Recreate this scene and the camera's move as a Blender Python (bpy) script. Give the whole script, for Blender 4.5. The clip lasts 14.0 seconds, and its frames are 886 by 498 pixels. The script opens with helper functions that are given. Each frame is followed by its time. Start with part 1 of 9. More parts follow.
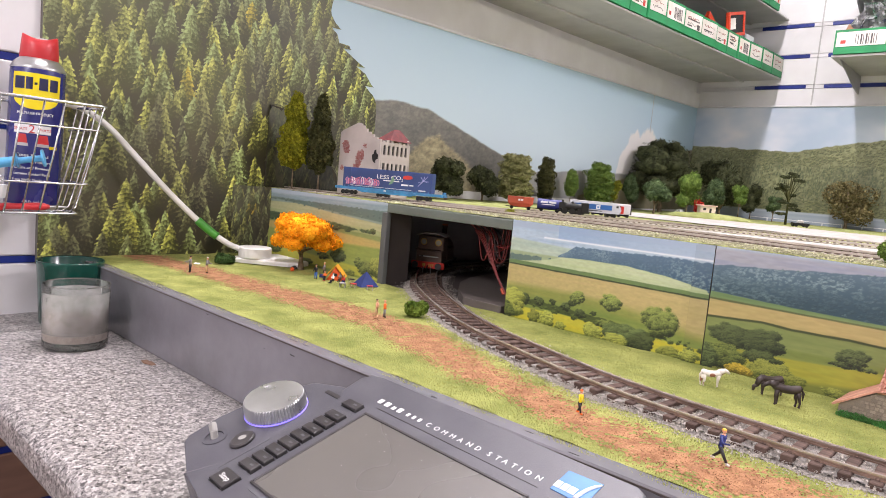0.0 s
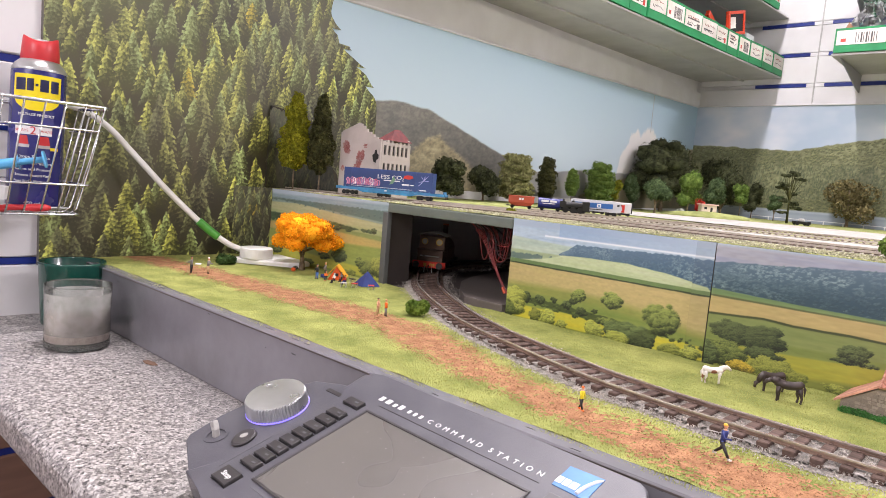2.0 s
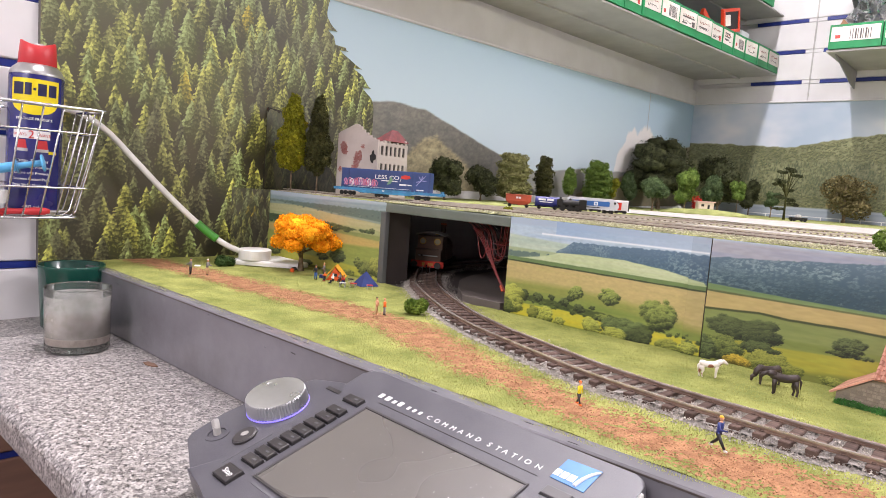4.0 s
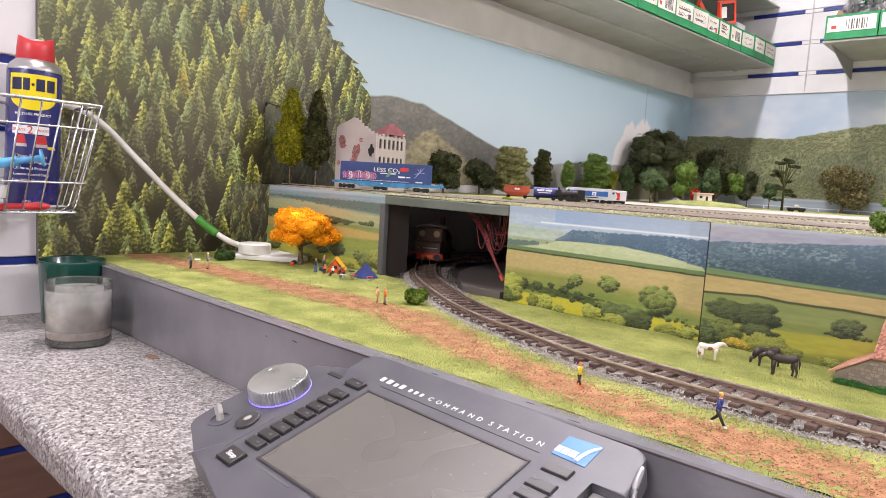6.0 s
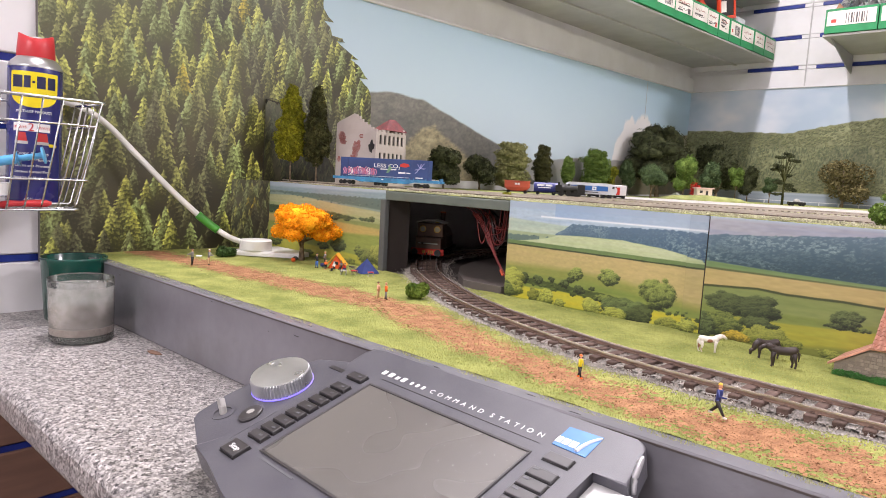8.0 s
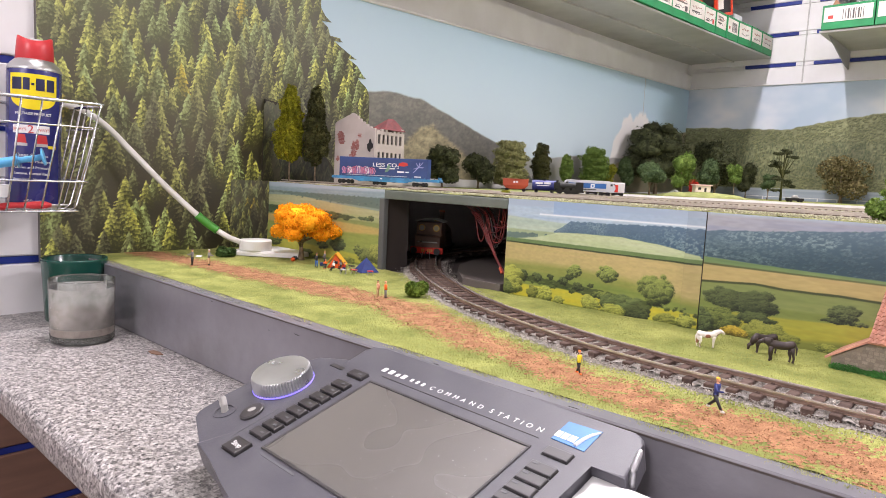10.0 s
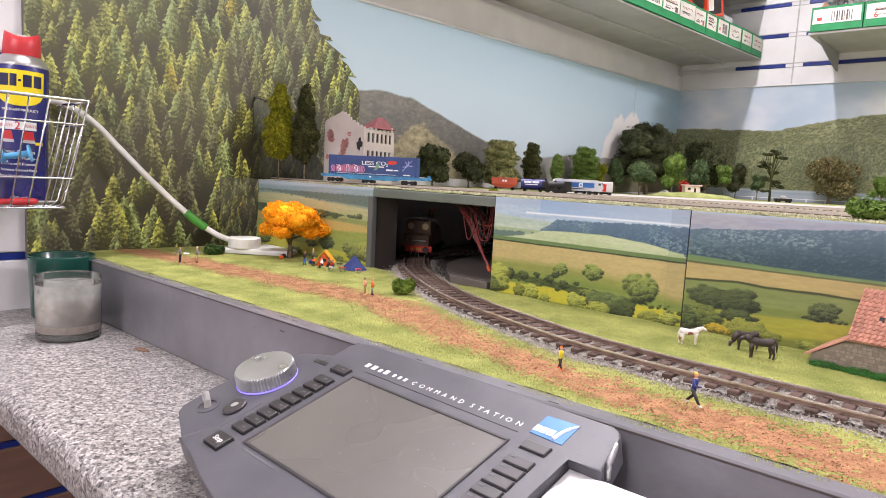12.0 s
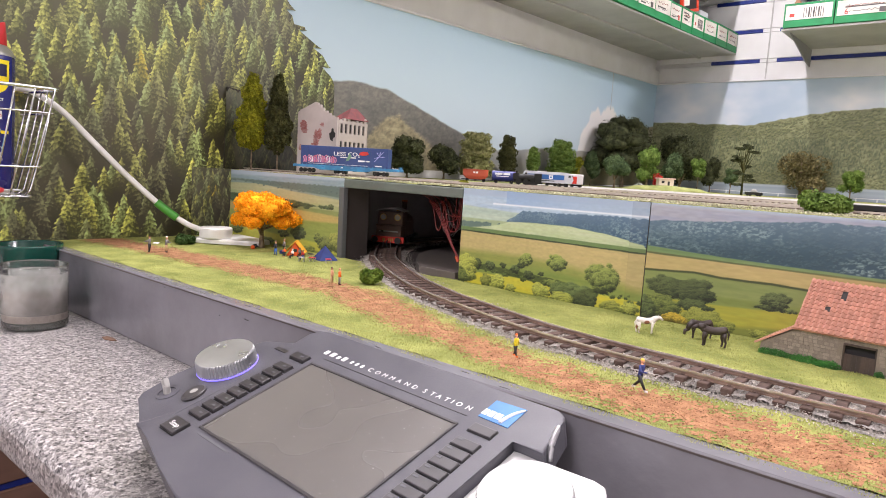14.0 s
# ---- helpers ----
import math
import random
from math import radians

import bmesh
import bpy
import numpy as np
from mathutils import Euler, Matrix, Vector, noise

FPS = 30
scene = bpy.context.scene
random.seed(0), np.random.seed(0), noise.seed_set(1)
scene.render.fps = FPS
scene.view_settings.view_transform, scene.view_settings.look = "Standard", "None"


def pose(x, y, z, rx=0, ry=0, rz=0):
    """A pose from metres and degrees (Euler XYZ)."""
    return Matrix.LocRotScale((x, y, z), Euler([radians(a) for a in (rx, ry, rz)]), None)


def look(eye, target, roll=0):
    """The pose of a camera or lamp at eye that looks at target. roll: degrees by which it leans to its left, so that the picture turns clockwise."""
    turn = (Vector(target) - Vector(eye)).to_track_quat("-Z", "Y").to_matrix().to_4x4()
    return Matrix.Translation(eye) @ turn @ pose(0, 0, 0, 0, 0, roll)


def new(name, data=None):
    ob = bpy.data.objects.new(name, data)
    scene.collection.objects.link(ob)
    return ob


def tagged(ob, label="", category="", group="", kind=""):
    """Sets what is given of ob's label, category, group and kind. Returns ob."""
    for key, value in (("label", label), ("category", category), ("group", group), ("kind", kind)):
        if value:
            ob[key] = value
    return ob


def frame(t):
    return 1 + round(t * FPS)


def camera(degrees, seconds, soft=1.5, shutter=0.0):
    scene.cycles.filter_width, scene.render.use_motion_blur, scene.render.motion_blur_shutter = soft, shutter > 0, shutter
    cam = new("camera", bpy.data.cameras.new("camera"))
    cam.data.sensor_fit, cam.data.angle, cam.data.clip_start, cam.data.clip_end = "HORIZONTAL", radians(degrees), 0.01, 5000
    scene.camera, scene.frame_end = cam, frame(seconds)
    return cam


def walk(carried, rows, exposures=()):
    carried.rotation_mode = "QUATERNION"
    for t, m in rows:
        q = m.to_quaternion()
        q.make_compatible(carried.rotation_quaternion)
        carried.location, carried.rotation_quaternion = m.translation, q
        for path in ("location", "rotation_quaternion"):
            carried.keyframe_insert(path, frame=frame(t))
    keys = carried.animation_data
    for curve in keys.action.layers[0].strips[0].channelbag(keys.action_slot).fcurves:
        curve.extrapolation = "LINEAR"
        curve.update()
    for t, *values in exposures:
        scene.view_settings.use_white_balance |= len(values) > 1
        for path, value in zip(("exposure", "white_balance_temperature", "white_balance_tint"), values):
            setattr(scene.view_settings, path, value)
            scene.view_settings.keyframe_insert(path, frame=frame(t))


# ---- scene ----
cam = camera(68.2, 14.0, soft=0.9)
PATH = [
    (0, (0.016, 0.027, 1.165), (-1.321, 1.5, 0.958), 5.1),
    (0.5, (0.017, 0.027, 1.165), (-1.321, 1.498, 0.955), 5.0),
    (1, (0.019, 0.027, 1.166), (-1.32, 1.499, 0.963), 4.9),
    (1.5, (0.019, 0.027, 1.164), (-1.319, 1.5, 0.961), 4.9),
    (2, (0.017, 0.027, 1.162), (-1.323, 1.497, 0.959), 4.8),
    (2.5, (0.016, 0.026, 1.162), (-1.328, 1.493, 0.961), 4.7),
    (3, (0.018, 0.026, 1.163), (-1.322, 1.498, 0.964), 4.6),
    (5.5, (0.023, 0.022, 1.151), (-1.317, 1.493, 0.947), 3.6),
    (6, (0.024, 0.022, 1.149), (-1.312, 1.497, 0.945), 3.5),
    (6.5, (0.024, 0.022, 1.148), (-1.311, 1.496, 0.939), 3.4),
    (7, (0.024, 0.021, 1.147), (-1.313, 1.492, 0.931), 3.2),
    (7.5, (0.025, 0.021, 1.146), (-1.313, 1.491, 0.929), 3.2),
    (8, (0.026, 0.02, 1.147), (-1.31, 1.493, 0.933), 3.2),
    (10.5, (0.031, 0.018, 1.146), (-1.301, 1.494, 0.931), 2.6),
    (11, (0.034, 0.018, 1.146), (-1.293, 1.5, 0.935), 2.6),
    (11.5, (0.033, 0.02, 1.146), (-1.291, 1.504, 0.936), 2.9),
    (12, (0.037, 0.021, 1.144), (-1.283, 1.508, 0.929), 3.0),
    (12.5, (0.041, 0.022, 1.142), (-1.271, 1.516, 0.919), 3.1),
    (13, (0.047, 0.025, 1.144), (-1.254, 1.527, 0.914), 3.0),
    (13.5, (0.052, 0.027, 1.144), (-1.239, 1.538, 0.914), 3.1),
    (14, (0.058, 0.027, 1.144), (-1.221, 1.547, 0.908), 3.4),
]
walk(cam, [(t, look(eye, target, roll)) for t, eye, target, roll in PATH])

# ---- light ----
world = bpy.data.worlds.new("room_dark")
scene.world = world
world.use_nodes = True
world.node_tree.nodes["Background"].inputs[0].default_value = (0.9, 0.95, 1.0, 1)
world.node_tree.nodes["Background"].inputs[1].default_value = 0.02
scene.view_settings.exposure = 0.0


def area_light(name, loc, sx, sy, watts, color):
    data = bpy.data.lights.new(name, "AREA")
    data.shape, data.size, data.size_y, data.energy, data.color = "RECTANGLE", sx, sy, watts, color
    ob = new(name, data)
    ob.location = loc
    return ob


# first strip follows an end-wall shadow edge; other three are assumed, placed to balance brightness
LAMPS = [(-0.70, 1.05, 0.05, 1.80, 43.0), (0.9, 0.45, 0.50, 0.50, 14.0), (0.2, -1.8, 0.60, 0.60, 70.0), (1.2, 2.05, 0.40, 0.40, 56.0)]
CEIL = 2.62
for lx, ly, sx, sy, w in LAMPS:
    area_light("ceiling_lamp_light", (lx, ly, CEIL - 0.035), sx, sy, w, (1.0, 0.93, 0.985))

# ---- material helpers ----


def lin(c):
    """sRGB 0..1 triple to linear."""
    return tuple(((v + 0.055) / 1.055) ** 2.4 if v > 0.04045 else v / 12.92 for v in c)


def rgb(r, g, b):
    return lin((r / 255, g / 255, b / 255))


MATS = {}


def mat(name, col, rough=0.6, metal=0.0, col2=None, scale=60.0, fine=0.0, bump=0.0, bscale=None, island=0.0, objvar=0.0,
        detail=4.0, spec=0.5, mix=(0.35, 0.65), coat=0.0, stretch=(1, 1, 1)):
    """Procedural surface: two colours through a noise, a finer noise on top, relief, wear in the gloss."""
    if name in MATS:
        return MATS[name]
    m = bpy.data.materials.new(name)
    m.use_nodes = True
    t = m.node_tree
    n, l = t.nodes, t.links
    b = n["Principled BSDF"]
    b.inputs["Roughness"].default_value = rough
    b.inputs["Metallic"].default_value = metal
    b.inputs["Specular IOR Level"].default_value = spec
    b.inputs["Coat Weight"].default_value = coat
    tc = n.new("ShaderNodeTexCoord")
    mp = n.new("ShaderNodeMapping")
    mp.inputs["Scale"].default_value = stretch
    l.new(tc.outputs["Object"], mp.inputs["Vector"])
    co = mp.outputs["Vector"]
    no = n.new("ShaderNodeTexNoise")
    no.inputs["Scale"].default_value = scale
    no.inputs["Detail"].default_value = detail
    l.new(co, no.inputs["Vector"])
    ramp = n.new("ShaderNodeValToRGB")
    ramp.color_ramp.elements[0].position, ramp.color_ramp.elements[1].position = mix
    c2 = col2 if col2 else tuple(v * 0.82 for v in col)
    ramp.color_ramp.elements[0].color = (*c2, 1)
    ramp.color_ramp.elements[1].color = (*col, 1)
    l.new(no.outputs["Fac"], ramp.inputs["Fac"])
    out = ramp.outputs["Color"]

    def vary(src, amount, out):
        mul = n.new("ShaderNodeMath")
        mul.operation = "MULTIPLY_ADD"
        mul.inputs[1].default_value = 2 * amount
        mul.inputs[2].default_value = 1 - amount
        l.new(src, mul.inputs[0])
        hs = n.new("ShaderNodeHueSaturation")
        l.new(mul.outputs[0], hs.inputs["Value"])
        l.new(out, hs.inputs["Color"])
        return hs.outputs["Color"]

    if fine:
        nf = n.new("ShaderNodeTexNoise")
        nf.inputs["Scale"].default_value = scale * 9
        nf.inputs["Detail"].default_value = 2
        l.new(co, nf.inputs["Vector"])
        out = vary(nf.outputs["Fac"], fine, out)
    if island:
        ge = n.new("ShaderNodeNewGeometry")
        out = vary(ge.outputs["Random Per Island"], island, out)
    if objvar:
        oi = n.new("ShaderNodeObjectInfo")
        out = vary(oi.outputs["Random"], objvar, out)
    l.new(out, b.inputs["Base Color"])
    rr = n.new("ShaderNodeMapRange")
    rr.inputs["To Min"].default_value = max(0.02, rough - 0.1)
    rr.inputs["To Max"].default_value = min(1.0, rough + 0.1)
    l.new(no.outputs["Fac"], rr.inputs["Value"])
    l.new(rr.outputs[0], b.inputs["Roughness"])
    if bump:
        nb = n.new("ShaderNodeTexNoise")
        nb.inputs["Scale"].default_value = bscale or scale * 4
        nb.inputs["Detail"].default_value = 5
        l.new(co, nb.inputs["Vector"])
        bp = n.new("ShaderNodeBump")
        bp.inputs["Strength"].default_value = min(1.0, bump)
        bp.inputs["Distance"].default_value = 0.002
        l.new(nb.outputs["Fac"], bp.inputs["Height"])
        l.new(bp.outputs["Normal"], b.inputs["Normal"])
    MATS[name] = m
    return m


def print_material(name, rough=0.42):
    """Printed paper: its colours come from the colour attribute that the print's painter fills."""
    m = bpy.data.materials.new(name)
    m.use_nodes = True
    n, l = m.node_tree.nodes, m.node_tree.links
    at = n.new("ShaderNodeAttribute")
    at.attribute_name = "ink"
    b = n["Principled BSDF"]
    l.new(at.outputs["Color"], b.inputs["Base Color"])
    b.inputs["Roughness"].default_value = rough
    tc = n.new("ShaderNodeTexCoord")
    no = n.new("ShaderNodeTexNoise")
    no.inputs["Scale"].default_value = 6
    l.new(tc.outputs["Object"], no.inputs["Vector"])
    bp = n.new("ShaderNodeBump")
    bp.inputs["Strength"].default_value = 0.25
    bp.inputs["Distance"].default_value = 0.004
    l.new(no.outputs["Fac"], bp.inputs["Height"])
    l.new(bp.outputs["Normal"], b.inputs["Normal"])
    return m


def glass_material(name, tint=(1, 1, 1), rough=0.03, ior=1.45):
    m = bpy.data.materials.new(name)
    m.use_nodes = True
    b = m.node_tree.nodes["Principled BSDF"]
    b.inputs["Base Color"].default_value = (*tint, 1)
    b.inputs["Transmission Weight"].default_value = 1.0
    b.inputs["Roughness"].default_value = rough
    b.inputs["IOR"].default_value = ior
    return m


# ---- mesh helpers ----


def finish(bm, smooth=False):
    bmesh.ops.recalc_face_normals(bm, faces=bm.faces)
    if smooth:
        for f in bm.faces:
            f.smooth = True
    return bm


def part(name, bm, material, parent=None, label="", smooth=False):
    """Link a bmesh as one mesh object under a thing or a part."""
    finish(bm, smooth)
    me = bpy.data.meshes.new(name)
    bm.to_mesh(me)
    bm.free()
    me.materials.append(material)
    ob = new(name, me)
    if parent:
        ob.parent = parent
    return tagged(ob, label)


def thing(name, label, category, m=None, group="", kind=""):
    ob = new(name)
    ob.empty_display_size = 0.01
    if m is not None:
        ob.matrix_basis = m
    return tagged(ob, label, category, group, kind)


def solid(name, bm, material, label, category, m=None, group="", kind="", smooth=False):
    ob = part(name, bm, material, None, label, smooth)
    if m is not None:
        ob.matrix_basis = m
    return tagged(ob, "", category, group, kind)


def box(lo, hi, bev=0.0, m=None, bm=None, seg=1):
    bm = bm or bmesh.new()
    c = [(a + b) / 2 for a, b in zip(lo, hi)]
    s = [abs(b - a) for a, b in zip(lo, hi)]
    mm = Matrix.Translation(c) @ Matrix.Diagonal((*s, 1))
    vs = bmesh.ops.create_cube(bm, size=1.0, matrix=mm)["verts"]
    if bev:
        es = list({e for v in vs for e in v.link_edges})
        r = bmesh.ops.bevel(bm, geom=es, offset=bev, segments=seg, affect="EDGES", profile=0.5)
        vs = list({v for f in r["faces"] for v in f.verts} | {v for v in vs if v.is_valid})
    if m is not None:
        bmesh.ops.transform(bm, matrix=m, verts=[v for v in vs if v.is_valid])
    return bm


def along(p0, p1):
    p0, p1 = Vector(p0), Vector(p1)
    q = (p1 - p0).to_track_quat("Z", "Y").to_matrix().to_4x4()
    return Matrix.Translation((p0 + p1) / 2) @ q, (p1 - p0).length


def rod(p0, p1, r0, r1=None, n=12, bm=None, caps=True):
    bm = bm or bmesh.new()
    m, d = along(p0, p1)
    bmesh.ops.create_cone(bm, cap_ends=caps, segments=n, radius1=r0, radius2=r0 if r1 is None else r1, depth=d, matrix=m)
    return bm


def ball(c, r, sub=2, squash=(1, 1, 1), rough=0.0, seed=0, bm=None, freq=1.0):
    bm = bm or bmesh.new()
    vs = bmesh.ops.create_icosphere(bm, subdivisions=sub, radius=1.0)["verts"]
    for v in vs:
        k = 1 + rough * noise.noise(v.co * 2.2 * freq + Vector((seed * 7.3, seed * 1.7, 3.1)))
        v.co = Vector([c[i] + v.co[i] * r * squash[i] * k for i in range(3)])
    return bm


def lathe(profile, n=32, bm=None, m=None):
    bm = bm or bmesh.new()
    rings = []
    for r, z in profile:
        rings.append([bm.verts.new((r * math.cos(2 * math.pi * i / n), r * math.sin(2 * math.pi * i / n), z)) for i in range(n)] if r > 1e-6 else [bm.verts.new((0, 0, z))])
    for a, b in zip(rings, rings[1:]):
        for i in range(n):
            j = (i + 1) % n
            if len(a) == 1 and len(b) == 1:
                continue
            if len(a) == 1:
                bm.faces.new((a[0], b[i], b[j]))
            elif len(b) == 1:
                bm.faces.new((a[i], a[j], b[0]))
            else:
                bm.faces.new((a[i], a[j], b[j], b[i]))
    if m is not None:
        bmesh.ops.transform(bm, matrix=m, verts=[v for r in rings for v in r])
    return bm


def tube(pts, r, n=8, bm=None):
    bm = bm or bmesh.new()
    pts = [Vector(p) for p in pts]
    rings = []
    ref = Vector((0.13, 0.27, 0.95))
    for i, p in enumerate(pts):
        d = (pts[min(i + 1, len(pts) - 1)] - pts[max(i - 1, 0)]).normalized()
        x = d.cross(ref)
        if x.length < 0.15:
            x = d.cross(Vector((1, 0.2, 0)))
        x.normalize()
        y = d.cross(x)
        rr = r[i] if isinstance(r, (list, tuple)) else r
        rings.append([bm.verts.new(p + rr * (math.cos(2 * math.pi * k / n) * x + math.sin(2 * math.pi * k / n) * y)) for k in range(n)])
    for a, b in zip(rings, rings[1:]):
        for k in range(n):
            bm.faces.new((a[k], a[(k + 1) % n], b[(k + 1) % n], b[k]))
    bm.faces.new(rings[0])
    bm.faces.new(rings[-1])
    return bm


def slab(poly, z0, z1, bev=0.0, bm=None, seg=2):
    """A flat plate from a plan outline, between two heights, with its top edge rounded."""
    bm = bm or bmesh.new()
    lo = [bm.verts.new((x, y, z0)) for x, y in poly]
    hi = [bm.verts.new((x, y, z1)) for x, y in poly]
    k = len(poly)
    bm.faces.new(lo)
    top = bm.faces.new(hi)
    for i in range(k):
        bm.faces.new((lo[i], lo[(i + 1) % k], hi[(i + 1) % k], hi[i]))
    if bev:
        bmesh.ops.bevel(bm, geom=list(top.edges), offset=bev, segments=seg, affect="EDGES", profile=0.5)
    return bm


def spline(pts, n):
    """Catmull-Rom through plan or space points."""
    pts = [Vector(p) for p in pts]
    pts = [2 * pts[0] - pts[1]] + pts + [2 * pts[-1] - pts[-2]]
    out = []
    for i in range(1, len(pts) - 2):
        a, b, c, d = pts[i - 1:i + 3]
        for k in range(n):
            t = k / n
            out.append(0.5 * ((2 * b) + (c - a) * t + (2 * a - 5 * b + 4 * c - d) * t * t + (3 * b - a - 3 * c + d) * t ** 3))
    out.append(pts[-2])
    return out


def poly_object(name, verts, sides, material, parent=None, label=""):
    """Many loose polygons with the same number of corners: verts is (n * sides, 3)."""
    verts = np.asarray(verts, dtype=np.float32).reshape(-1, 3)
    k = len(verts) // sides
    me = bpy.data.meshes.new(name)
    me.vertices.add(len(verts))
    me.vertices.foreach_set("co", verts.ravel())
    me.loops.add(len(verts))
    me.loops.foreach_set("vertex_index", np.arange(len(verts), dtype=np.int32))
    me.polygons.add(k)
    me.polygons.foreach_set("loop_start", np.arange(0, len(verts), sides, dtype=np.int32))
    me.update(calc_edges=True)
    me.materials.append(material)
    ob = new(name, me)
    if parent:
        ob.parent = parent
    return tagged(ob, label)


def leaf_quads(blobs, count, size, seed, shell=0.55, flat=1.0):
    """Small leaf faces spread through the outer shell of lumpy ellipsoids (cx, cy, cz, rx, ry, rz)."""
    rg = np.random.default_rng(seed)
    bl = np.array(blobs, float)
    wts = (bl[:, 3] * bl[:, 4] * bl[:, 5]) ** (2 / 3)
    pick = rg.choice(len(bl), count, p=wts / wts.sum())
    d = rg.normal(size=(count, 3))
    d /= np.linalg.norm(d, axis=1, keepdims=True)
    rad = shell + (1 - shell) * rg.random((count, 1)) ** 0.6
    rad *= 1 + 0.14 * np.sin(7 * d[:, :1] + pick[:, None]) * np.cos(6 * d[:, 1:2] + 2 * pick[:, None])
    c = bl[pick, :3] + d * bl[pick, 3:6] * rad
    nrm = d + 0.9 * rg.normal(size=(count, 3))
    nrm /= np.linalg.norm(nrm, axis=1, keepdims=True)
    a = np.cross(nrm, rg.normal(size=(count, 3)))
    a /= np.linalg.norm(a, axis=1, keepdims=True)
    b = np.cross(nrm, a)
    s = size * (0.6 + 0.8 * rg.random((count, 1)))
    return np.stack([c + a * s, c + b * s * 0.7 * flat, c - a * s, c - b * s * 0.7 * flat], axis=1).reshape(-1, 3)

# ---- painters of the printed backdrops ----


def soft_noise(h, w, cy, cx, rg, octaves=3):
    out = np.zeros((h, w))
    amp, tot = 1.0, 0.0
    for o in range(octaves):
        gy, gx = int(cy * 2 ** o) + 2, int(cx * 2 ** o) + 2
        g = rg.random((gy, gx))
        yy = np.linspace(0, gy - 1.001, h)
        xx = np.linspace(0, gx - 1.001, w)
        y0, x0 = yy.astype(int), xx.astype(int)
        fy, fx = (yy - y0)[:, None], (xx - x0)[None, :]
        fy, fx = fy * fy * (3 - 2 * fy), fx * fx * (3 - 2 * fx)
        a = g[np.ix_(y0, x0)] * (1 - fx) + g[np.ix_(y0, x0 + 1)] * fx
        b = g[np.ix_(y0 + 1, x0)] * (1 - fx) + g[np.ix_(y0 + 1, x0 + 1)] * fx
        out += amp * (a * (1 - fy) + b * fy)
        tot += amp
        amp *= 0.5
    return out / tot


def blend(img, mask, col):
    img[:] = img * (1 - mask[..., None]) + np.asarray(col) * mask[..., None]


def c255(r, g, b):
    return np.array((r, g, b)) / 255.0


GRAIN = np.random.default_rng(99)
GRAIN_A = soft_noise(300, 300, 70, 110, GRAIN, 2)
GRAIN_B = soft_noise(300, 300, 24, 24, GRAIN, 4)
GRAIN_A, GRAIN_B = [(g - g.min()) / (g.max() - g.min()) for g in (GRAIN_A, GRAIN_B)]


def grain(tex, h, w, rg):
    """A random cut-out of a stored noise field."""
    y, x = int(rg.integers(0, max(1, 300 - h))), int(rg.integers(0, max(1, 300 - w)))
    cut = tex[y:y + h, x:x + w]
    if cut.shape != (h, w):
        cut = np.resize(tex, (h, w))
    return cut


def stamp_conifer(img, cx, base, hgt, wid, lit, dark, rg, fade=0.45):
    """One spruce: a pointed cone of drooping branch tiers, brightest at its tip and on one side."""
    h, w, _ = img.shape
    y0, y1 = int(base - hgt), int(base)
    x0, x1 = int(cx - wid), int(cx + wid) + 1
    ya, yb, xa, xb = max(0, y0), min(h, y1), max(0, x0), min(w, x1)
    if yb <= ya or xb <= xa:
        return
    H, W = yb - ya, xb - xa
    yy = ((np.arange(ya, yb) - y0) / max(1.0, hgt))[:, None]
    xx = ((np.arange(xa, xb) - cx) / max(1.0, wid))[None, :]
    ga, gb = grain(GRAIN_A, H, W, rg), grain(GRAIN_B, H, W, rg)
    tiers = max(3.0, hgt / (7.0 + 4.0 * rg.random()))
    ph = rg.random(2)
    droop = yy * tiers - np.abs(xx) * 1.1 + np.where(xx > 0, ph[0], ph[1]) + 0.8 * (gb - 0.5)
    tooth = droop - np.floor(droop)
    half = np.minimum(yy * 1.5, 0.06 + 0.86 * yy ** 0.9)
    m = np.clip((half * (0.70 + 0.34 * tooth + 0.5 * (ga - 0.5)) - np.abs(xx)) * wid * 0.9 + 0.3, 0, 1)
    m = m * np.clip((1.0 - yy) / fade, 0, 1)
    lean = 1.0 if rg.random() < 0.7 else -0.8
    side = np.clip(0.5 - 0.55 * lean * xx / np.maximum(half, 0.08), 0, 1)
    rim = np.clip(1.2 - 3.0 * np.abs(half - np.abs(xx)) / np.maximum(half, 0.1), 0, 1) * side
    k = np.clip(0.40 + 0.66 * side + 0.40 * rim - 1.05 * yy + 0.50 * (tooth - 0.5) + 0.9 * (ga - 0.5) + 0.25 * (rg.random((H, W)) - 0.5), 0, 1)
    col = dark + (lit - dark) * k[..., None]
    reg = img[ya:yb, xa:xb]
    reg[:] = reg * (1 - m[..., None]) + col * m[..., None]


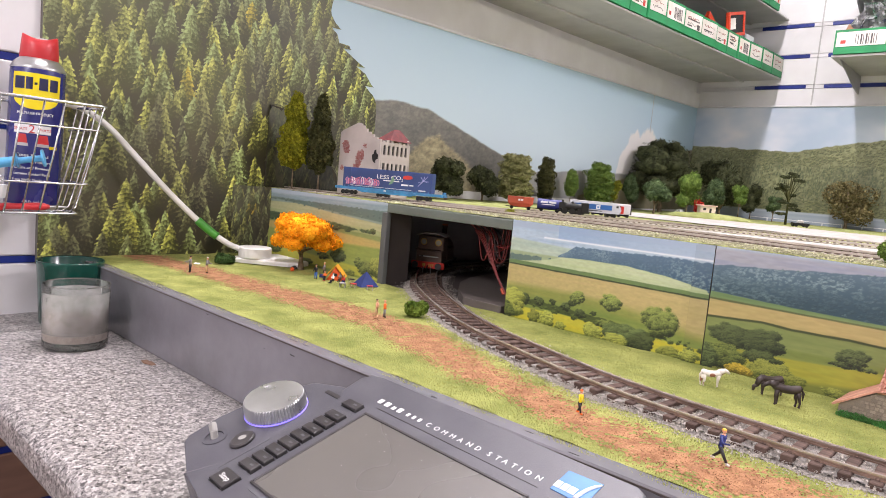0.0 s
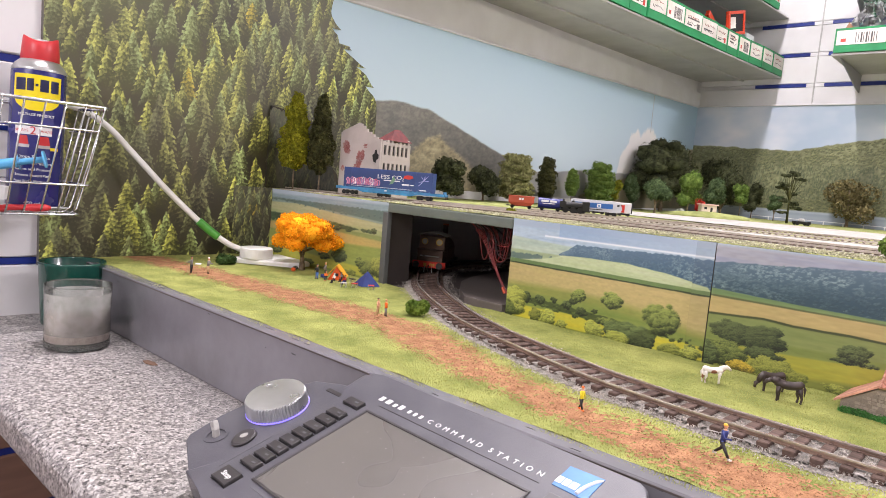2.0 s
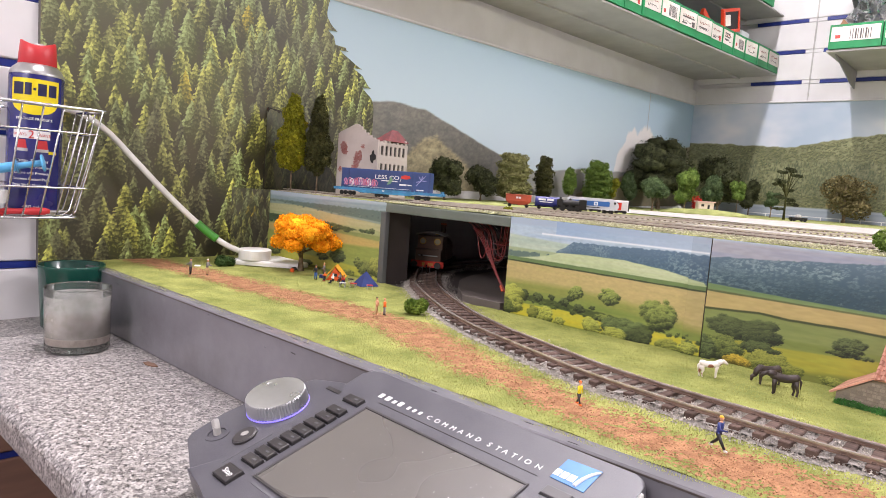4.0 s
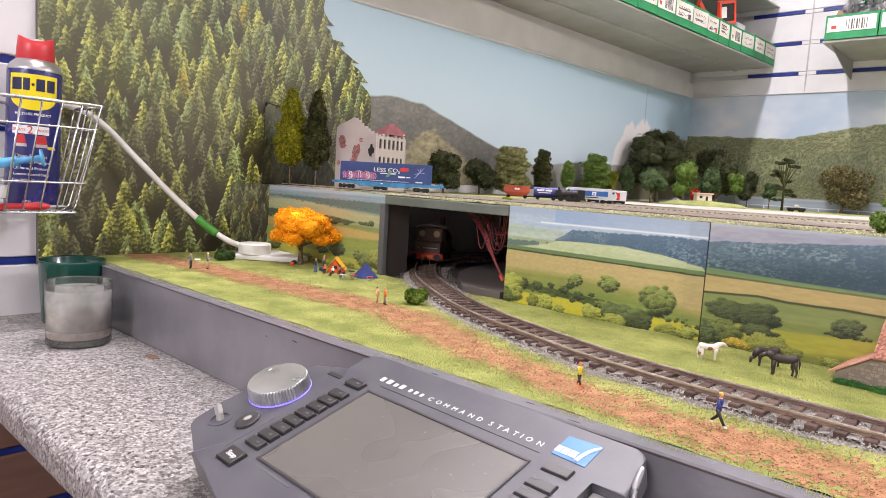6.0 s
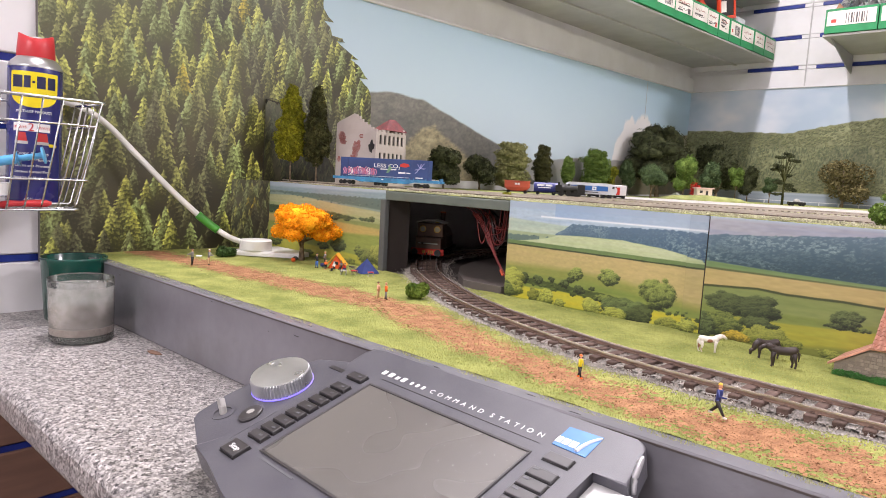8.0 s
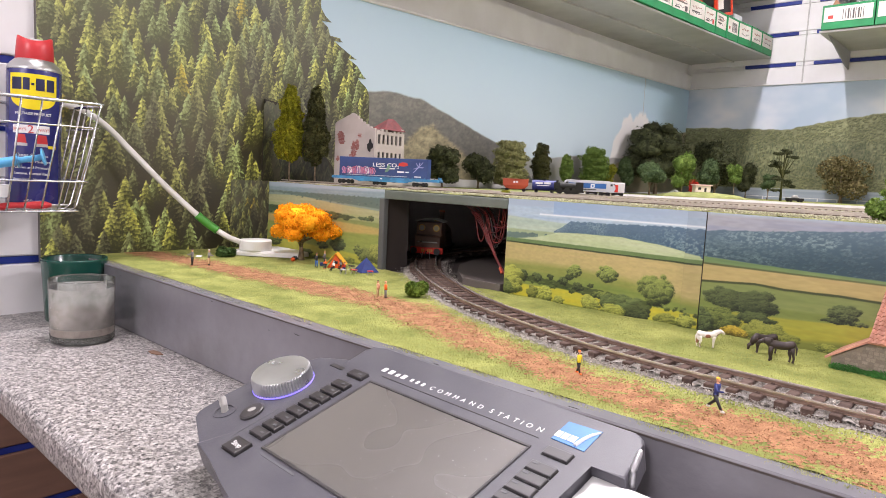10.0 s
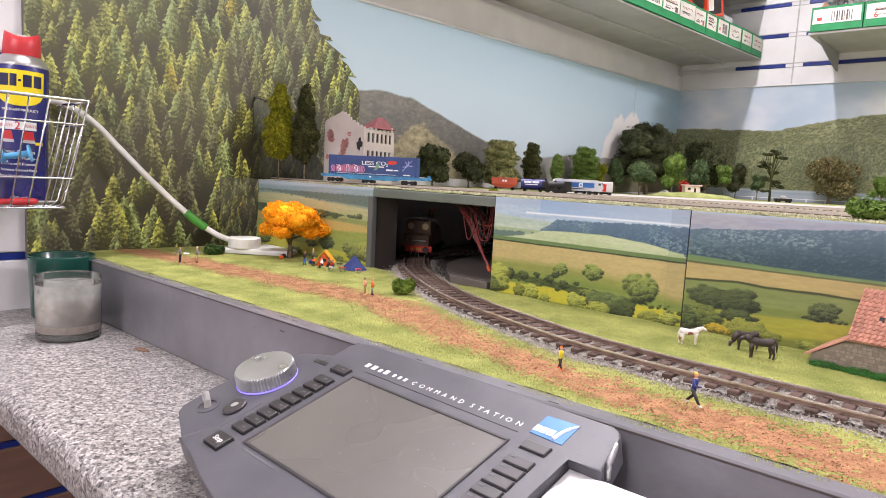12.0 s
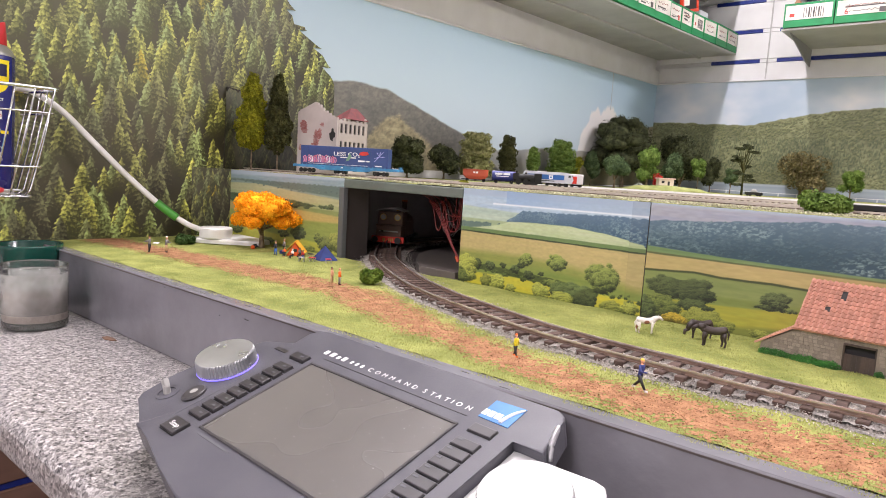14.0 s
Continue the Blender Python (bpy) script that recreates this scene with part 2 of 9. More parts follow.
def stamp_bush(img, cx, cy, rx, ry, lit, dark, rg, n=26):
    """One leafy mass: many small rounded leaf clumps from the back to the front, lit above, dark below and between."""
    h, w, _ = img.shape
    small = min(rx, ry) < 3.0
    n = 7 if small else int(min(90, 18 + 1.1 * min(rx, ry) ** 1.5))
    a = 6.283 * rg.random(n)
    d = rg.random(n) ** 0.55
    ma, md = 6.283 * rg.random(5), 0.08 + 0.26 * rg.random(5)
    own = rg.integers(0, 5, n)
    px = cx + rx * (np.cos(ma[own]) * md[own] + 0.66 * np.cos(a) * d)
    py = cy + ry * (np.sin(ma[own]) * md[own] * 0.9 + 0.66 * np.sin(a) * d)
    order = np.argsort(py + 0.35 * ry * rg.random(n))
    for i in [-1] + list(order):
        if i < 0:
            qx, qy, r, sx, sy = cx, cy + 0.25 * ry, 1.0, rx * 0.62, ry * 0.62
        else:
            qx, qy = px[i], py[i]
            r = (0.55 if small else 0.20 + 0.16 * rg.random())
            sx, sy = max(1.0, r * (rx * 0.5 + ry * 0.5)), max(1.0, r * 0.85 * (rx * 0.4 + ry * 0.6))
        ya, yb = max(0, int(qy - 1.4 * sy)), min(h, int(qy + 1.4 * sy) + 2)
        xa, xb = max(0, int(qx - 1.4 * sx)), min(w, int(qx + 1.4 * sx) + 2)
        if yb <= ya or xb <= xa:
            continue
        Y, X = np.mgrid[ya:yb, xa:xb]
        u, v = (X - qx) / sx, (Y - qy) / sy
        H, W = yb - ya, xb - xa
        jit = rg.random((H, W)) - 0.5
        m = np.clip((1.0 - u * u - v * v + 0.9 * jit) * min(sx, sy) * 0.6, 0, 1)
        if i < 0:
            k = np.clip(0.10 + 0.25 * jit, 0, 1)
        else:
            up = np.clip((cy - qy) / max(ry, 1.0), -1, 1)
            k = np.clip(0.40 + 0.30 * up - 0.46 * v - 0.24 * u + 0.60 * jit + 0.25 * (rg.random() - 0.5), 0, 1)
        col = dark + (lit - dark) * k[..., None]
        reg = img[ya:yb, xa:xb]
        reg[:] = reg * (1 - m[..., None]) + col * m[..., None]


def paint_forest(w, h, seed, shade_gain=1.0):
    """A steep slope of conifers: rows of pointed spruces, groups of them in low sun, others in brown shade, with bars
    of mist. The last argument darkens the whole print for shade on the sheet.
    """
    rg = np.random.default_rng(seed)
    n1 = soft_noise(h, w, 6, 6, rg, 5)
    img = np.ones((h, w, 3)) * c255(66, 60, 47) * (0.45 + 0.8 * n1)[..., None]
    glow = soft_noise(h, w, 7, 10, rg, 3)
    glow = (glow - glow.min()) / (glow.max() - glow.min())
    U, V = np.meshgrid(np.linspace(0, 1, w), np.linspace(0, 1, h))
    glow += 0.38 * np.exp(-((U - 0.30) / 0.20) ** 2 - ((V - 0.42) / 0.28) ** 2)
    glow -= 0.42 * np.clip((U - 0.50) * 6, 0, 1) * np.clip((V - 0.42) * 6, 0, 1)
    unit = max(h, 300)
    y = 0.0
    while y < h * 1.32:
        f = min(1.0, y / h)
        size = unit * (0.118 + 0.040 * f)
        x = -10.0 - size * rg.random()
        while x < w + 10:
            g = glow[min(h - 1, max(0, int(y))), min(w - 1, max(0, int(x)))]
            bright = np.clip((g - 0.24) * 3.2 + 0.9 * (rg.random() - 0.5), 0, 1)
            r = rg.random()
            sunny = c255(252, 252, 138) if r < 0.58 else (c255(200, 220, 156) if r < 0.975 else c255(250, 216, 76))
            litc = c255(140, 142, 108) * (1 - bright) + sunny * bright
            dk = c255(46, 42, 33) * (0.7 + 0.5 * rg.random()) * (1 - bright) + c255(64, 66, 32) * bright
            s = size * (0.60 + 0.60 * rg.random() ** 1.3)
            stamp_conifer(img, x, y + s * 0.6 + size * 0.5 * (rg.random() - 0.5), s, s * (0.29 + 0.14 * rg.random()), litc * shade_gain, dk * shade_gain, rg)
            x += size * (0.26 + 0.40 * rg.random())
        y += size * 0.25
    # glare on the sheet's upper left, painted in as a pale veil
    haze = np.clip(np.linspace(0.52, -0.02, h)[:, None] * np.linspace(1.2, 0.4, w)[None, :], 0, 1) * (0.2 + 1.3 * soft_noise(h, w, 3, 3, rg, 2))
    blend(img, np.clip(haze, 0, 0.5), c255(140, 142, 132))
    Y, X = np.mgrid[0:h, 0:w]
    bars = soft_noise(h, w, 2, 2, rg, 2) * np.clip(np.sin((X * 0.7 + Y) / w * 9.0 + 1.0) - 0.3, 0, 1)
    blend(img, np.clip(bars * 0.4, 0, 0.3), c255(142, 136, 128))
    img *= np.array((1.02, 1.03, 0.90))
    return img


def paint_meadow(w, h, seed, bands, woods, bushes, haze=0.0, tape=None):
    """A rolling farmland view. bands: (edge points, colour, colour, soft rows) painted from the far ones down;
    woods: strips of round tree tops between two edges; bushes: (u, v, ru, rv, lit) singly."""
    rg = np.random.default_rng(seed)
    V = np.linspace(0, 1, h)[:, None] * np.ones((1, w))
    xs = np.linspace(0, 1, w)
    img = np.ones((h, w, 3)) * c255(160, 178, 200)
    blend(img, soft_noise(h, w, 3, 4, rg, 3) * 0.6, c255(196, 204, 212))

    def edge(pts, wob=0.008, rows=1.2):
        e = np.interp(xs, [p[0] for p in pts], [p[1] for p in pts]) + wob * (soft_noise(1, w, 1, 24, rg, 3)[0] - 0.5)
        return np.clip((V - e[None, :]) * h / rows, 0, 1)

    def do_woods():
        for top, bot, lit, dark, size, count in woods:
            t1 = np.interp(xs, [p[0] for p in top], [p[1] for p in top]) + 0.02 * (soft_noise(1, w, 1, 60, rg, 2)[0] - 0.5)
            b1 = np.interp(xs, [p[0] for p in bot], [p[1] for p in bot])
            inside = (xs >= top[0][0]) & (xs <= min(top[-1][0], bot[-1][0]))
            fill = np.clip((V - t1[None, :]) * h * 0.5, 0, 1) * np.clip((b1[None, :] - V) * h * 0.5, 0, 1) * inside[None, :]
            if count > 100:
                n = soft_noise(h, w, 5, 9, rg, 3)
                blend(img, fill, dark)
                vv = np.sort(rg.random(count * 2))
                for v in vv:
                    u = top[0][0] + (min(top[-1][0], bot[-1][0]) - top[0][0]) * rg.random()
                    t0 = np.interp(u, [p[0] for p in top], [p[1] for p in top]) + 0.01
                    b0 = np.interp(u, [p[0] for p in bot], [p[1] for p in bot]) - 0.012
                    if b0 - t0 < 0.01:
                        continue
                    cy = (t0 + (b0 - t0) * v) * h
                    shade = n[min(h - 1, int(cy)), min(w - 1, int(u * w))]
                    r = size * h * (0.5 + 0.7 * v) * (0.7 + 0.5 * rg.random())
                    tone = np.clip(1.9 * (shade - 0.30) + 0.28 * (rg.random() - 0.5) + 0.10, 0.15, 1)
                    stamp_bush(img, u * w, cy, min(2.9, r), min(2.9, r * 0.9), dark + (lit - dark) * tone, dark * 0.85, rg)
                blend(img, fill * np.clip(0.46 - 1.6 * (V - t1[None, :]), 0.04, 0.46), c255(146, 166, 186))
                continue
            blend(img, fill * 0.9, lit * 0.45 + dark * 0.55)
            for i in range(count):
                u = rg.random()
                k = (i + rg.random()) / count
                t0 = np.interp(u, [p[0] for p in top], [p[1] for p in top])
                b0 = np.interp(u, [p[0] for p in bot], [p[1] for p in bot])
                if b0 - t0 < 0.01:
                    continue
                f = 0.6 + 0.8 * k
                stamp_bush(img, u * w, (t0 + (b0 - t0) * k) * h, size * h * f * (0.8 + 0.5 * rg.random()), size * h * 0.8 * f, lit * (0.8 + 0.4 * rg.random()), dark, rg, 15)

    done = False
    for pts, ca, cb, rows in bands:
        if ca is None:
            do_woods()
            done = True
            continue
        m = edge(pts, 0.005, rows)
        tex = soft_noise(h, w, 40, 4, rg, 3)
        tex2 = soft_noise(h, w, 60, 60, rg, 2)
        col = ca + (cb - ca) * np.clip(1.2 * tex - 0.1, 0, 1)[..., None]
        col = col * (0.95 + 0.1 * tex2)[..., None]
        img[:] = img * (1 - m[..., None]) + col * m[..., None]
    if not done:
        do_woods()
    elif len(woods) > 2:
        woods = woods[2:]
        do_woods()
    for u, v, ru, rv, tone in bushes:
        lit, dark = ((c255(140, 152, 78), c255(26, 36, 20)), (c255(176, 180, 86), c255(54, 64, 26)), (c255(104, 118, 70), c255(20, 28, 18)), (c255(186, 160, 60), c255(76, 70, 24)))[tone]
        stamp_bush(img, u * w, v * h, ru * w * 1.12, rv * h, lit * (0.85 + 0.3 * rg.random()), dark, rg, 110)
    if haze:
        blend(img, np.ones((h, w)) * haze, c255(176, 186, 176))
    if tape:
        (u0, v0), (u1, v1) = tape
        U = xs[None, :] * np.ones((h, 1))
        line = v0 + (v1 - v0) * (U - u0) / (u1 - u0)
        over = (U > u0 + 0.08) & (V < line)
        blend(img, over * (0.55 - 0.3 * U), c255(128, 160, 204))
        blend(img, over * 0.5 * np.clip(U - 0.2, 0, 1), c255(186, 194, 204))
        # glossy glare along the tape's edge, painted as a white line
        blend(img, np.clip(1 - np.abs(V - line) * h / 3.0, 0, 1) * (U > u0), c255(240, 242, 244))
    return img


def trio(t):
    return c255(*t)


def farmland_left(w, h, seed):
    E = lambda *p: list(p)
    bands = [
        (E((0, 0.05), (1, 0.02)), trio((122, 146, 160)), trio((150, 168, 174)), 4),
        (E((0, 0.10), (0.4, 0.12), (1, 0.20)), trio((118, 140, 132)), trio((150, 164, 150)), 3),
        (E((0, 0.18), (0.3, 0.16), (0.65, 0.23), (1, 0.27)), trio((172, 172, 124)), trio((186, 184, 140)), 2),
        (E((0, 0.28), (0.5, 0.33), (1, 0.36)), trio((150, 162, 112)), trio((170, 176, 124)), 2),
        (E((0, 0.40), (0.62, 0.41), (1, 0.42)), trio((124, 140, 80)), trio((140, 152, 88)), 2),
        (E((0, 0.46), (0.68, 0.455), (1, 0.48)), trio((198, 168, 96)), trio((184, 164, 96)), 3),
        (E((0, 0.56), (0.7, 0.58), (1, 0.56)), trio((136, 150, 70)), trio((150, 162, 78)), 4),
        (E((0, 0.80), (0.7, 0.84), (1, 0.86)), trio((176, 176, 62)), trio((188, 184, 70)), 3),
        (E((0, 0.95), (1, 0.96)), trio((112, 128, 58)), trio((128, 142, 62)), 3)]
    woods = [(E((0, 0.12), (1, 0.10)), E((0, 0.14), (0.5, 0.2), (1, 0.26)), trio((106, 126, 112)), trio((72, 92, 90)), 0.018, 60),
             (E((0, 0.33), (0.6, 0.34), (0.8, 0.38)), E((0, 0.43), (0.6, 0.44), (0.8, 0.40), (1, 0.38)), trio((84, 104, 66)), trio((34, 52, 40)), 0.03, 70)]
    bushes = [(0.60, 0.395, 0.06, 0.055, 2), (0.66, 0.75, 0.07, 0.10, 2), (0.55, 0.80, 0.06, 0.06, 0), (0.89, 0.86, 0.09, 0.10, 0), (0.97, 0.80, 0.06, 0.12, 1), (0.82, 0.79, 0.035, 0.07, 0), (0.91, 0.376, 0.022, 0.045, 2), (0.1, 0.86, 0.08, 0.06, 0), (0.76, 0.95, 0.05, 0.05, 1), (0.40, 0.93, 0.06, 0.05, 0)]
    return paint_meadow(w, h, seed, bands, woods, bushes, haze=0.12)


def farmland_mid(w, h, seed):
    E = lambda *p: list(p)
    bands = [
        (E((0, 0.06), (1, 0.04)), trio((158, 182, 204)), trio((190, 206, 216)), 4),
        (E((0, 0.17), (0.3, 0.2), (1, 0.2)), trio((166, 186, 174)), trio((192, 206, 186)), 3),
        (E((0, 0.30), (0.3, 0.30), (1, 0.3)), trio((150, 168, 132)), trio((172, 184, 144)), 3),
        (None, None, None, 0),
        (E((0, 0.42), (0.2, 0.36), (0.3, 0.30), (0.41, 0.285), (0.63, 0.28), (0.83, 0.315), (0.99, 0.37), (1, 0.4)), trio((200, 208, 172)), trio((176, 192, 142)), 2),
        (E((0, 0.40), (0.36, 0.40), (1, 0.405)), trio((98, 124, 76)), trio((112, 136, 82)), 1.5),
        (E((0, 0.435), (0.36, 0.437), (1, 0.44)), trio((48, 60, 40)), trio((62, 74, 46)), 1),
        (E((0, 0.448), (0.36, 0.45), (1, 0.452)), trio((194, 174, 120)), trio((182, 168, 110)), 1.5),
        (E((0, 0.62), (0.38, 0.60), (0.66, 0.63), (1, 0.74)), trio((150, 152, 78)), trio((132, 144, 72)), 14),
        (E((0, 0.74), (0.5, 0.70), (1, 0.80)), trio((120, 138, 66)), trio((138, 150, 74)), 8),
        (E((0, 0.86), (0.25, 0.86), (0.5, 0.83), (0.7, 0.86), (1, 0.87)), trio((204, 190, 56)), trio((188, 184, 66)), 2),
        (E((0, 0.985), (1, 0.985)), trio((120, 134, 58)), trio((140, 150, 64)), 3)]
    woods = [(E((0, 0.34), (0.19, 0.33)), E((0, 0.42), (0.2, 0.41), (0.25, 0.33)), trio((116, 138, 128)), trio((70, 92, 92)), 0.02, 40),
             (E((0.28, 0.30), (0.37, 0.18), (0.62, 0.165), (0.86, 0.145), (1, 0.15)), E((0.28, 0.31), (0.41, 0.30), (0.63, 0.295), (0.83, 0.33), (1, 0.40)), trio((150, 178, 176)), trio((50, 80, 104)), 0.020, 420),
             (E((0.1, 0.77), (0.3, 0.775), (0.55, 0.80), (0.8, 0.83)), E((0.1, 0.83), (0.3, 0.85), (0.55, 0.88), (0.8, 0.89)), trio((104, 118, 62)), trio((34, 46, 26)), 0.022, 70)]
    bushes = [(0.12, 0.77, 0.028, 0.07, 2), (0.20, 0.77, 0.03, 0.05, 2), (0.28, 0.745, 0.02, 0.035, 2), (0.35, 0.76, 0.03, 0.05, 2), (0.38, 0.72, 0.022, 0.04, 2), (0.41, 0.655, 0.035, 0.075, 0), (0.58, 0.645, 0.048, 0.085, 0),
              (0.43, 0.80, 0.03, 0.05, 2), (0.50, 0.77, 0.018, 0.025, 2), (0.55, 0.845, 0.045, 0.04, 0), (0.81, 0.71, 0.072, 0.145, 0), (0.66, 0.895, 0.105, 0.11, 2), (0.745, 0.93, 0.06, 0.08, 2), (0.505, 0.94, 0.045, 0.085, 1),
              (0.615, 0.965, 0.06, 0.075, 1), (0.25, 0.935, 0.042, 0.085, 1), (0.175, 0.935, 0.03, 0.085, 1), (0.33, 0.965, 0.03, 0.05, 1), (0.05, 0.84, 0.075, 0.16, 1), (0.02, 0.93, 0.04, 0.09, 0), (0.87, 0.965, 0.06, 0.055, 1), (0.95, 0.95, 0.05, 0.07, 1)]
    return paint_meadow(w, h, seed, bands, woods, bushes, tape=((0.192, 0.138), (0.99, 0.128)))


def farmland_right(w, h, seed):
    E = lambda *p: list(p)
    bands = [
        (E((0, 0.0), (1, 0.0)), trio((150, 156, 176)), trio((174, 172, 176)), 6),
        (E((0, 0.16), (0.14, 0.115), (0.3, 0.06), (1, 0.02)), trio((92, 116, 132)), trio((112, 136, 140)), 3),
        (None, None, None, 0),
        (E((0, 0.365), (0.15, 0.39), (0.3, 0.40), (1, 0.42)), trio((104, 132, 84)), trio((122, 144, 92)), 1.5),
        (E((0, 0.415), (0.15, 0.42), (1, 0.43)), trio((70, 82, 52)), trio((120, 120, 70)), 1),
        (E((0, 0.43), (0.15, 0.432), (1, 0.44)), trio((188, 166, 112)), trio((174, 158, 102)), 1.5),
        (E((0, 0.565), (0.1, 0.535), (0.15, 0.55), (0.24, 0.54), (0.3, 0.547), (1, 0.56)), trio((56, 64, 38)), trio((74, 82, 44)), 1.2),
        (E((0, 0.582), (0.1, 0.552), (0.15, 0.567), (0.24, 0.557), (0.3, 0.563), (1, 0.575)), trio((120, 134, 75)), trio((136, 146, 86)), 1.5),
        (E((0, 0.72), (0.3, 0.69), (1, 0.66)), trio((116, 130, 66)), trio((132, 142, 74)), 3),
        (E((0, 0.80), (0.16, 0.775), (0.3, 0.735), (1, 0.70)), trio((172, 164, 60)), trio((156, 158, 62)), 3),
        (E((0, 0.93), (0.17, 0.92), (0.3, 0.86), (1, 0.83)), trio((128, 130, 62)), trio((112, 122, 58)), 8)]
    woods = [(E((0, 0.15), (0.14, 0.105), (0.3, 0.045), (1, 0.02)), E((0, 0.37), (0.15, 0.40), (0.3, 0.41), (1, 0.43)), trio((158, 182, 172)), trio((46, 72, 84)), 0.024, 1100),
             (E((0.14, 0.71), (0.3, 0.685), (1, 0.66)), E((0.14, 0.74), (0.3, 0.71), (1, 0.68)), trio((118, 130, 68)), trio((70, 84, 44)), 0.012, 70)]
    bushes = [(0.048, 0.70, 0.036, 0.10, 2), (0.036, 0.86, 0.040, 0.13, 0), (0.105, 0.70, 0.040, 0.115, 2), (0.112, 0.815, 0.036, 0.055, 2), (0.125, 0.92, 0.048, 0.085, 1), (0.071, 0.955, 0.026, 0.05, 3), (0.0, 0.9, 0.02, 0.13, 2),
              (0.238, 0.735, 0.034, 0.020, 2), (0.25, 0.68, 0.021, 0.075, 2), (0.231, 0.955, 0.026, 0.04, 1), (0.275, 0.735, 0.012, 0.012, 2), (0.33, 0.9, 0.02, 0.03, 1), (0.5, 0.8, 0.05, 0.1, 0), (0.165, 0.945, 0.02, 0.06, 1), (0.7, 0.85, 0.06, 0.1, 1)]
    return paint_meadow(w, h, seed, bands, woods, bushes)


def ridge(w, pts, rg, rough=0.012):
    xs, ys = zip(*pts)
    base = np.interp(np.linspace(0, 1, w), xs, ys)
    return base + rough * (soft_noise(1, w, 1, 30, rg, 4)[0] - 0.5)


def paint_sky_long(w, h, seed):
    """Pale blue sky over a wooded mountain, low far hills and a bank of white cloud."""
    rg = np.random.default_rng(seed)
    V = np.linspace(1, 0, h)[:, None] * np.ones((1, w))
    img = np.ones((h, w, 3)) * c255(206, 220, 228)
    blend(img, V ** 1.5 * 0.75, c255(172, 202, 220))
    U = np.linspace(0, 1, w)[None, :] * np.ones((h, 1))
    blend(img, np.clip((U - 0.7) * 2.4, 0, 1) * 0.5, c255(140, 178, 206))
    n = soft_noise(h, w, 4, 14, rg, 4)
    # cloud bank
    top = ridge(w, [(0, -1), (0.668, -1), (0.672, 0.34), (0.682, 0.50), (0.70, 0.56), (0.712, 0.66), (0.735, 0.70), (0.75, 0.64), (0.775, 0.72), (0.80, 0.73), (0.825, 0.66), (0.84, 0.40), (0.85, -1), (1, -1)], rg, 0.12)
    m = np.clip((top[None, :] - V + 0.10 * (soft_noise(h, w, 14, 50, rg, 3) - 0.5)) * h * 0.16, 0, 1) * np.clip(0.75 + 0.5 * n, 0, 1)
    blend(img, m, c255(240, 236, 232))
    # low far hills
    for pts, col, col2 in (
        ([(0.28, 0.24), (0.34, 0.30), (0.42, 0.24), (0.5, 0.27), (0.58, 0.29), (0.66, 0.28), (0.76, 0.32), (0.86, 0.44), (1, 0.52)], c255(142, 146, 150), c255(168, 164, 154)),
        ([(0.55, 0.10), (0.66, 0.20), (0.74, 0.30), (0.8, 0.40), (0.86, 0.5), (1, 0.60)], c255(112, 112, 92), c255(150, 136, 112)),
    ):
        top = ridge(w, [(0, -1), (pts[0][0] - 0.02, -1)] + pts, rg, 0.02)
        m = np.clip((top[None, :] - V) * h * 0.7, 0, 1)
        tex = soft_noise(h, w, 18, 60, rg, 3)
        img[:] = img * (1 - m[..., None]) + (col + (col2 - col) * tex[..., None]) * m[..., None]
    # wooded mountain
    top = ridge(w, [(0, 0.50), (0.09, 0.545), (0.12, 0.56), (0.175, 0.55), (0.222, 0.485), (0.283, 0.40), (0.336, 0.335), (0.36, 0.27), (0.39, 0.2), (0.42, 0.12), (0.46, 0.02), (0.48, -1), (1, -1)], rg, 0.02)
    m = np.clip((top[None, :] - V) * h * 0.7, 0, 1)
    tex = 0.5 * soft_noise(h, w, 46, 120, rg, 3) + 0.25 * np.clip(2 * soft_noise(h, w, 80, 260, rg, 1) - 0.5, 0, 1) + 0.25 * rg.random((h, w))
    base = c255(78, 78, 76) + (c255(122, 119, 110) - c255(78, 78, 76)) * tex[..., None]
    knoll = ridge(w, [(0, -1), (0.10, -1), (0.105, 0.10), (0.14, 0.27), (0.175, 0.40), (0.20, 0.42), (0.235, 0.33), (0.29, 0.19), (0.34, 0.07), (0.36, -1), (1, -1)], rg, 0.03)
    km = np.clip((knoll[None, :] - V + 0.03 * (tex - 0.5)) * h * 0.2, 0, 1) * 0.85
    base = base * (1 - km[..., None]) + (c255(150, 140, 108) * (0.62 + 0.75 * tex[..., None])) * km[..., None]
    base *= (0.8 + 0.45 * np.clip(V / 0.5, 0, 1))[..., None]
    img[:] = img * (1 - m[..., None]) + base * m[..., None]
    return img


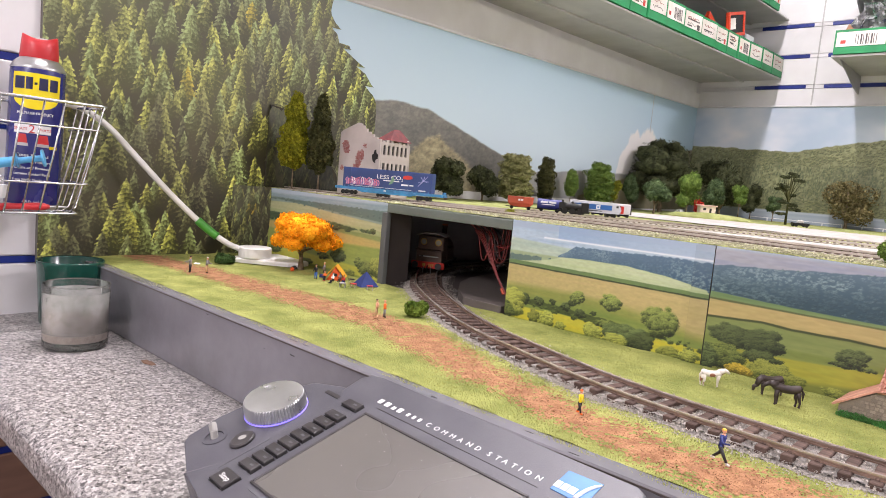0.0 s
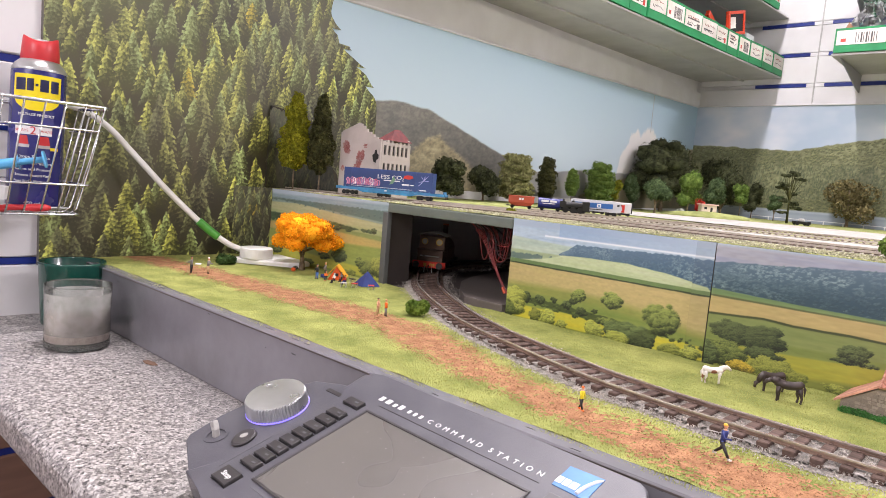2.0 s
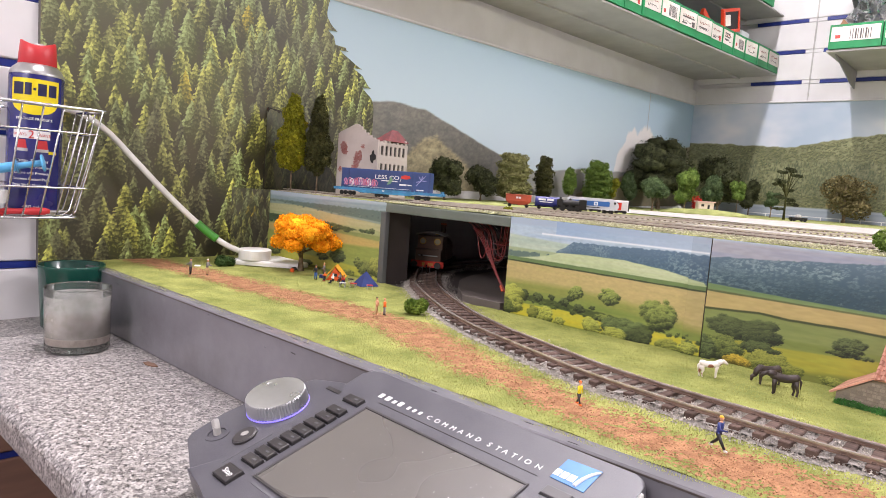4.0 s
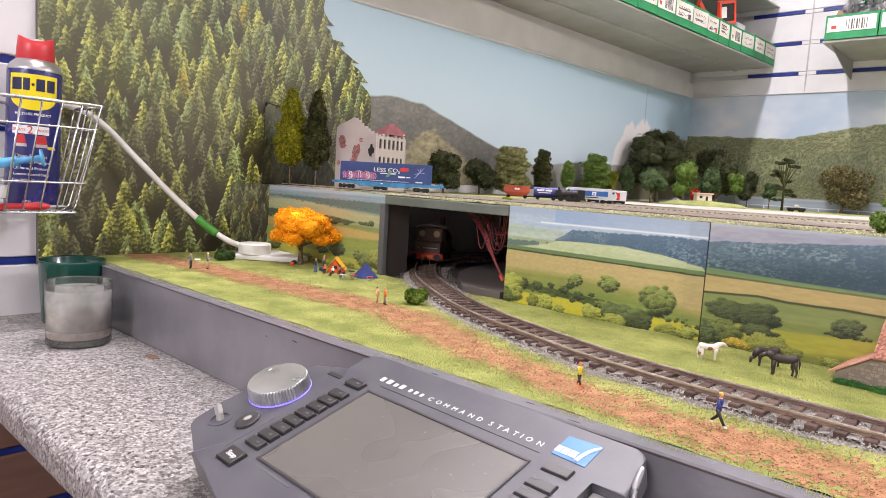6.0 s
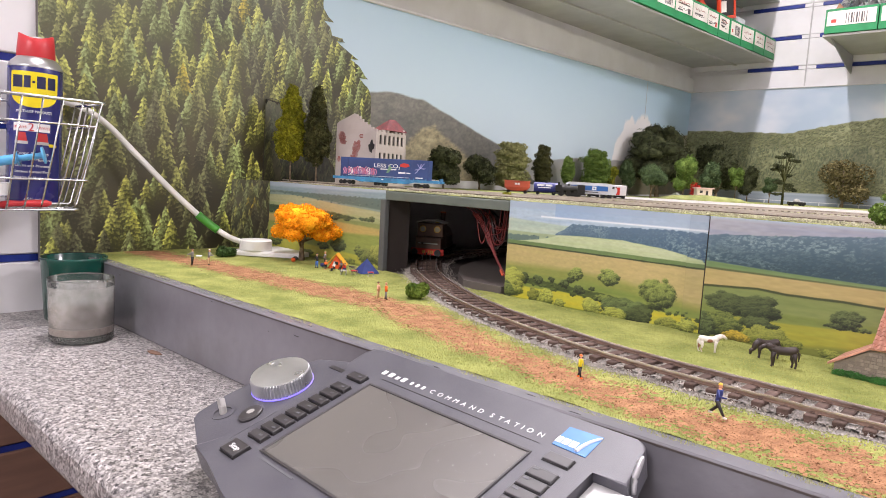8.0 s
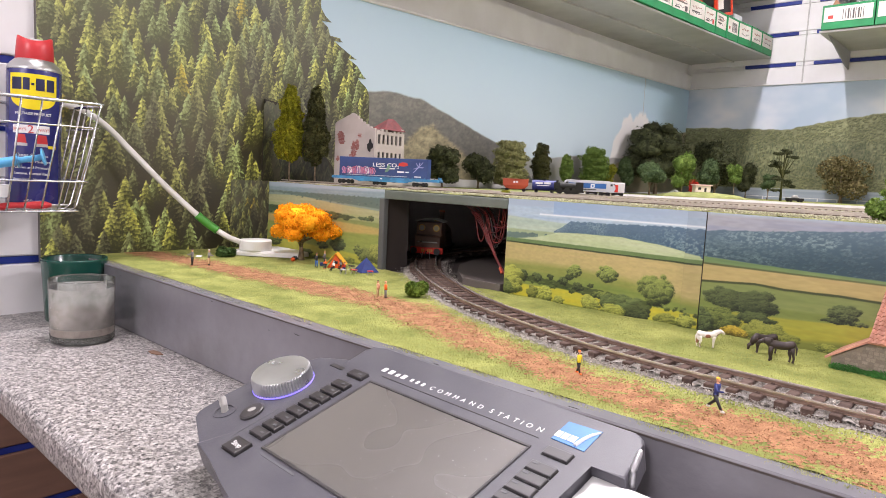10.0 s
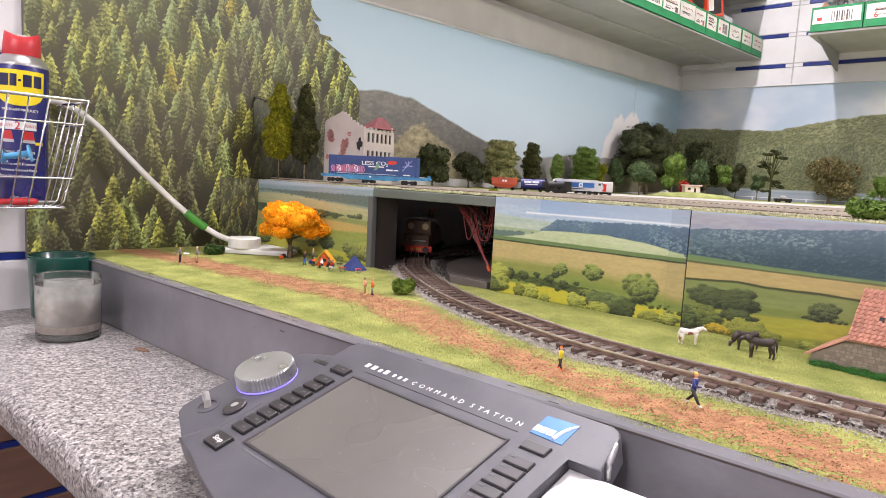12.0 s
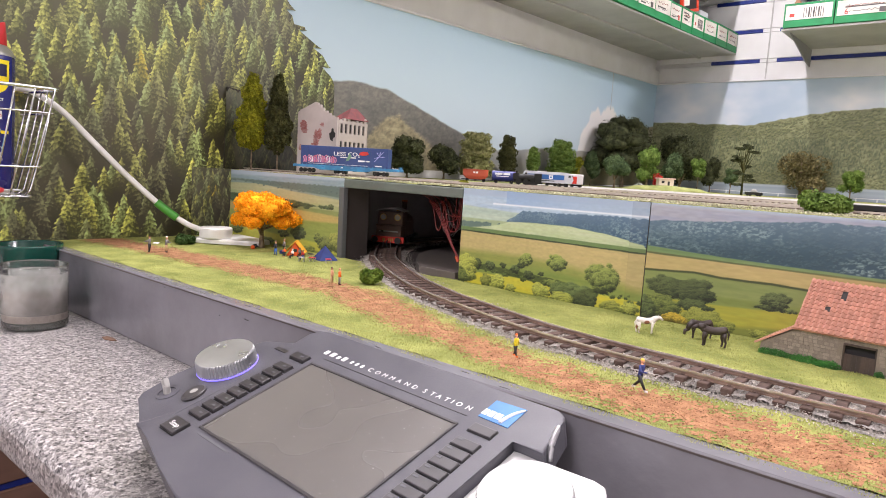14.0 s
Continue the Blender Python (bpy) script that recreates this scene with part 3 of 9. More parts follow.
def paint_sky_end(w, h, seed):
    """Sky with soft cloud over a wooded hillside that falls to a lake."""
    rg = np.random.default_rng(seed)
    V = np.linspace(1, 0, h)[:, None] * np.ones((1, w))
    img = np.ones((h, w, 3)) * c255(178, 195, 213)
    n = soft_noise(h, w, 4, 6, rg, 4)
    blend(img, np.clip((n - 0.35) * 1.8, 0, 1) * 0.85, c255(240, 235, 236))
    top = ridge(w, [(0, 0.66), (0.16, 0.655), (0.3, 0.64), (0.38, 0.64), (0.51, 0.695), (0.65, 0.74), (0.75, 0.755), (1, 0.76)], rg, 0.02)
    m = np.clip((top[None, :] - V) * h * 0.8, 0, 1)
    tex = soft_noise(h, w, 60, 90, rg, 3)
    slope = soft_noise(h, w, 4, 7, rg, 3)
    col = (c255(94, 98, 68) + (c255(164, 166, 124) - c255(94, 98, 68)) * tex[..., None]) * (0.8 + 0.4 * slope)[..., None]
    img[:] = img * (1 - m[..., None]) + col * m[..., None]
    xs = np.linspace(0, 1, w)
    for v in np.sort(rg.random(5200))[::-1]:
        u = rg.random()
        v = 0.13 + 0.64 * v
        if v > np.interp(u, xs, top) - 0.012:
            continue
        k = np.clip(0.35 + 0.9 * (slope[min(h - 1, int((1 - v) * h)), int(u * (w - 1))] - 0.4) + 0.5 * (rg.random() - 0.5), 0, 1)
        if v > 0.52 or v < 0.24 or rg.random() < 0.25:
            r = h * (0.008 + 0.008 * rg.random())
            stamp_bush(img, u * w, (1 - v) * h, r, r * 0.9, c255(126, 130, 86) + (c255(186, 184, 136) - c255(126, 130, 86)) * k, c255(66, 72, 46), rg)
        else:
            s = h * (0.030 + 0.022 * rg.random())
            stamp_conifer(img, u * w, (1 - v) * h + s * 0.5, s, s * 0.20, c255(124, 134, 94) + (c255(180, 184, 138) - c255(124, 134, 94)) * k, c255(68, 76, 52), rg)
    shore = np.clip((0.15 - V) * h * 0.5, 0, 1)
    blend(img, shore, c255(176, 186, 196))
    blend(img, np.clip((0.13 - V) * h, 0, 1) * soft_noise(h, w, 40, 3, rg, 2), c255(150, 162, 176))
    return img


def print_sheet(name, origin, au, av, img, material, parent, label="", gain=0.97):
    """A flat print: one fine sheet whose corners take the painter's colours."""
    h, w, _ = img.shape
    o, au, av = Vector(origin), Vector(au), Vector(av)
    uu, vv = np.meshgrid(np.linspace(0, 1, w), np.linspace(1, 0, h))
    P = np.array(o)[None, None, :] + uu[..., None] * np.array(au) + vv[..., None] * np.array(av)
    idx = np.arange(h * w, dtype=np.int32).reshape(h, w)
    f = np.stack([idx[1:, :-1], idx[1:, 1:], idx[:-1, 1:], idx[:-1, :-1]], axis=-1).reshape(-1)
    me = bpy.data.meshes.new(name)
    me.vertices.add(h * w)
    me.vertices.foreach_set("co", P.astype(np.float32).ravel())
    me.loops.add(len(f))
    me.loops.foreach_set("vertex_index", f)
    me.polygons.add(len(f) // 4)
    me.polygons.foreach_set("loop_start", np.arange(0, len(f), 4, dtype=np.int32))
    me.update(calc_edges=True)
    ca = me.color_attributes.new("ink", "FLOAT_COLOR", "POINT")
    c = np.clip(img, 0, 1) * gain
    c = np.where(c > 0.04045, ((c + 0.055) / 1.055) ** 2.4, c / 12.92)
    c = np.concatenate([c, np.ones((h, w, 1))], axis=-1)
    ca.data.foreach_set("color", c.astype(np.float32).ravel())
    me.materials.append(material)
    ob = new(name, me)
    ob.parent = parent
    return tagged(ob, label)

# ---- the room ----
XA, YB = -1.066, 2.655          # faces of the two backdrops
ZL, ZU, ZW = 1.0, 1.127, 0.916  # lower deck, upper deck, worktop
YF, YP = 0.392, 0.705           # grass edge at the fascia, foot of the upper deck

M_WHITE = mat("white_wall_board", rgb(226, 225, 226), 0.45, scale=8, col2=rgb(214, 212, 212), bump=0.05)
M_BLUE = mat("blue_slat_insert", rgb(30, 48, 130), 0.35, scale=30)
M_CEIL = mat("ceiling_paint", rgb(225, 225, 222), 0.8, scale=5, bump=0.1)
M_FLOOR = mat("brown_floor", rgb(96, 70, 56), 0.5, scale=6, fine=0.1)
M_SHELF = mat("shelf_grey_metal", rgb(190, 188, 186), 0.45, scale=12, col2=rgb(172, 170, 168))
M_BROWNSLAT = mat("brown_laminate", rgb(128, 98, 84), 0.5, scale=10, stretch=(1, 1, 8))
M_PRINT = print_material("matt_print_ink", 0.45)
M_BOARD = mat("backing_board", rgb(104, 100, 94), 0.7, scale=20)
M_GREYPAINT = mat("grey_fascia_paint", rgb(120, 118, 124), 0.22, col2=rgb(106, 104, 108), scale=9, fine=0.07, spec=1.0, bump=0.12, bscale=160)
M_DARKWOOD = mat("dark_bare_board", rgb(92, 78, 66), 0.75, scale=18, col2=rgb(70, 60, 52), stretch=(1, 6, 6))
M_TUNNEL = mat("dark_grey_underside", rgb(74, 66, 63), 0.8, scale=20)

RX0, RX1, RY0, RY1 = -1.09, 2.6, -2.4, YB + 0.03


def structure(name, bm, material, label, category):
    return solid(name, bm, material, label, category, kind="structure")


structure("floor", box((RX0 - 0.1, RY0 - 0.1, -0.1), (RX1 + 0.1, RY1 + 0.1, 0.0)), M_FLOOR, "dark brown shop floor", "floor")
structure("ceiling", box((RX0 - 0.1, RY0 - 0.1, CEIL), (RX1 + 0.1, RY1 + 0.1, CEIL + 0.1)), M_CEIL, "white painted ceiling", "ceiling")
structure("wall_south", box((RX0, RY0 - 0.1, 0), (RX1, RY0, CEIL)), M_WHITE, "plain white wall", "wall")
structure("wall_east", box((RX1, RY0 - 0.1, 0), (RX1 + 0.1, RY1, CEIL)), M_WHITE, "plain white wall", "wall")

# slatted walls: each board is a piece on the wall, with a blue insert in the groove between boards
wall_w = structure("wall_west", box((RX0 - 0.1, RY0 - 0.1, 0), (RX0, RY1 + 0.1, CEIL)), M_WHITE, "white slatted shop wall with blue grooves", "wall")
wall_n = structure("wall_north", box((RX0, RY1, 0), (RX1 + 0.1, RY1 + 0.1, CEIL)), M_WHITE, "white slatted shop wall with blue grooves", "wall")
z = 0.996 - 0.096 * 10
while z < 2.5:
    part("slat_board", box((RX0, RY0, z + 0.006), (RX0 + 0.016, 0.60, z + 0.090), 0.002), M_WHITE if z > 0.85 else M_BROWNSLAT, wall_w, "" if z > 0.85 else "brown laminate slat board")
    part("groove_insert", box((RX0, RY0, z - 0.005), (RX0 + 0.013, 0.60, z + 0.005)), M_BLUE, wall_w, "blue groove insert")
    z += 0.096
z = 1.618
while z < 2.5:
    part("slat_board", box((RX0 + 0.02, RY1 - 0.016, z + 0.007), (1.6, RY1, z + 0.102), 0.002), M_WHITE, wall_n)
    for xa, xb in ((-0.862, -0.686), (-0.628, 1.6)):
        part("groove_insert", box((xa, RY1 - 0.017, z - 0.006), (xb, RY1, z + 0.006)), M_BLUE, wall_n, "blue groove insert")
    part("groove_insert", box((-0.686, RY1 - 0.016, z - 0.006), (-0.628, RY1, z + 0.006)), M_WHITE, wall_n, "white cover over the groove")
    z += 0.109
part("slat_board", box((RX0 + 0.02, RY1 - 0.016, 1.52), (1.6, RY1, 1.611), 0.002), M_WHITE, wall_n)
part("upright", box((-0.662, RY1 - 0.0195, 1.52), (-0.658, RY1 - 0.0155, 2.5)), M_SHELF, wall_n, "thin grey panel joint")

# panel frames added above the lamps, all out of view
for lx, ly, sx, sy, w in LAMPS:
    cl = thing("ceiling_light", "unseen square white ceiling light panel", "lamp", Matrix.Translation((lx, ly, CEIL)), group="ceiling lights")
    part("frame", box((-sx / 2 - 0.02, -sy / 2 - 0.02, -0.03), (sx / 2 + 0.02, sy / 2 + 0.02, 0.0), 0.003), M_WHITE, cl)

# worktop, a speckled laminate with a rounded front edge
def speckle_material(name, tones, size, rough):
    """Laminate with angular flecks of several tones, large over small. tones: (share, colour)."""
    m = bpy.data.materials.new(name)
    m.use_nodes = True
    n, l = m.node_tree.nodes, m.node_tree.links
    tc = n.new("ShaderNodeTexCoord")
    no = n.new("ShaderNodeTexNoise")
    no.inputs["Scale"].default_value = 0.9 / size
    no.inputs["Detail"].default_value = 3
    l.new(tc.outputs["Object"], no.inputs["Vector"])
    ad = n.new("ShaderNodeMixRGB")
    ad.blend_type = "LINEAR_LIGHT"
    ad.inputs["Fac"].default_value = size * 0.9
    l.new(tc.outputs["Object"], ad.inputs["Color1"])
    l.new(no.outputs["Color"], ad.inputs["Color2"])
    cols = []
    for k in (1.0, 2.1):
        vo = n.new("ShaderNodeTexVoronoi")
        vo.inputs["Scale"].default_value = k / size
        l.new(ad.outputs["Color"], vo.inputs["Vector"])
        sp = n.new("ShaderNodeSeparateColor")
        l.new(vo.outputs["Color"], sp.inputs["Color"])
        r = n.new("ShaderNodeValToRGB")
        r.color_ramp.interpolation = "CONSTANT"
        while len(r.color_ramp.elements) < len(tones):
            r.color_ramp.elements.new(0.5)
        at = 0.0
        for e, (share, c) in zip(r.color_ramp.elements, tones):
            e.position, e.color = at, (*c, 1)
            at += share
        l.new(sp.outputs["Red"], r.inputs["Fac"])
        cols.append(r.outputs["Color"])
    mx = n.new("ShaderNodeMixRGB")
    mx.inputs["Fac"].default_value = 0.45
    l.new(cols[0], mx.inputs["Color1"])
    l.new(cols[1], mx.inputs["Color2"])
    b = n["Principled BSDF"]
    l.new(mx.outputs["Color"], b.inputs["Base Color"])
    b.inputs["Roughness"].default_value = rough
    return m


M_WORKTOP = speckle_material("speckled_laminate", ((0.17, rgb(62, 60, 62)), (0.29, rgb(112, 108, 107)), (0.34, rgb(160, 155, 152)), (0.20, rgb(198, 194, 191))), 0.0030, 0.36)
bm = box((RX0 + 0.016, 0.197, ZW - 0.038), (1.2, 0.45, ZW))
bmesh.ops.bevel(bm, geom=[e for e in bm.edges if all(v.co.y < 0.2 for v in e.verts) and abs(e.verts[0].co.z - e.verts[1].co.z) < 1e-4], offset=0.012, segments=4, affect="EDGES", profile=0.5)
structure("worktop", bm, M_WORKTOP, "grey and white speckled laminate worktop", "worktop")
structure("cabinet_back", box((RX0 + 0.016, 0.44, 0.0), (1.2, 0.46, ZW - 0.04)), M_DARKWOOD, "brown panel under the worktop", "panel")

# ---- printed backdrops ----
W0, W1, WTOP0, WTOP1 = 0.332, 0.965, 1.60, 1.60
bd = thing("sky_backdrop", "printed sky and mountain backdrop sheet on the wall", "backdrop", kind="structure")
y0, y1 = 0.60, YB
part("board", box((RX0, 0.60, 1.0), (XA - 0.0012, RY1, 1.60)), M_WHITE, bd)
img = paint_sky_long(540, 170, 11)
print_sheet("print", (XA, 0.80, 1.10), (0, y1 - 0.80, 0.036), (0, 0, 0.405), img, M_PRINT, bd, "pale blue sky over a wooded mountain and cloud")
part("edge_trim", tube([(XA + 0.002, 0.6, 1.5015), (XA + 0.002, y1, 1.5445)], 0.0030, 8), M_WHITE, bd, "thin white plastic edge strip")
part("seam", box((XA - 0.0004, 2.262, 1.40), (XA + 0.0006, 2.2645, 1.535)), M_SHELF, bd, "thin joint between two sheets")
be = thing("lake_backdrop", "printed hillside and lake backdrop sheet on the end wall", "backdrop", kind="structure")
part("board", box((XA, YB + 0.0012, 1.0), (1.4, RY1 - 0.016, 1.546)), M_BOARD, be)
img = paint_sky_end(420, 200, 5)
print_sheet("print", (XA, YB, 1.10), (1.0, 0, 0.004), (0, 0, 0.443), img, M_PRINT, be, "clouded sky over a wooded hillside and lake")
part("edge_trim", box((XA, YB - 0.006, 1.5435), (1.4, YB + 0.002, 1.549), 0.001), M_WHITE, be, "thin white plastic edge strip")

bf = thing("forest_backdrop", "printed conifer forest backdrop sheet on the wall", "backdrop", kind="structure")
FW, FH = 690, 590
img = paint_forest(FW, FH, 3)
FB = XA + 0.003


def forest_sheet(img, y0, y1, z0, z1):
    """The sheet is cut along the tree tops at its far edge: fold the corners beyond the cut back onto it."""
    h, w, _ = img.shape
    ob = print_sheet("print", (FB, y0, z0), (0, y1 - y0, 0), (0, 0, z1 - z0), img, M_PRINT, bf, "sunlit green and yellow conifers", gain=0.95)
    rg = np.random.default_rng(8)
    me = ob.data
    co = np.empty(len(me.vertices) * 3, dtype=np.float32)
    me.vertices.foreach_get("co", co)
    co = co.reshape(-1, 3)
    cut = np.interp(co[:, 2], [1.0, 1.30, 1.325, 1.37, 1.39, 1.42, 1.44, 1.50, 1.55], [0.965, 0.965, 0.962, 0.948, 0.915, 0.880, 0.862, 0.835, 0.815])
    wave = co[:, 2] * 24.0 + np.interp(co[:, 2], np.linspace(1.0, 1.6, 30), 1.3 * rg.random(30))
    tooth = 0.026 * (wave - np.floor(wave)) ** 0.8 * np.clip((co[:, 2] - 1.31) * 40, 0, 1) * np.clip((1.50 - co[:, 2]) * 30, 0, 1)
    co[:, 1] = np.minimum(co[:, 1], cut - tooth)
    me.vertices.foreach_set("co", co.ravel())
    me.update()


forest_sheet(img, W0, W1, 0.996, 1.56)
part("board", box((RX0 + 0.0165, W0, 0.99), (FB - 0.0006, 0.80, 1.56)), M_BOARD, bf)

# ---- layout baseboards ----
lower = thing("lower_baseboard", "grey painted plywood baseboard of the lower layout deck", "baseboard", kind="structure")
part("fascia", box((RX0 + 0.017, 0.3835, ZW), (0.62, YF + 0.0088, ZL + 0.0004), 0.0012), M_GREYPAINT, lower, "grey painted front board")
part("edge_gap", box((-1.05, 0.3830, ZL - 0.0022), (0.30, 0.3836, ZL - 0.0010)), M_TUNNEL, lower, "dark gap along the front edge")
M_NICK = mat("dark_scratch", rgb(44, 42, 44), 0.7, scale=60)
rn = random.Random(41)
for i in range(34):
    nx = rn.uniform(-0.95, 0.10)
    nl, nd = rn.uniform(0.002, 0.011) if i % 4 else rn.uniform(0.012, 0.022), rn.uniform(0.0006, 0.0015)
    if rn.random() < 0.6:
        nz = rn.choice((ZL - 0.0012, ZL - rn.uniform(0.002, 0.02)))
        part("scratch", slab([(nx, nz), (nx + nl, nz - nd * 0.3), (nx + nl * 0.8, nz - nd), (nx + nl * 0.2, nz - nd * 0.8)], 0.0, 0.0004), M_NICK, lower, "dark scuff on the painted board").matrix_basis = Matrix.Translation((0, 0.3835, 0)) @ Matrix.Rotation(radians(90), 4, "X")
    else:
        ny = rn.uniform(0.385, 0.398)
        part("scratch", slab([(nx, ny), (nx + nl, ny + nd * 0.3), (nx + nl * 0.8, ny + nd), (nx + nl * 0.2, ny + nd * 0.8)], ZL + 0.0004, ZL + 0.0007), M_NICK, lower, "dark scuff on the painted board")
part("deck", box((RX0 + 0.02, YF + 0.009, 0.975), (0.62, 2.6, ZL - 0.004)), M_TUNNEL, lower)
upper = thing("upper_baseboard", "grey plywood upper deck of the layout", "baseboard", kind="structure")
part("deck", box((XA + 0.001, 0.7075, 1.110), (0.62, YB - 0.001, ZU - 0.004), 0.001), mat("deck_edge_grey", rgb(104, 112, 104), 0.7, scale=24, fine=0.06, bump=0.1), upper)
part("deck_edge", box((-0.7160, YP - 0.004, 1.110), (-0.4810, 0.7073, ZU - 0.004), 0.001), MATS["deck_edge_grey"], upper, "grey painted edge over the tunnel mouth")
M_JAMB = mat("tunnel_jamb_grey", rgb(96, 98, 98), 0.7, scale=24, fine=0.05)
part("jamb", box((-0.724, 0.698, ZL - 0.003), (-0.713, 0.708, 1.110), 0.001), M_JAMB, upper, "grey tunnel side post")
# board added behind the jamb, its dark colour stands for the tunnel's shade
part("tunnel_side", box((-0.730, 0.708, ZL - 0.003), (-0.716, 0.755, 1.110)), M_TUNNEL, upper, "tunnel side board coloured dark for the shade inside")
part("jamb", box((-0.485, 0.709, ZL - 0.003), (-0.478, 0.80, 1.110), 0.001), M_JAMB, upper, "grey tunnel side board")
for px, py in ((-0.545, 1.02), (-0.80, 1.30), (-0.62, 1.45), (0.1, 1.4)):
    part("post", box((px, py, ZL - 0.003), (px + 0.035, py + 0.035, 1.110), 0.002), M_DARKWOOD, upper, "wooden deck post")
part("inner_wall", box((-1.06, 1.6, ZL - 0.003), (0.6, 1.61, 1.110)), mat("inner_grey_board", rgb(190, 182, 178), 0.7, scale=9), upper)
part("inner_wall", box((-0.91, 0.75, ZL - 0.003), (-0.90, 1.58, 1.110)), MATS["inner_grey_board"], upper)


def meadow_panel(name, p0, p1, lean, img, label, top=None):
    """A printed farmland panel that closes the gap between the decks; its foot stands a little forward."""
    t = thing(name, label, "backdrop", kind="structure")
    p0, p1 = Vector(p0), Vector(p1)
    n = Vector((p1.y - p0.y, p0.x - p1.x, 0)).normalized()
    top = top or (ZU - 0.003)
    foot = n * lean
    av = Vector((0, 0, top - ZL)) - foot
    o = Vector((p0.x, p0.y, ZL)) + foot
    print_sheet("print", o, (p1 - p0).to_3d(), av, img, M_PRINT, t, "farmland with fields, hedges and bushes")
    bm = bmesh.new()
    q = [o, o + (p1 - p0).to_3d(), o + (p1 - p0).to_3d() + av, o + av]
    a = [bm.verts.new(v - n.to_3d() * 0.0008) for v in q]
    b = [bm.verts.new(v - n.to_3d() * 0.0035) for v in q]
    bm.faces.new(a), bm.faces.new(b)
    for i in range(4):
        bm.faces.new((a[i], a[(i + 1) % 4], b[(i + 1) % 4], b[i]))
    part("board", bm, M_BOARD, t)
    return t


meadow_panel("farmland_backdrop", (-1.036, 0.7025), (-0.7165, 0.7020), 0.004, farmland_left(260, 150, 21), "printed farmland panel beside the tunnel mouth")
meadow_panel("farmland_backdrop", (-0.4805, 0.7025), (-0.2255, 0.7025), 0.001, farmland_mid(420, 220, 22), "printed farmland panel between tunnel mouth and fold")
meadow_panel("farmland_backdrop", (-0.2245, 0.7025), (0.30, 0.7015), 0.001, farmland_right(620, 210, 23), "printed farmland panel behind the horses and barn")
ff = thing("forest_fold", "folded strip of forest print beside the farmland panel", "backdrop", kind="structure")
print_sheet("print", (FB + 0.001, 0.640, ZL), (0.030, 0.0605, 0), (0, 0, ZU - 0.002 - ZL), paint_forest(90, 150, 31)[20:, :] * 0.75, M_PRINT, ff)

# ---- shelves ----
M_BRACKET = mat("bracket_grey", rgb(150, 150, 150), 0.4, scale=30)


def shelf_a(dz, y0, y1, label):
    t = thing("wall_shelf", label, "shelf", kind="structure")
    m = Matrix.Translation((0, 1.5, 1.625 + dz)) @ Matrix.Rotation(radians(1.0), 4, "X") @ Matrix.Rotation(radians(-2.6), 4, "Z")
    part("tray", box((-0.300, y0 - 1.5, 0.0), (0.0, y1 - 1.5, 0.006), 0.001, m=m @ Matrix.Translation((-0.832, 0, 0))), M_SHELF, t, "grey metal shelf plate")
    part("front_lip", box((-0.006, y0 - 1.5, 0.0002), (0.0, y1 - 1.5, 0.0055), 0.001, m=m @ Matrix.Translation((-0.826, 0, 0))), M_SHELF, t)
    part("stiffener", box((-0.135, y0 - 1.5, -0.005), (-0.125, y1 - 1.5, 0.0), 0.001, m=m @ Matrix.Translation((-0.832, 0, 0))), M_SHELF, t)
    return m


SHELF_M = shelf_a(0.0, 0.35, 2.664, "long grey metal wall shelf over the backdrop")
SHELF_M2 = shelf_a(0.215, 0.35, 2.664, "upper grey metal wall shelf with stock boxes")

# board behind the poplars; its shade is put into dark colours and a dimmed print
structure("dark_board", slab([(0.702, 1.125), (0.872, 1.125), (0.868, 1.158), (0.850, 1.176), (0.842, 1.206), (0.822, 1.226), (0.808, 1.252), (0.780, 1.262), (0.742, 1.272), (0.706, 1.276)], 0.0, 0.0035, 0.0), mat("shade_toned_forest_board", rgb(70, 62, 48), 0.8, col2=rgb(38, 34, 28), scale=30, fine=0.3, stretch=(2, 0.5, 1)), "scenic board on the wall, coloured dark brown for its shade", "board").matrix_basis = Matrix.Translation((FB + 0.001, 0, 0)) @ Matrix(((0, 0, 1, 0), (1, 0, 0, 0), (0, 1, 0, 0), (0, 0, 0, 1)))
db = print_sheet("print", (FB + 0.0052, 0.703, 1.126), (0, 0.168, 0), (0, 0, 0.150), paint_forest(200, 178, 77, 0.42), M_PRINT, bpy.data.objects["dark_board"], "conifer print dimmed for the shade on the board")
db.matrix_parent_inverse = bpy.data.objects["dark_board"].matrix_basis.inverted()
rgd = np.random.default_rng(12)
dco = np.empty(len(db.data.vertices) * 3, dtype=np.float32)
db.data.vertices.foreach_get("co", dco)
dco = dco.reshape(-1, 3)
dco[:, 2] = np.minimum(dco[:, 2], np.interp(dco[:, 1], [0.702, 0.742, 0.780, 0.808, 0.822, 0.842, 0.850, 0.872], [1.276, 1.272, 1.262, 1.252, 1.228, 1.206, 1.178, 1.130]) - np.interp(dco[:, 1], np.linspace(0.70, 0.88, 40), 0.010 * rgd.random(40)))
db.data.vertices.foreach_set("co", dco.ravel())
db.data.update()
# narrow turned edge of the print at the fold, its colours darkened for its shade
fs = thing("print_fold", "narrow turned edge of farmland print at the fold", "backdrop", kind="structure")
strip = farmland_mid(420, 220, 22)[:, 394:] * 0.93
print_sheet("print", (-0.2440, 0.6990, ZL), (0.0185, 0.0025, 0), (0, 0.0004, ZU - 0.003 - ZL), strip, M_PRINT, fs)

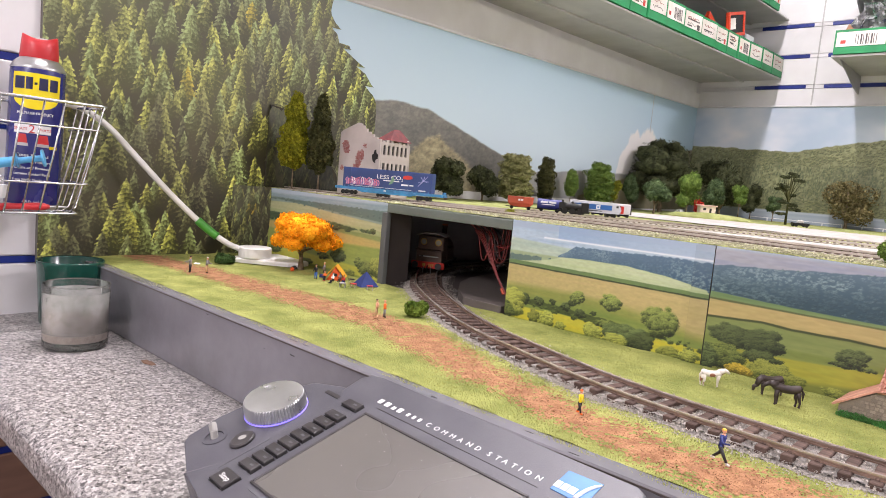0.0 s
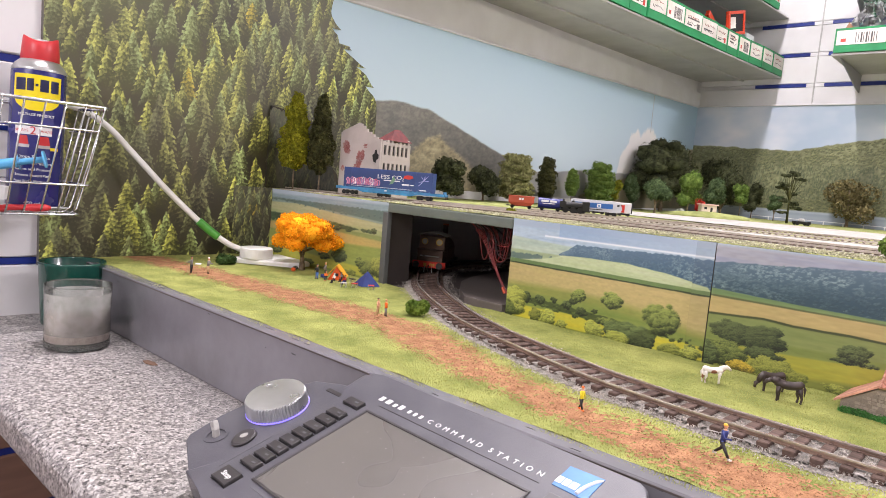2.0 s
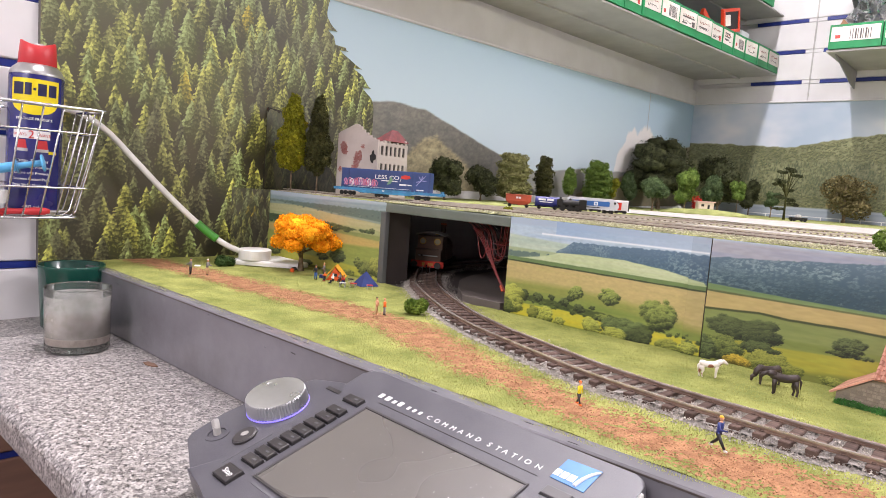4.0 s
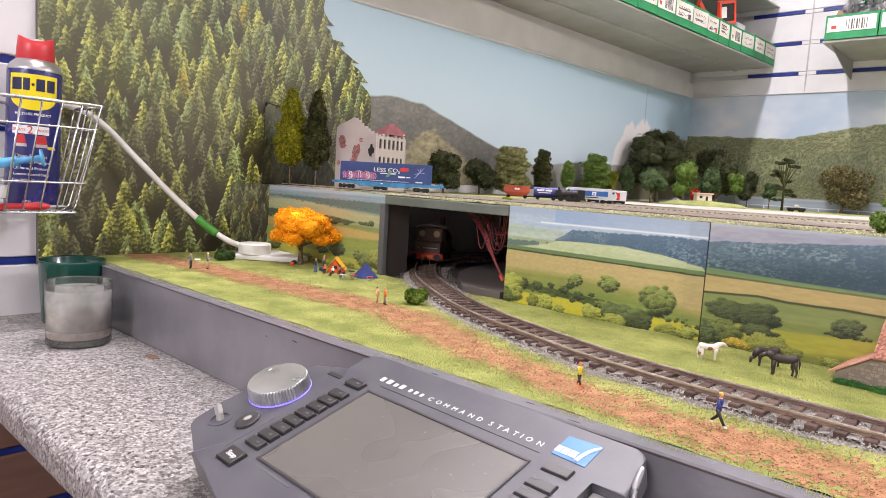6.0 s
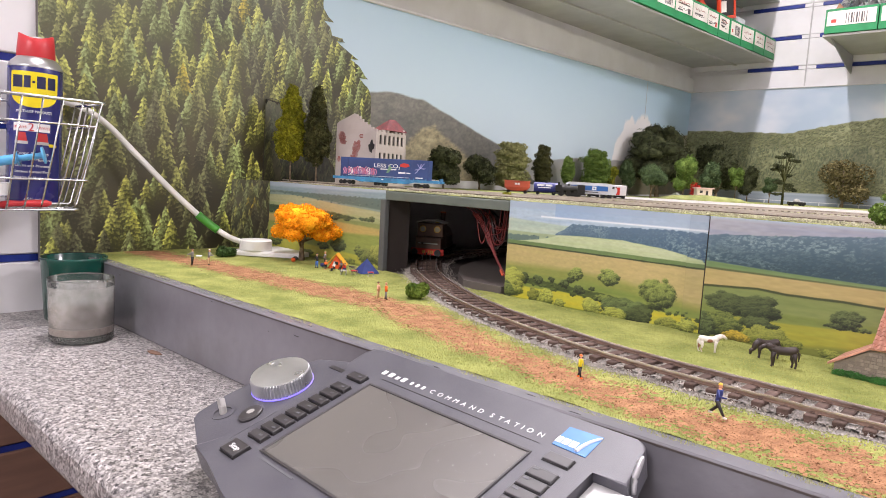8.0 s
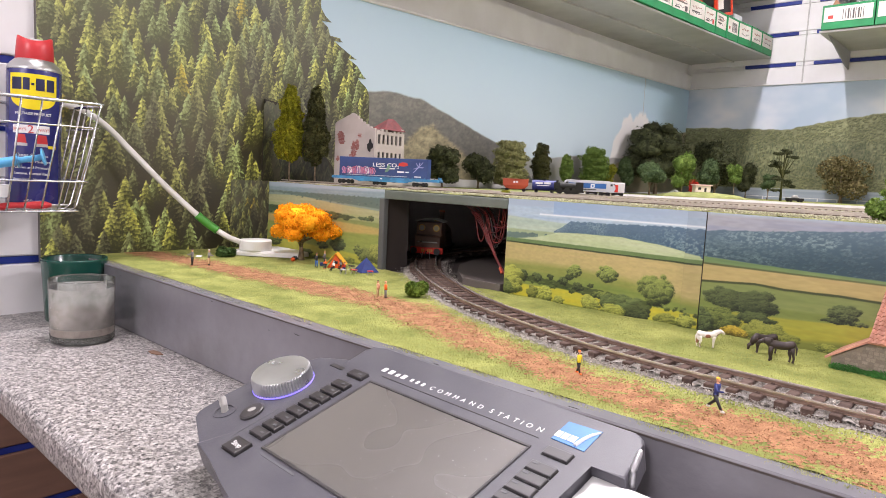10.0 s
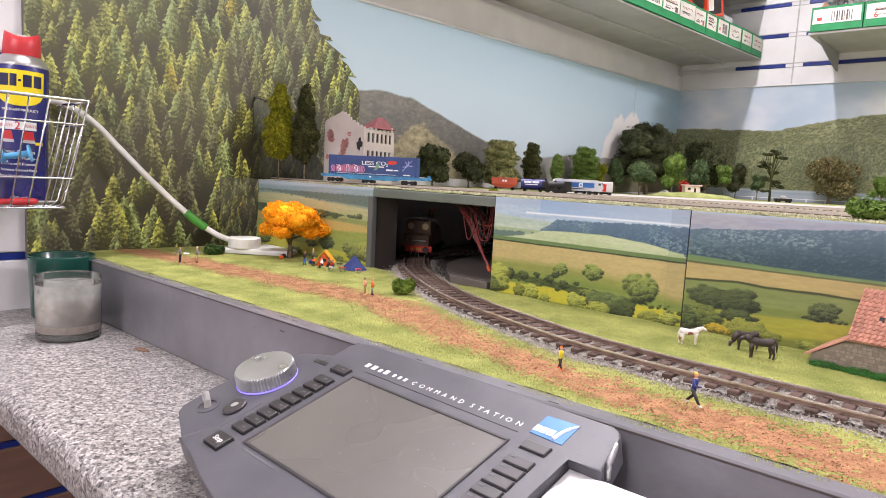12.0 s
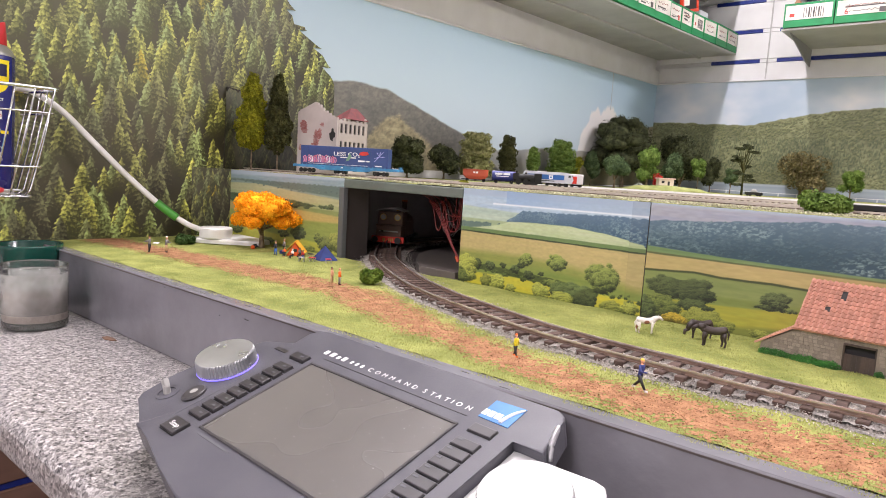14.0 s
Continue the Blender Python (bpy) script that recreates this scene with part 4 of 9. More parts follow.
# ---- lower deck: grass, path, track ----
M_GRASS = mat("static_grass", rgb(166, 168, 100), 0.9, col2=rgb(124, 132, 72), scale=22, fine=0.28, bump=0.9, bscale=700, spec=0.1)
M_BLADE = mat("grass_fibre", rgb(178, 178, 110), 0.85, col2=rgb(142, 148, 82), scale=18, island=0.22, spec=0.1)
M_PATH = mat("red_brown_scatter", rgb(180, 136, 102), 0.95, col2=rgb(146, 105, 78), scale=70, fine=0.22, bump=1.0, bscale=500, spec=0.1)
M_CLOD = mat("path_crumbs", rgb(182, 140, 106), 0.95, col2=rgb(132, 97, 72), scale=60, island=0.28, spec=0.1)
M_BALLAST = mat("ballast_bed", rgb(160, 154, 148), 0.9, col2=rgb(120, 115, 110), scale=120, fine=0.25, bump=1.0, bscale=600)
M_STONE = mat("ballast_stone", rgb(188, 180, 170), 0.9, col2=rgb(140, 133, 126), scale=90, island=0.28)
M_SLEEPER = mat("sleeper_brown", rgb(104, 86, 78), 0.88, col2=rgb(66, 54, 49), scale=40, fine=0.2, spec=0.2, objvar=0.2, stretch=(1, 5, 1))
M_RAIL = mat("weathered_rail", rgb(136, 112, 98), 0.5, metal=0.1, col2=rgb(108, 88, 76), scale=60, fine=0.1)
M_RAILTOP = mat("polished_rail_head", rgb(206, 196, 188), 0.22, metal=0.6, col2=rgb(172, 156, 146), scale=40)

UPPER_EDGE = [(-1.062, 0.500), (-1.02, 0.508), (-0.957, 0.517), (-0.88, 0.530), (-0.807, 0.534), (-0.745, 0.538), (-0.691, 0.545), (-0.62, 0.546), (-0.532, 0.556), (-0.494, 0.558), (-0.433, 0.540), (-0.364, 0.510), (-0.315, 0.492), (-0.25, 0.479), (-0.192, 0.466), (-0.145, 0.460), (-0.112, 0.466), (-0.046, 0.468), (0.10, 0.465), (0.62, 0.46)]
LOWER_EDGE = [(-1.062, 0.452), (-0.979, 0.461), (-0.897, 0.474), (-0.791, 0.479), (-0.661, 0.484), (-0.561, 0.493), (-0.511, 0.492), (-0.452, 0.479), (-0.392, 0.461), (-0.312, 0.445), (-0.245, 0.431), (-0.189, 0.419), (-0.127, 0.413), (-0.061, 0.408), (0.10, 0.408), (0.62, 0.41)]
TRACK = [(-0.735, 1.30), (-0.775, 1.15), (-0.796, 1.00), (-0.786, 0.905), (-0.758, 0.848), (-0.712, 0.795), (-0.655, 0.737), (-0.60, 0.694), (-0.535, 0.650), (-0.47, 0.611), (-0.40, 0.580), (-0.345, 0.562), (-0.297, 0.547), (-0.256, 0.5355), (-0.215, 0.528), (-0.17, 0.5235), (-0.125, 0.522), (-0.07, 0.5205), (0.0, 0.522), (0.10, 0.53), (0.62, 0.60)]
TR = spline([(x, y, 0) for x, y in TRACK], 14)
TRXY = np.array([(p.x, p.y) for p in TR])


def edge_y(x, pts):
    return np.interp(x, [p[0] for p in pts], [p[1] for p in pts])


def in_path(x, y, slack=0.0):
    wob = 0.0020 * np.sin(x * 60) + 0.0014 * np.sin(x * 140 + 1)
    return (y < edge_y(x, UPPER_EDGE) + wob - slack) & (y > edge_y(x, LOWER_EDGE) + wob + slack)


def track_dist(x, y):
    x, y = np.atleast_1d(x), np.atleast_1d(y)
    return np.sqrt(((x[:, None] - TRXY[None, :, 0]) ** 2 + (y[:, None] - TRXY[None, :, 1]) ** 2).min(axis=1))


def relief(x, y):
    return 0.0008 * np.sin(x * 37 + 2) * np.cos(y * 51) + 0.0006 * np.sin(x * 83 + y * 61)


def ground_sheet(name, x0, x1, y0, y1, step, keep, lift, material, label, category, rough):
    """A sheet of ground scenery cut to where keep() is true."""
    rg = np.random.default_rng(len(name))
    nx, ny = int((x1 - x0) / step), int((y1 - y0) / step)
    gx, gy = np.meshgrid(np.linspace(x0, x1, nx), np.linspace(y0, y1, ny))
    gz = ZL + lift + relief(gx, gy) + rough * rg.random(gx.shape)
    cx, cy = (gx[1:, 1:] + gx[:-1, :-1]) / 2, (gy[1:, 1:] + gy[:-1, :-1]) / 2
    ok = keep(cx.ravel(), cy.ravel())
    idx = np.arange(nx * ny).reshape(ny, nx)
    q = np.stack([idx[:-1, :-1], idx[:-1, 1:], idx[1:, 1:], idx[1:, :-1]], axis=-1).reshape(-1, 4)[ok]
    me = bpy.data.meshes.new(name)
    co = np.stack([gx, gy, gz], axis=-1).reshape(-1, 3).astype(np.float32)
    used, inv = np.unique(q.ravel(), return_inverse=True)
    me.vertices.add(len(used))
    me.vertices.foreach_set("co", co[used].ravel())
    me.loops.add(len(inv))
    me.loops.foreach_set("vertex_index", inv.astype(np.int32))
    me.polygons.add(len(q))
    me.polygons.foreach_set("loop_start", np.arange(0, len(inv), 4, dtype=np.int32))
    me.update(calc_edges=True)
    me.polygons.foreach_set("use_smooth", np.ones(len(q), dtype=bool))
    me.materials.append(material)
    return tagged(new(name, me), label, category, kind="stuff")


ground_sheet("grass", XA + 0.002, 0.60, YF + 0.0085, YP + 0.004, 0.004, lambda x, y: ((x < -0.75) | (x > -0.48) | (y < 0.704)) & (track_dist(x, y) > 0.0305), 0.0, M_GRASS, "yellow green static grass on the lower deck", "grass", 0.0006)
ground_sheet("path", XA + 0.002, 0.60, 0.40, 0.56, 0.0022, lambda x, y: in_path(x, y, 0.024 * (np.random.default_rng(3).random(len(x)) ** 1.5 - 0.30)), 0.0003, M_PATH, "red brown scatter footpath through the grass", "path", 0.0005)
ground_sheet("ballast", -0.80, 0.60, 0.46, 1.28, 0.0020, lambda x, y: track_dist(x, y) < 0.0335, 0.0004, M_BALLAST, "grey stone ballast under the track", "ballast", 0.0007)

ground_sheet("ballast", -0.80, 0.60, 0.46, 1.28, 0.0035, lambda x, y: track_dist(x, y) < 0.0255, 0.0024, M_BALLAST, "grey stone ballast packed between the sleepers", "ballast", 0.0012)


def scatter(n, seed, x0, x1, y0, y1, keep):
    rg = np.random.default_rng(seed)
    x, y = x0 + (x1 - x0) * rg.random(n), y0 + (y1 - y0) * rg.random(n)
    ok = keep(x, y)
    return rg, x[ok], y[ok]


def blades(name, n, seed, area, keep, hgt, material, label, lift=0.0):
    rg, x, y = scatter(n, seed, *area, keep)
    k = len(x)
    a = rg.random(k) * 6.283
    w = hgt * 0.16
    b = np.stack([x, y, ZL + lift + relief(x, y)], axis=1)
    side = np.stack([np.cos(a) * w, np.sin(a) * w, np.zeros(k)], axis=1)
    tip = b + np.stack([hgt * 0.7 * (rg.random(k) - 0.5), hgt * 0.7 * (rg.random(k) - 0.5), hgt * (0.5 + 0.7 * rg.random(k))], axis=1)
    ob = poly_object(name, np.stack([b - side, b + side, tip], axis=1), 3, material, None, label)
    return tagged(ob, "", "grass", kind="stuff")


on_grass = lambda x, y: (~in_path(x, y, 0.022 * np.random.default_rng(5).random(len(x)) ** 2.4)) & (track_dist(x, y) > 0.036 + 0.008 * (np.random.default_rng(9).random(len(x)) - 0.5))
blades("grass_fibres", 110000, 4, (-0.45, 0.20, YF, 0.70), on_grass, 0.0015, M_BLADE, "fine static grass fibres on the lower deck")
blades("grass_fibres", 60000, 5, (XA + 0.004, -0.45, YF, 0.70), on_grass, 0.0015, M_BLADE, "fine static grass fibres near the campsite")
blades("grass_tufts", 26000, 6, (-0.62, 0.15, 0.44, 0.70), lambda x, y: (track_dist(x, y) > 0.0285 + 0.012 * np.random.default_rng(15).random(len(x))) & (track_dist(x, y) < 0.048), 0.0021, M_BLADE, "short grass tufts at the edge of the ballast")


def crumbs(name, n, seed, area, keep, size, material, label, category, lift):
    """Loose four-sided crumbs lying on the ground."""
    rg, x, y = scatter(n, seed, *area, keep)
    k = len(x)
    c = np.stack([x, y, ZL + lift + relief(x, y) + size * 0.25 * rg.random(k)], axis=1)
    t = rg.normal(size=(k, 4, 3))
    t /= np.linalg.norm(t, axis=2, keepdims=True)
    p = c[:, None, :] + t * size * (0.5 + 0.6 * rg.random((k, 1, 1))) * np.array((1, 1, 0.75))
    faces = np.stack([p[:, [0, 1, 2]], p[:, [0, 2, 3]], p[:, [0, 3, 1]], p[:, [1, 3, 2]]], axis=1)
    ob = poly_object(name, faces.reshape(-1, 3), 3, material, None, label)
    return tagged(ob, "", category, kind="stuff")


crumbs("path_crumbs", 60000, 7, (-1.06, 0.20, 0.40, 0.56), lambda x, y: in_path(x, y, 0.036 * (np.random.default_rng(4).random(len(x)) ** 1.3 - 0.42)), 0.00095, M_CLOD, "loose red brown crumbs on the footpath", "path", 0.0006)


def ballast_stones(n, seed, size):
    """Loose stones heaped to the sleepers and sloping down to the grass."""
    rg = np.random.default_rng(seed)
    line = TRXY[(TRXY[:, 0] > -0.80) & (TRXY[:, 0] < 0.16)]
    at = line[rg.integers(0, len(line), n)] + rg.uniform(-0.048, 0.048, (n, 2))
    d = track_dist(at[:, 0], at[:, 1])
    ok = d < 0.0330 + 0.016 * rg.random(n) ** 2
    at, d = at[ok], d[ok]
    k = len(d)
    z = ZL + relief(at[:, 0], at[:, 1]) + 0.0007 + 0.0025 * np.clip((0.0330 - d) / 0.0120, 0, 1) + 0.0006 * rg.random(k)
    t = rg.normal(size=(k, 4, 3))
    t /= np.linalg.norm(t, axis=2, keepdims=True)
    p = np.stack([at[:, 0], at[:, 1], z], axis=1)[:, None, :] + t * size * (0.5 + 0.6 * rg.random((k, 1, 1)))
    faces = np.stack([p[:, [0, 1, 2]], p[:, [0, 2, 3]], p[:, [0, 3, 1]], p[:, [1, 3, 2]]], axis=1)
    ob = poly_object("ballast_stones", faces.reshape(-1, 3), 3, M_STONE, None, "loose grey ballast stones heaped round the sleepers")
    return tagged(ob, "", "ballast", kind="stuff")


ballast_stones(56000, 8, 0.00105)



# track: sleepers and rails
GAUGE, RZ = 0.0325, 1.0058
track = thing("railway_track", "large scale model railway track with brown sleepers on ballast", "track")


def offset_line(pts, d, z):
    out = []
    for i, p in enumerate(pts):
        t = (pts[min(i + 1, len(pts) - 1)] - pts[max(i - 1, 0)]).normalized()
        out.append(Vector((p.x - t.y * d, p.y + t.x * d, z)))
    return out


def rail_strip(pts, w, z0, z1):
    bm = bmesh.new()
    L, R = offset_line(pts, w / 2, 0), offset_line(pts, -w / 2, 0)
    rows = []
    for a, b in zip(L, R):
        rows.append([bm.verts.new((a.x, a.y, z0)), bm.verts.new((a.x, a.y, z1)), bm.verts.new((b.x, b.y, z1)), bm.verts.new((b.x, b.y, z0))])
    for p, q in zip(rows, rows[1:]):
        for k in range(4):
            bm.faces.new((p[k], p[(k + 1) % 4], q[(k + 1) % 4], q[k]))
    bm.faces.new(rows[0]), bm.faces.new(rows[-1])
    return bm


for side in (1, -1):
    ln = offset_line(TR, side * GAUGE / 2, 0)
    rail = part("rail", rail_strip(ln, 0.0013, RZ, RZ + 0.0026), M_RAIL, track, "weathered brown steel rail")
    part("rail_foot", rail_strip(ln, 0.0034, RZ - 0.0004, RZ + 0.0007), M_RAIL, rail)
    part("rail_head", rail_strip(ln, 0.0027, RZ + 0.0024, RZ + 0.0036), M_RAILTOP, rail, "bright polished rail head")
sl_mesh = None
acc, prev = 0.0, TR[0]
rg_t = random.Random(5)
for i in range(1, len(TR)):
    d = (TR[i] - prev)
    acc += d.length
    while acc > 0.0163:
        acc -= 0.0163
        p = TR[i] - d.normalized() * acc
        if sl_mesh is None:
            ob = part("sleeper", box((-0.0038, -0.0252, -0.006), (0.0038, 0.0252, 0.0), 0.0007), M_SLEEPER, track)
            sl_mesh = ob.data
        else:
            ob = new("sleeper", sl_mesh)
            ob.parent = track
        ob.matrix_basis = pose(p.x, p.y, RZ - 0.0003 + 0.0004 * rg_t.random(), 0, 0, math.degrees(math.atan2(d.y, d.x)) + rg_t.uniform(-1.5, 1.5))
    prev = TR[i]
ch_mesh = None
for side in (1, -1):
    for ob in [c for c in track.children if c.name.startswith("sleeper")]:
        q = ob.matrix_basis @ Vector((0, side * GAUGE / 2, 0.0))
        if q.x < -0.62 or q.x > 0.06:
            continue
        if ch_mesh is None:
            c = part("rail_chair", box((-0.0015, -0.0028, 0.0), (0.0015, 0.0028, 0.0009), 0.0003), M_SLEEPER, track)
            ch_mesh = c.data
        else:
            c = new("rail_chair", ch_mesh)
            c.parent = track
        c.matrix_basis = Matrix.Translation(q) @ ob.matrix_basis.to_3x3().to_4x4()

# ---- trees and bushes of the lower deck ----
M_ORANGE = mat("orange_leaf_foam", rgb(250, 178, 40), 0.9, col2=rgb(236, 146, 24), scale=60, island=0.3, spec=0.1)
M_BARK = mat("grey_brown_bark", rgb(150, 132, 108), 0.9, col2=rgb(92, 76, 60), scale=120, bump=0.6)


def tree(name, label, base, trunk_h, trunk_r, blobs, count, leaf, m_leaf, seed, limbs=5, m_bark=None, shell=0.5, top=None, group="", core=0.0):
    """Tapered trunk with limbs and a crown of many small leaf faces over lumpy masses; base is in the world, blobs are relative."""
    t = thing(name, label, "tree", Matrix.Translation(base), group=group)
    rg = random.Random(seed)
    bm = tube([(0, 0, -0.001), (rg.uniform(-1, 1) * trunk_r * 0.4, 0, trunk_h * 0.5), (rg.uniform(-1, 1) * trunk_r, rg.uniform(-1, 1) * trunk_r, top or trunk_h * 1.5)], [trunk_r * 1.35, trunk_r * 0.85, trunk_r * 0.35], 8)
    for i in range(limbs):
        b = blobs[i % len(blobs)]
        s = trunk_h * (0.6 + 0.35 * rg.random())
        tube([(0, 0, s), (b[0] * 0.5, b[1] * 0.5, (s + b[2]) * 0.5), (b[0], b[1], b[2])], [trunk_r * 0.55, trunk_r * 0.4, trunk_r * 0.15], 6, bm)
    part("trunk", bm, m_bark or M_BARK, t, smooth=True)
    if core:
        bm = bmesh.new()
        for i, b in enumerate(blobs):
            ball(b[:3], 1.0, 3 if len(blobs) < 12 else 2, [v * core for v in b[3:6]], 0.55, seed + i, bm, 3.2)
        part("crown_core", bm, m_leaf, t, smooth=True)
    poly_object("crown", leaf_quads(blobs, count, leaf, seed, shell), 4, m_leaf, t)
    return t


rg = random.Random(12)
OB = [(0, 0, 0.066, 0.046, 0.042, 0.026)]
for i in range(15):
    a = i * 2.4
    r = 0.022 + 0.026 * rg.random()
    OB.append((r * math.cos(a), r * math.sin(a), 0.050 + 0.038 * rg.random() - 0.25 * max(0, r - 0.035), 0.015 + 0.007 * rg.random(), 0.015 + 0.007 * rg.random(), 0.010 + 0.005 * rg.random()))
for a in (0.4, 1.7, 2.9, 4.0, 5.2):
    OB.append((0.034 * math.cos(a), 0.034 * math.sin(a), 0.046, 0.017, 0.017, 0.012))
OB = [(x * 1.14, y * 0.95, z, rx * 1.10, ry, rz) for x, y, z, rx, ry, rz in OB]
tree("orange_tree", "bright orange autumn model tree with grey trunk", (-0.865, 0.657, ZL), 0.034, 0.0042, OB, 17000, 0.0016, M_ORANGE, 3, limbs=9, shell=0.78, top=0.06, core=0.82)


def bush(name, label, base, w, h, m_leaf, seed, count=2200, leaf=0.0016, group=""):
    rg = random.Random(seed)
    bl = [(rg.uniform(-0.3, 0.3) * w, rg.uniform(-0.25, 0.25) * w, h * (0.35 + 0.25 * rg.random()), w * 0.28, w * 0.26, h * 0.36) for i in range(6)]
    bl.append((0, 0, h * 0.4, w * 0.42, w * 0.36, h * 0.4))
    ob = poly_object(name, leaf_quads(bl, count, leaf, seed, 0.7), 4, m_leaf, None, label)
    ob.location = base
    return tagged(ob, "", "bush", group)


M_BUSH = mat("green_leaf_foam", rgb(122, 140, 62), 0.9, col2=rgb(80, 102, 40), scale=80, island=0.4, spec=0.1)
M_BUSHD = mat("dark_green_leaf_foam", rgb(72, 96, 52), 0.9, col2=rgb(44, 62, 32), scale=80, island=0.4, spec=0.1)
bush("bush", "green leafy model bush beside the track", (-0.523, 0.583, ZL), 0.025, 0.022, M_BUSH, 4, 3000, 0.0019)
bush("bush", "dark green model bush beside the footpath", (-0.945, 0.566, ZL), 0.034, 0.018, M_BUSHD, 5, 2200)

# ---- things on the worktop ----


def words(name, body, size, material, parent, m, width=None, label="", squash=1.0, depth=0.0):
    """Raised lettering in the built-in font as a mesh; its left end stands at m."""
    cu = bpy.data.curves.new(name, "FONT")
    cu.body, cu.size, cu.extrude = body, size, depth or size * 0.02
    cu.resolution_u = 3
    tmp = new(name, cu)
    me = bpy.data.meshes.new_from_object(tmp.evaluated_get(bpy.context.evaluated_depsgraph_get()))
    bpy.data.objects.remove(tmp)
    bpy.data.curves.remove(cu)
    k = 1.0
    if width:
        xs = [v.co.x for v in me.vertices]
        k = width / (max(xs) - min(xs))
    me.transform(m @ Matrix.Diagonal((k, squash, 1, 1)))
    me.materials.clear()
    me.materials.append(material)
    ob = new(name, me)
    ob.parent = parent
    return tagged(ob, label)


CONSOLE_M = Matrix(((0.99929, 0.03754, -0.0007, -0.32666), (-0.03608, 0.95492, -0.29466, 0.35147), (-0.01038, 0.29448, 0.9556, 0.99676), (0, 0, 0, 1))) @ Matrix.Scale(0.965, 4)
M_CONSOLE = mat("anthracite_plastic", rgb(86, 85, 91), 0.37, col2=rgb(77, 76, 83), scale=30, fine=0.04, bump=0.12, bscale=1400)
M_KEY = mat("dark_key_rubber", rgb(60, 57, 58), 0.36, scale=40, objvar=0.08)
M_KEYINK = mat("grey_key_ink", rgb(98, 98, 102), 0.6, scale=40)
M_SILVER = mat("satin_silver_plastic", rgb(226, 226, 228), 0.30, metal=0.85, col2=rgb(206, 206, 208), scale=20)
M_LEVER = mat("grey_lever_plastic", rgb(168, 166, 162), 0.45, scale=30)
M_WHITEINK = mat("white_ink", rgb(238, 238, 238), 0.5, scale=40)
# screen: room reflections are put into the grey base and its broad patches
M_SCREEN = mat("reflection_toned_screen", rgb(106, 102, 97), 0.26, col2=rgb(86, 84, 82), scale=7, fine=0.03, spec=0.8, mix=(0.15, 0.85), detail=2.0)
M_PLATE = mat("light_grey_plate", rgb(142, 141, 142), 0.45, scale=20)
M_WKNOB = mat("pale_silver_knob", rgb(206, 205, 204), 0.38, scale=20)
M_WINGR = mat("pale_silver_wing", rgb(206, 205, 205), 0.38, metal=0.2, scale=20)
M_LED = bpy.data.materials.new("blue_ring_glow")
M_LED.use_nodes = True
M_LED.node_tree.nodes["Principled BSDF"].inputs["Emission Color"].default_value = (0.25, 0.18, 1.0, 1)
M_LED.node_tree.nodes["Principled BSDF"].inputs["Emission Strength"].default_value = 0.7
M_LED.node_tree.nodes["Principled BSDF"].inputs["Base Color"].default_value = (0.3, 0.25, 0.9, 1)
M_LOGO = mat("logo_blue", rgb(78, 134, 188), 0.4, col2=rgb(56, 108, 168), scale=30)

console = thing("command_station", "dark grey model railway control console with touch screen and knobs", "controller", CONSOLE_M)
MAIN = [(-0.050, -0.1365), (-0.022, -0.1405), (0.015, -0.150), (0.0526, -0.158), (0.10, -0.158), (0.140, -0.150), (0.176, -0.1405), (0.193, -0.1365), (0.193, -0.0096), (0.216, -0.0110), *[(0.2010 + 0.0085 * math.cos(i * math.pi / 12), 0.0205 + 0.0085 * math.sin(i * math.pi / 12)) for i in range(7)], (-0.030, 0.029), (-0.040, 0.0265), (-0.046, 0.018), (-0.044, -0.0040), (-0.034, -0.012), (-0.034, -0.112)]
bm = slab(MAIN, -0.020, 0.0, 0.0016)
housing = part("housing", bm, M_CONSOLE, console, "dark grey plastic housing")
LOWER = [(-0.047, -0.131), (0.0526, -0.151), (0.10, -0.151), (0.190, -0.131), (0.190, 0.024), (-0.030, 0.024)]
part("underbody", slab(LOWER, -0.036, -0.0202, 0.0), M_CONSOLE, console)
WING = [(-0.0345, -0.1345), (-0.056, -0.1335), (-0.066, -0.129), (-0.0985, -0.1160), (-0.104, -0.110), (-0.108, -0.082), (-0.104, -0.050), (-0.095, -0.020), (-0.086, -0.004), (-0.060, 0.006), (-0.0345, 0.010)]
part("wing", slab(WING, -0.026, -0.0072, 0.0014), M_CONSOLE, console, "lower side wing with a throttle knob")
part("wing_base", slab([(x * 0.97 - 0.002, y * 0.97) for x, y in WING], -0.036, -0.0262, 0.0), M_CONSOLE, console)
RW = [(0.1938, -0.1345), (0.214, -0.1335), (0.252, -0.118), (0.2665, -0.082), (0.2635, -0.050), (0.2585, -0.0145), (0.2545, -0.0092), (0.247, -0.0075), (0.1938, -0.0100)]
part("wing", slab(RW, -0.026, -0.0072, 0.0014), M_WINGR, console, "pale grey side wing with a throttle knob")
# screen in its recess: a raised black step and the glass
frame_bm = bmesh.new()
for lo, hi in (((0.000, -0.1134, 0.0), (0.1546, -0.1112, 0.0012)), ((0.000, -0.0170, 0.0), (0.1546, -0.0148, 0.0012)), ((0.000, -0.1112, 0.0), (0.0020, -0.0170, 0.0012)), ((0.1526, -0.1112, 0.0), (0.1546, -0.0170, 0.0012))):
    box(lo, hi, 0.0004, bm=frame_bm)
part("screen_frame", frame_bm, M_KEY, console)
part("screen", box((0.0020, -0.1112, 0.0), (0.1526, -0.0170, 0.0004)), M_SCREEN, console, "dusty touch screen, switched off, reflections put into its grey tones")
rd = np.random.default_rng(77)
dk = 90
dc = np.stack([0.004 + 0.146 * rd.random(dk) ** 0.6, -0.019 - 0.09 * rd.random(dk), np.full(dk, 0.00055)], axis=1)
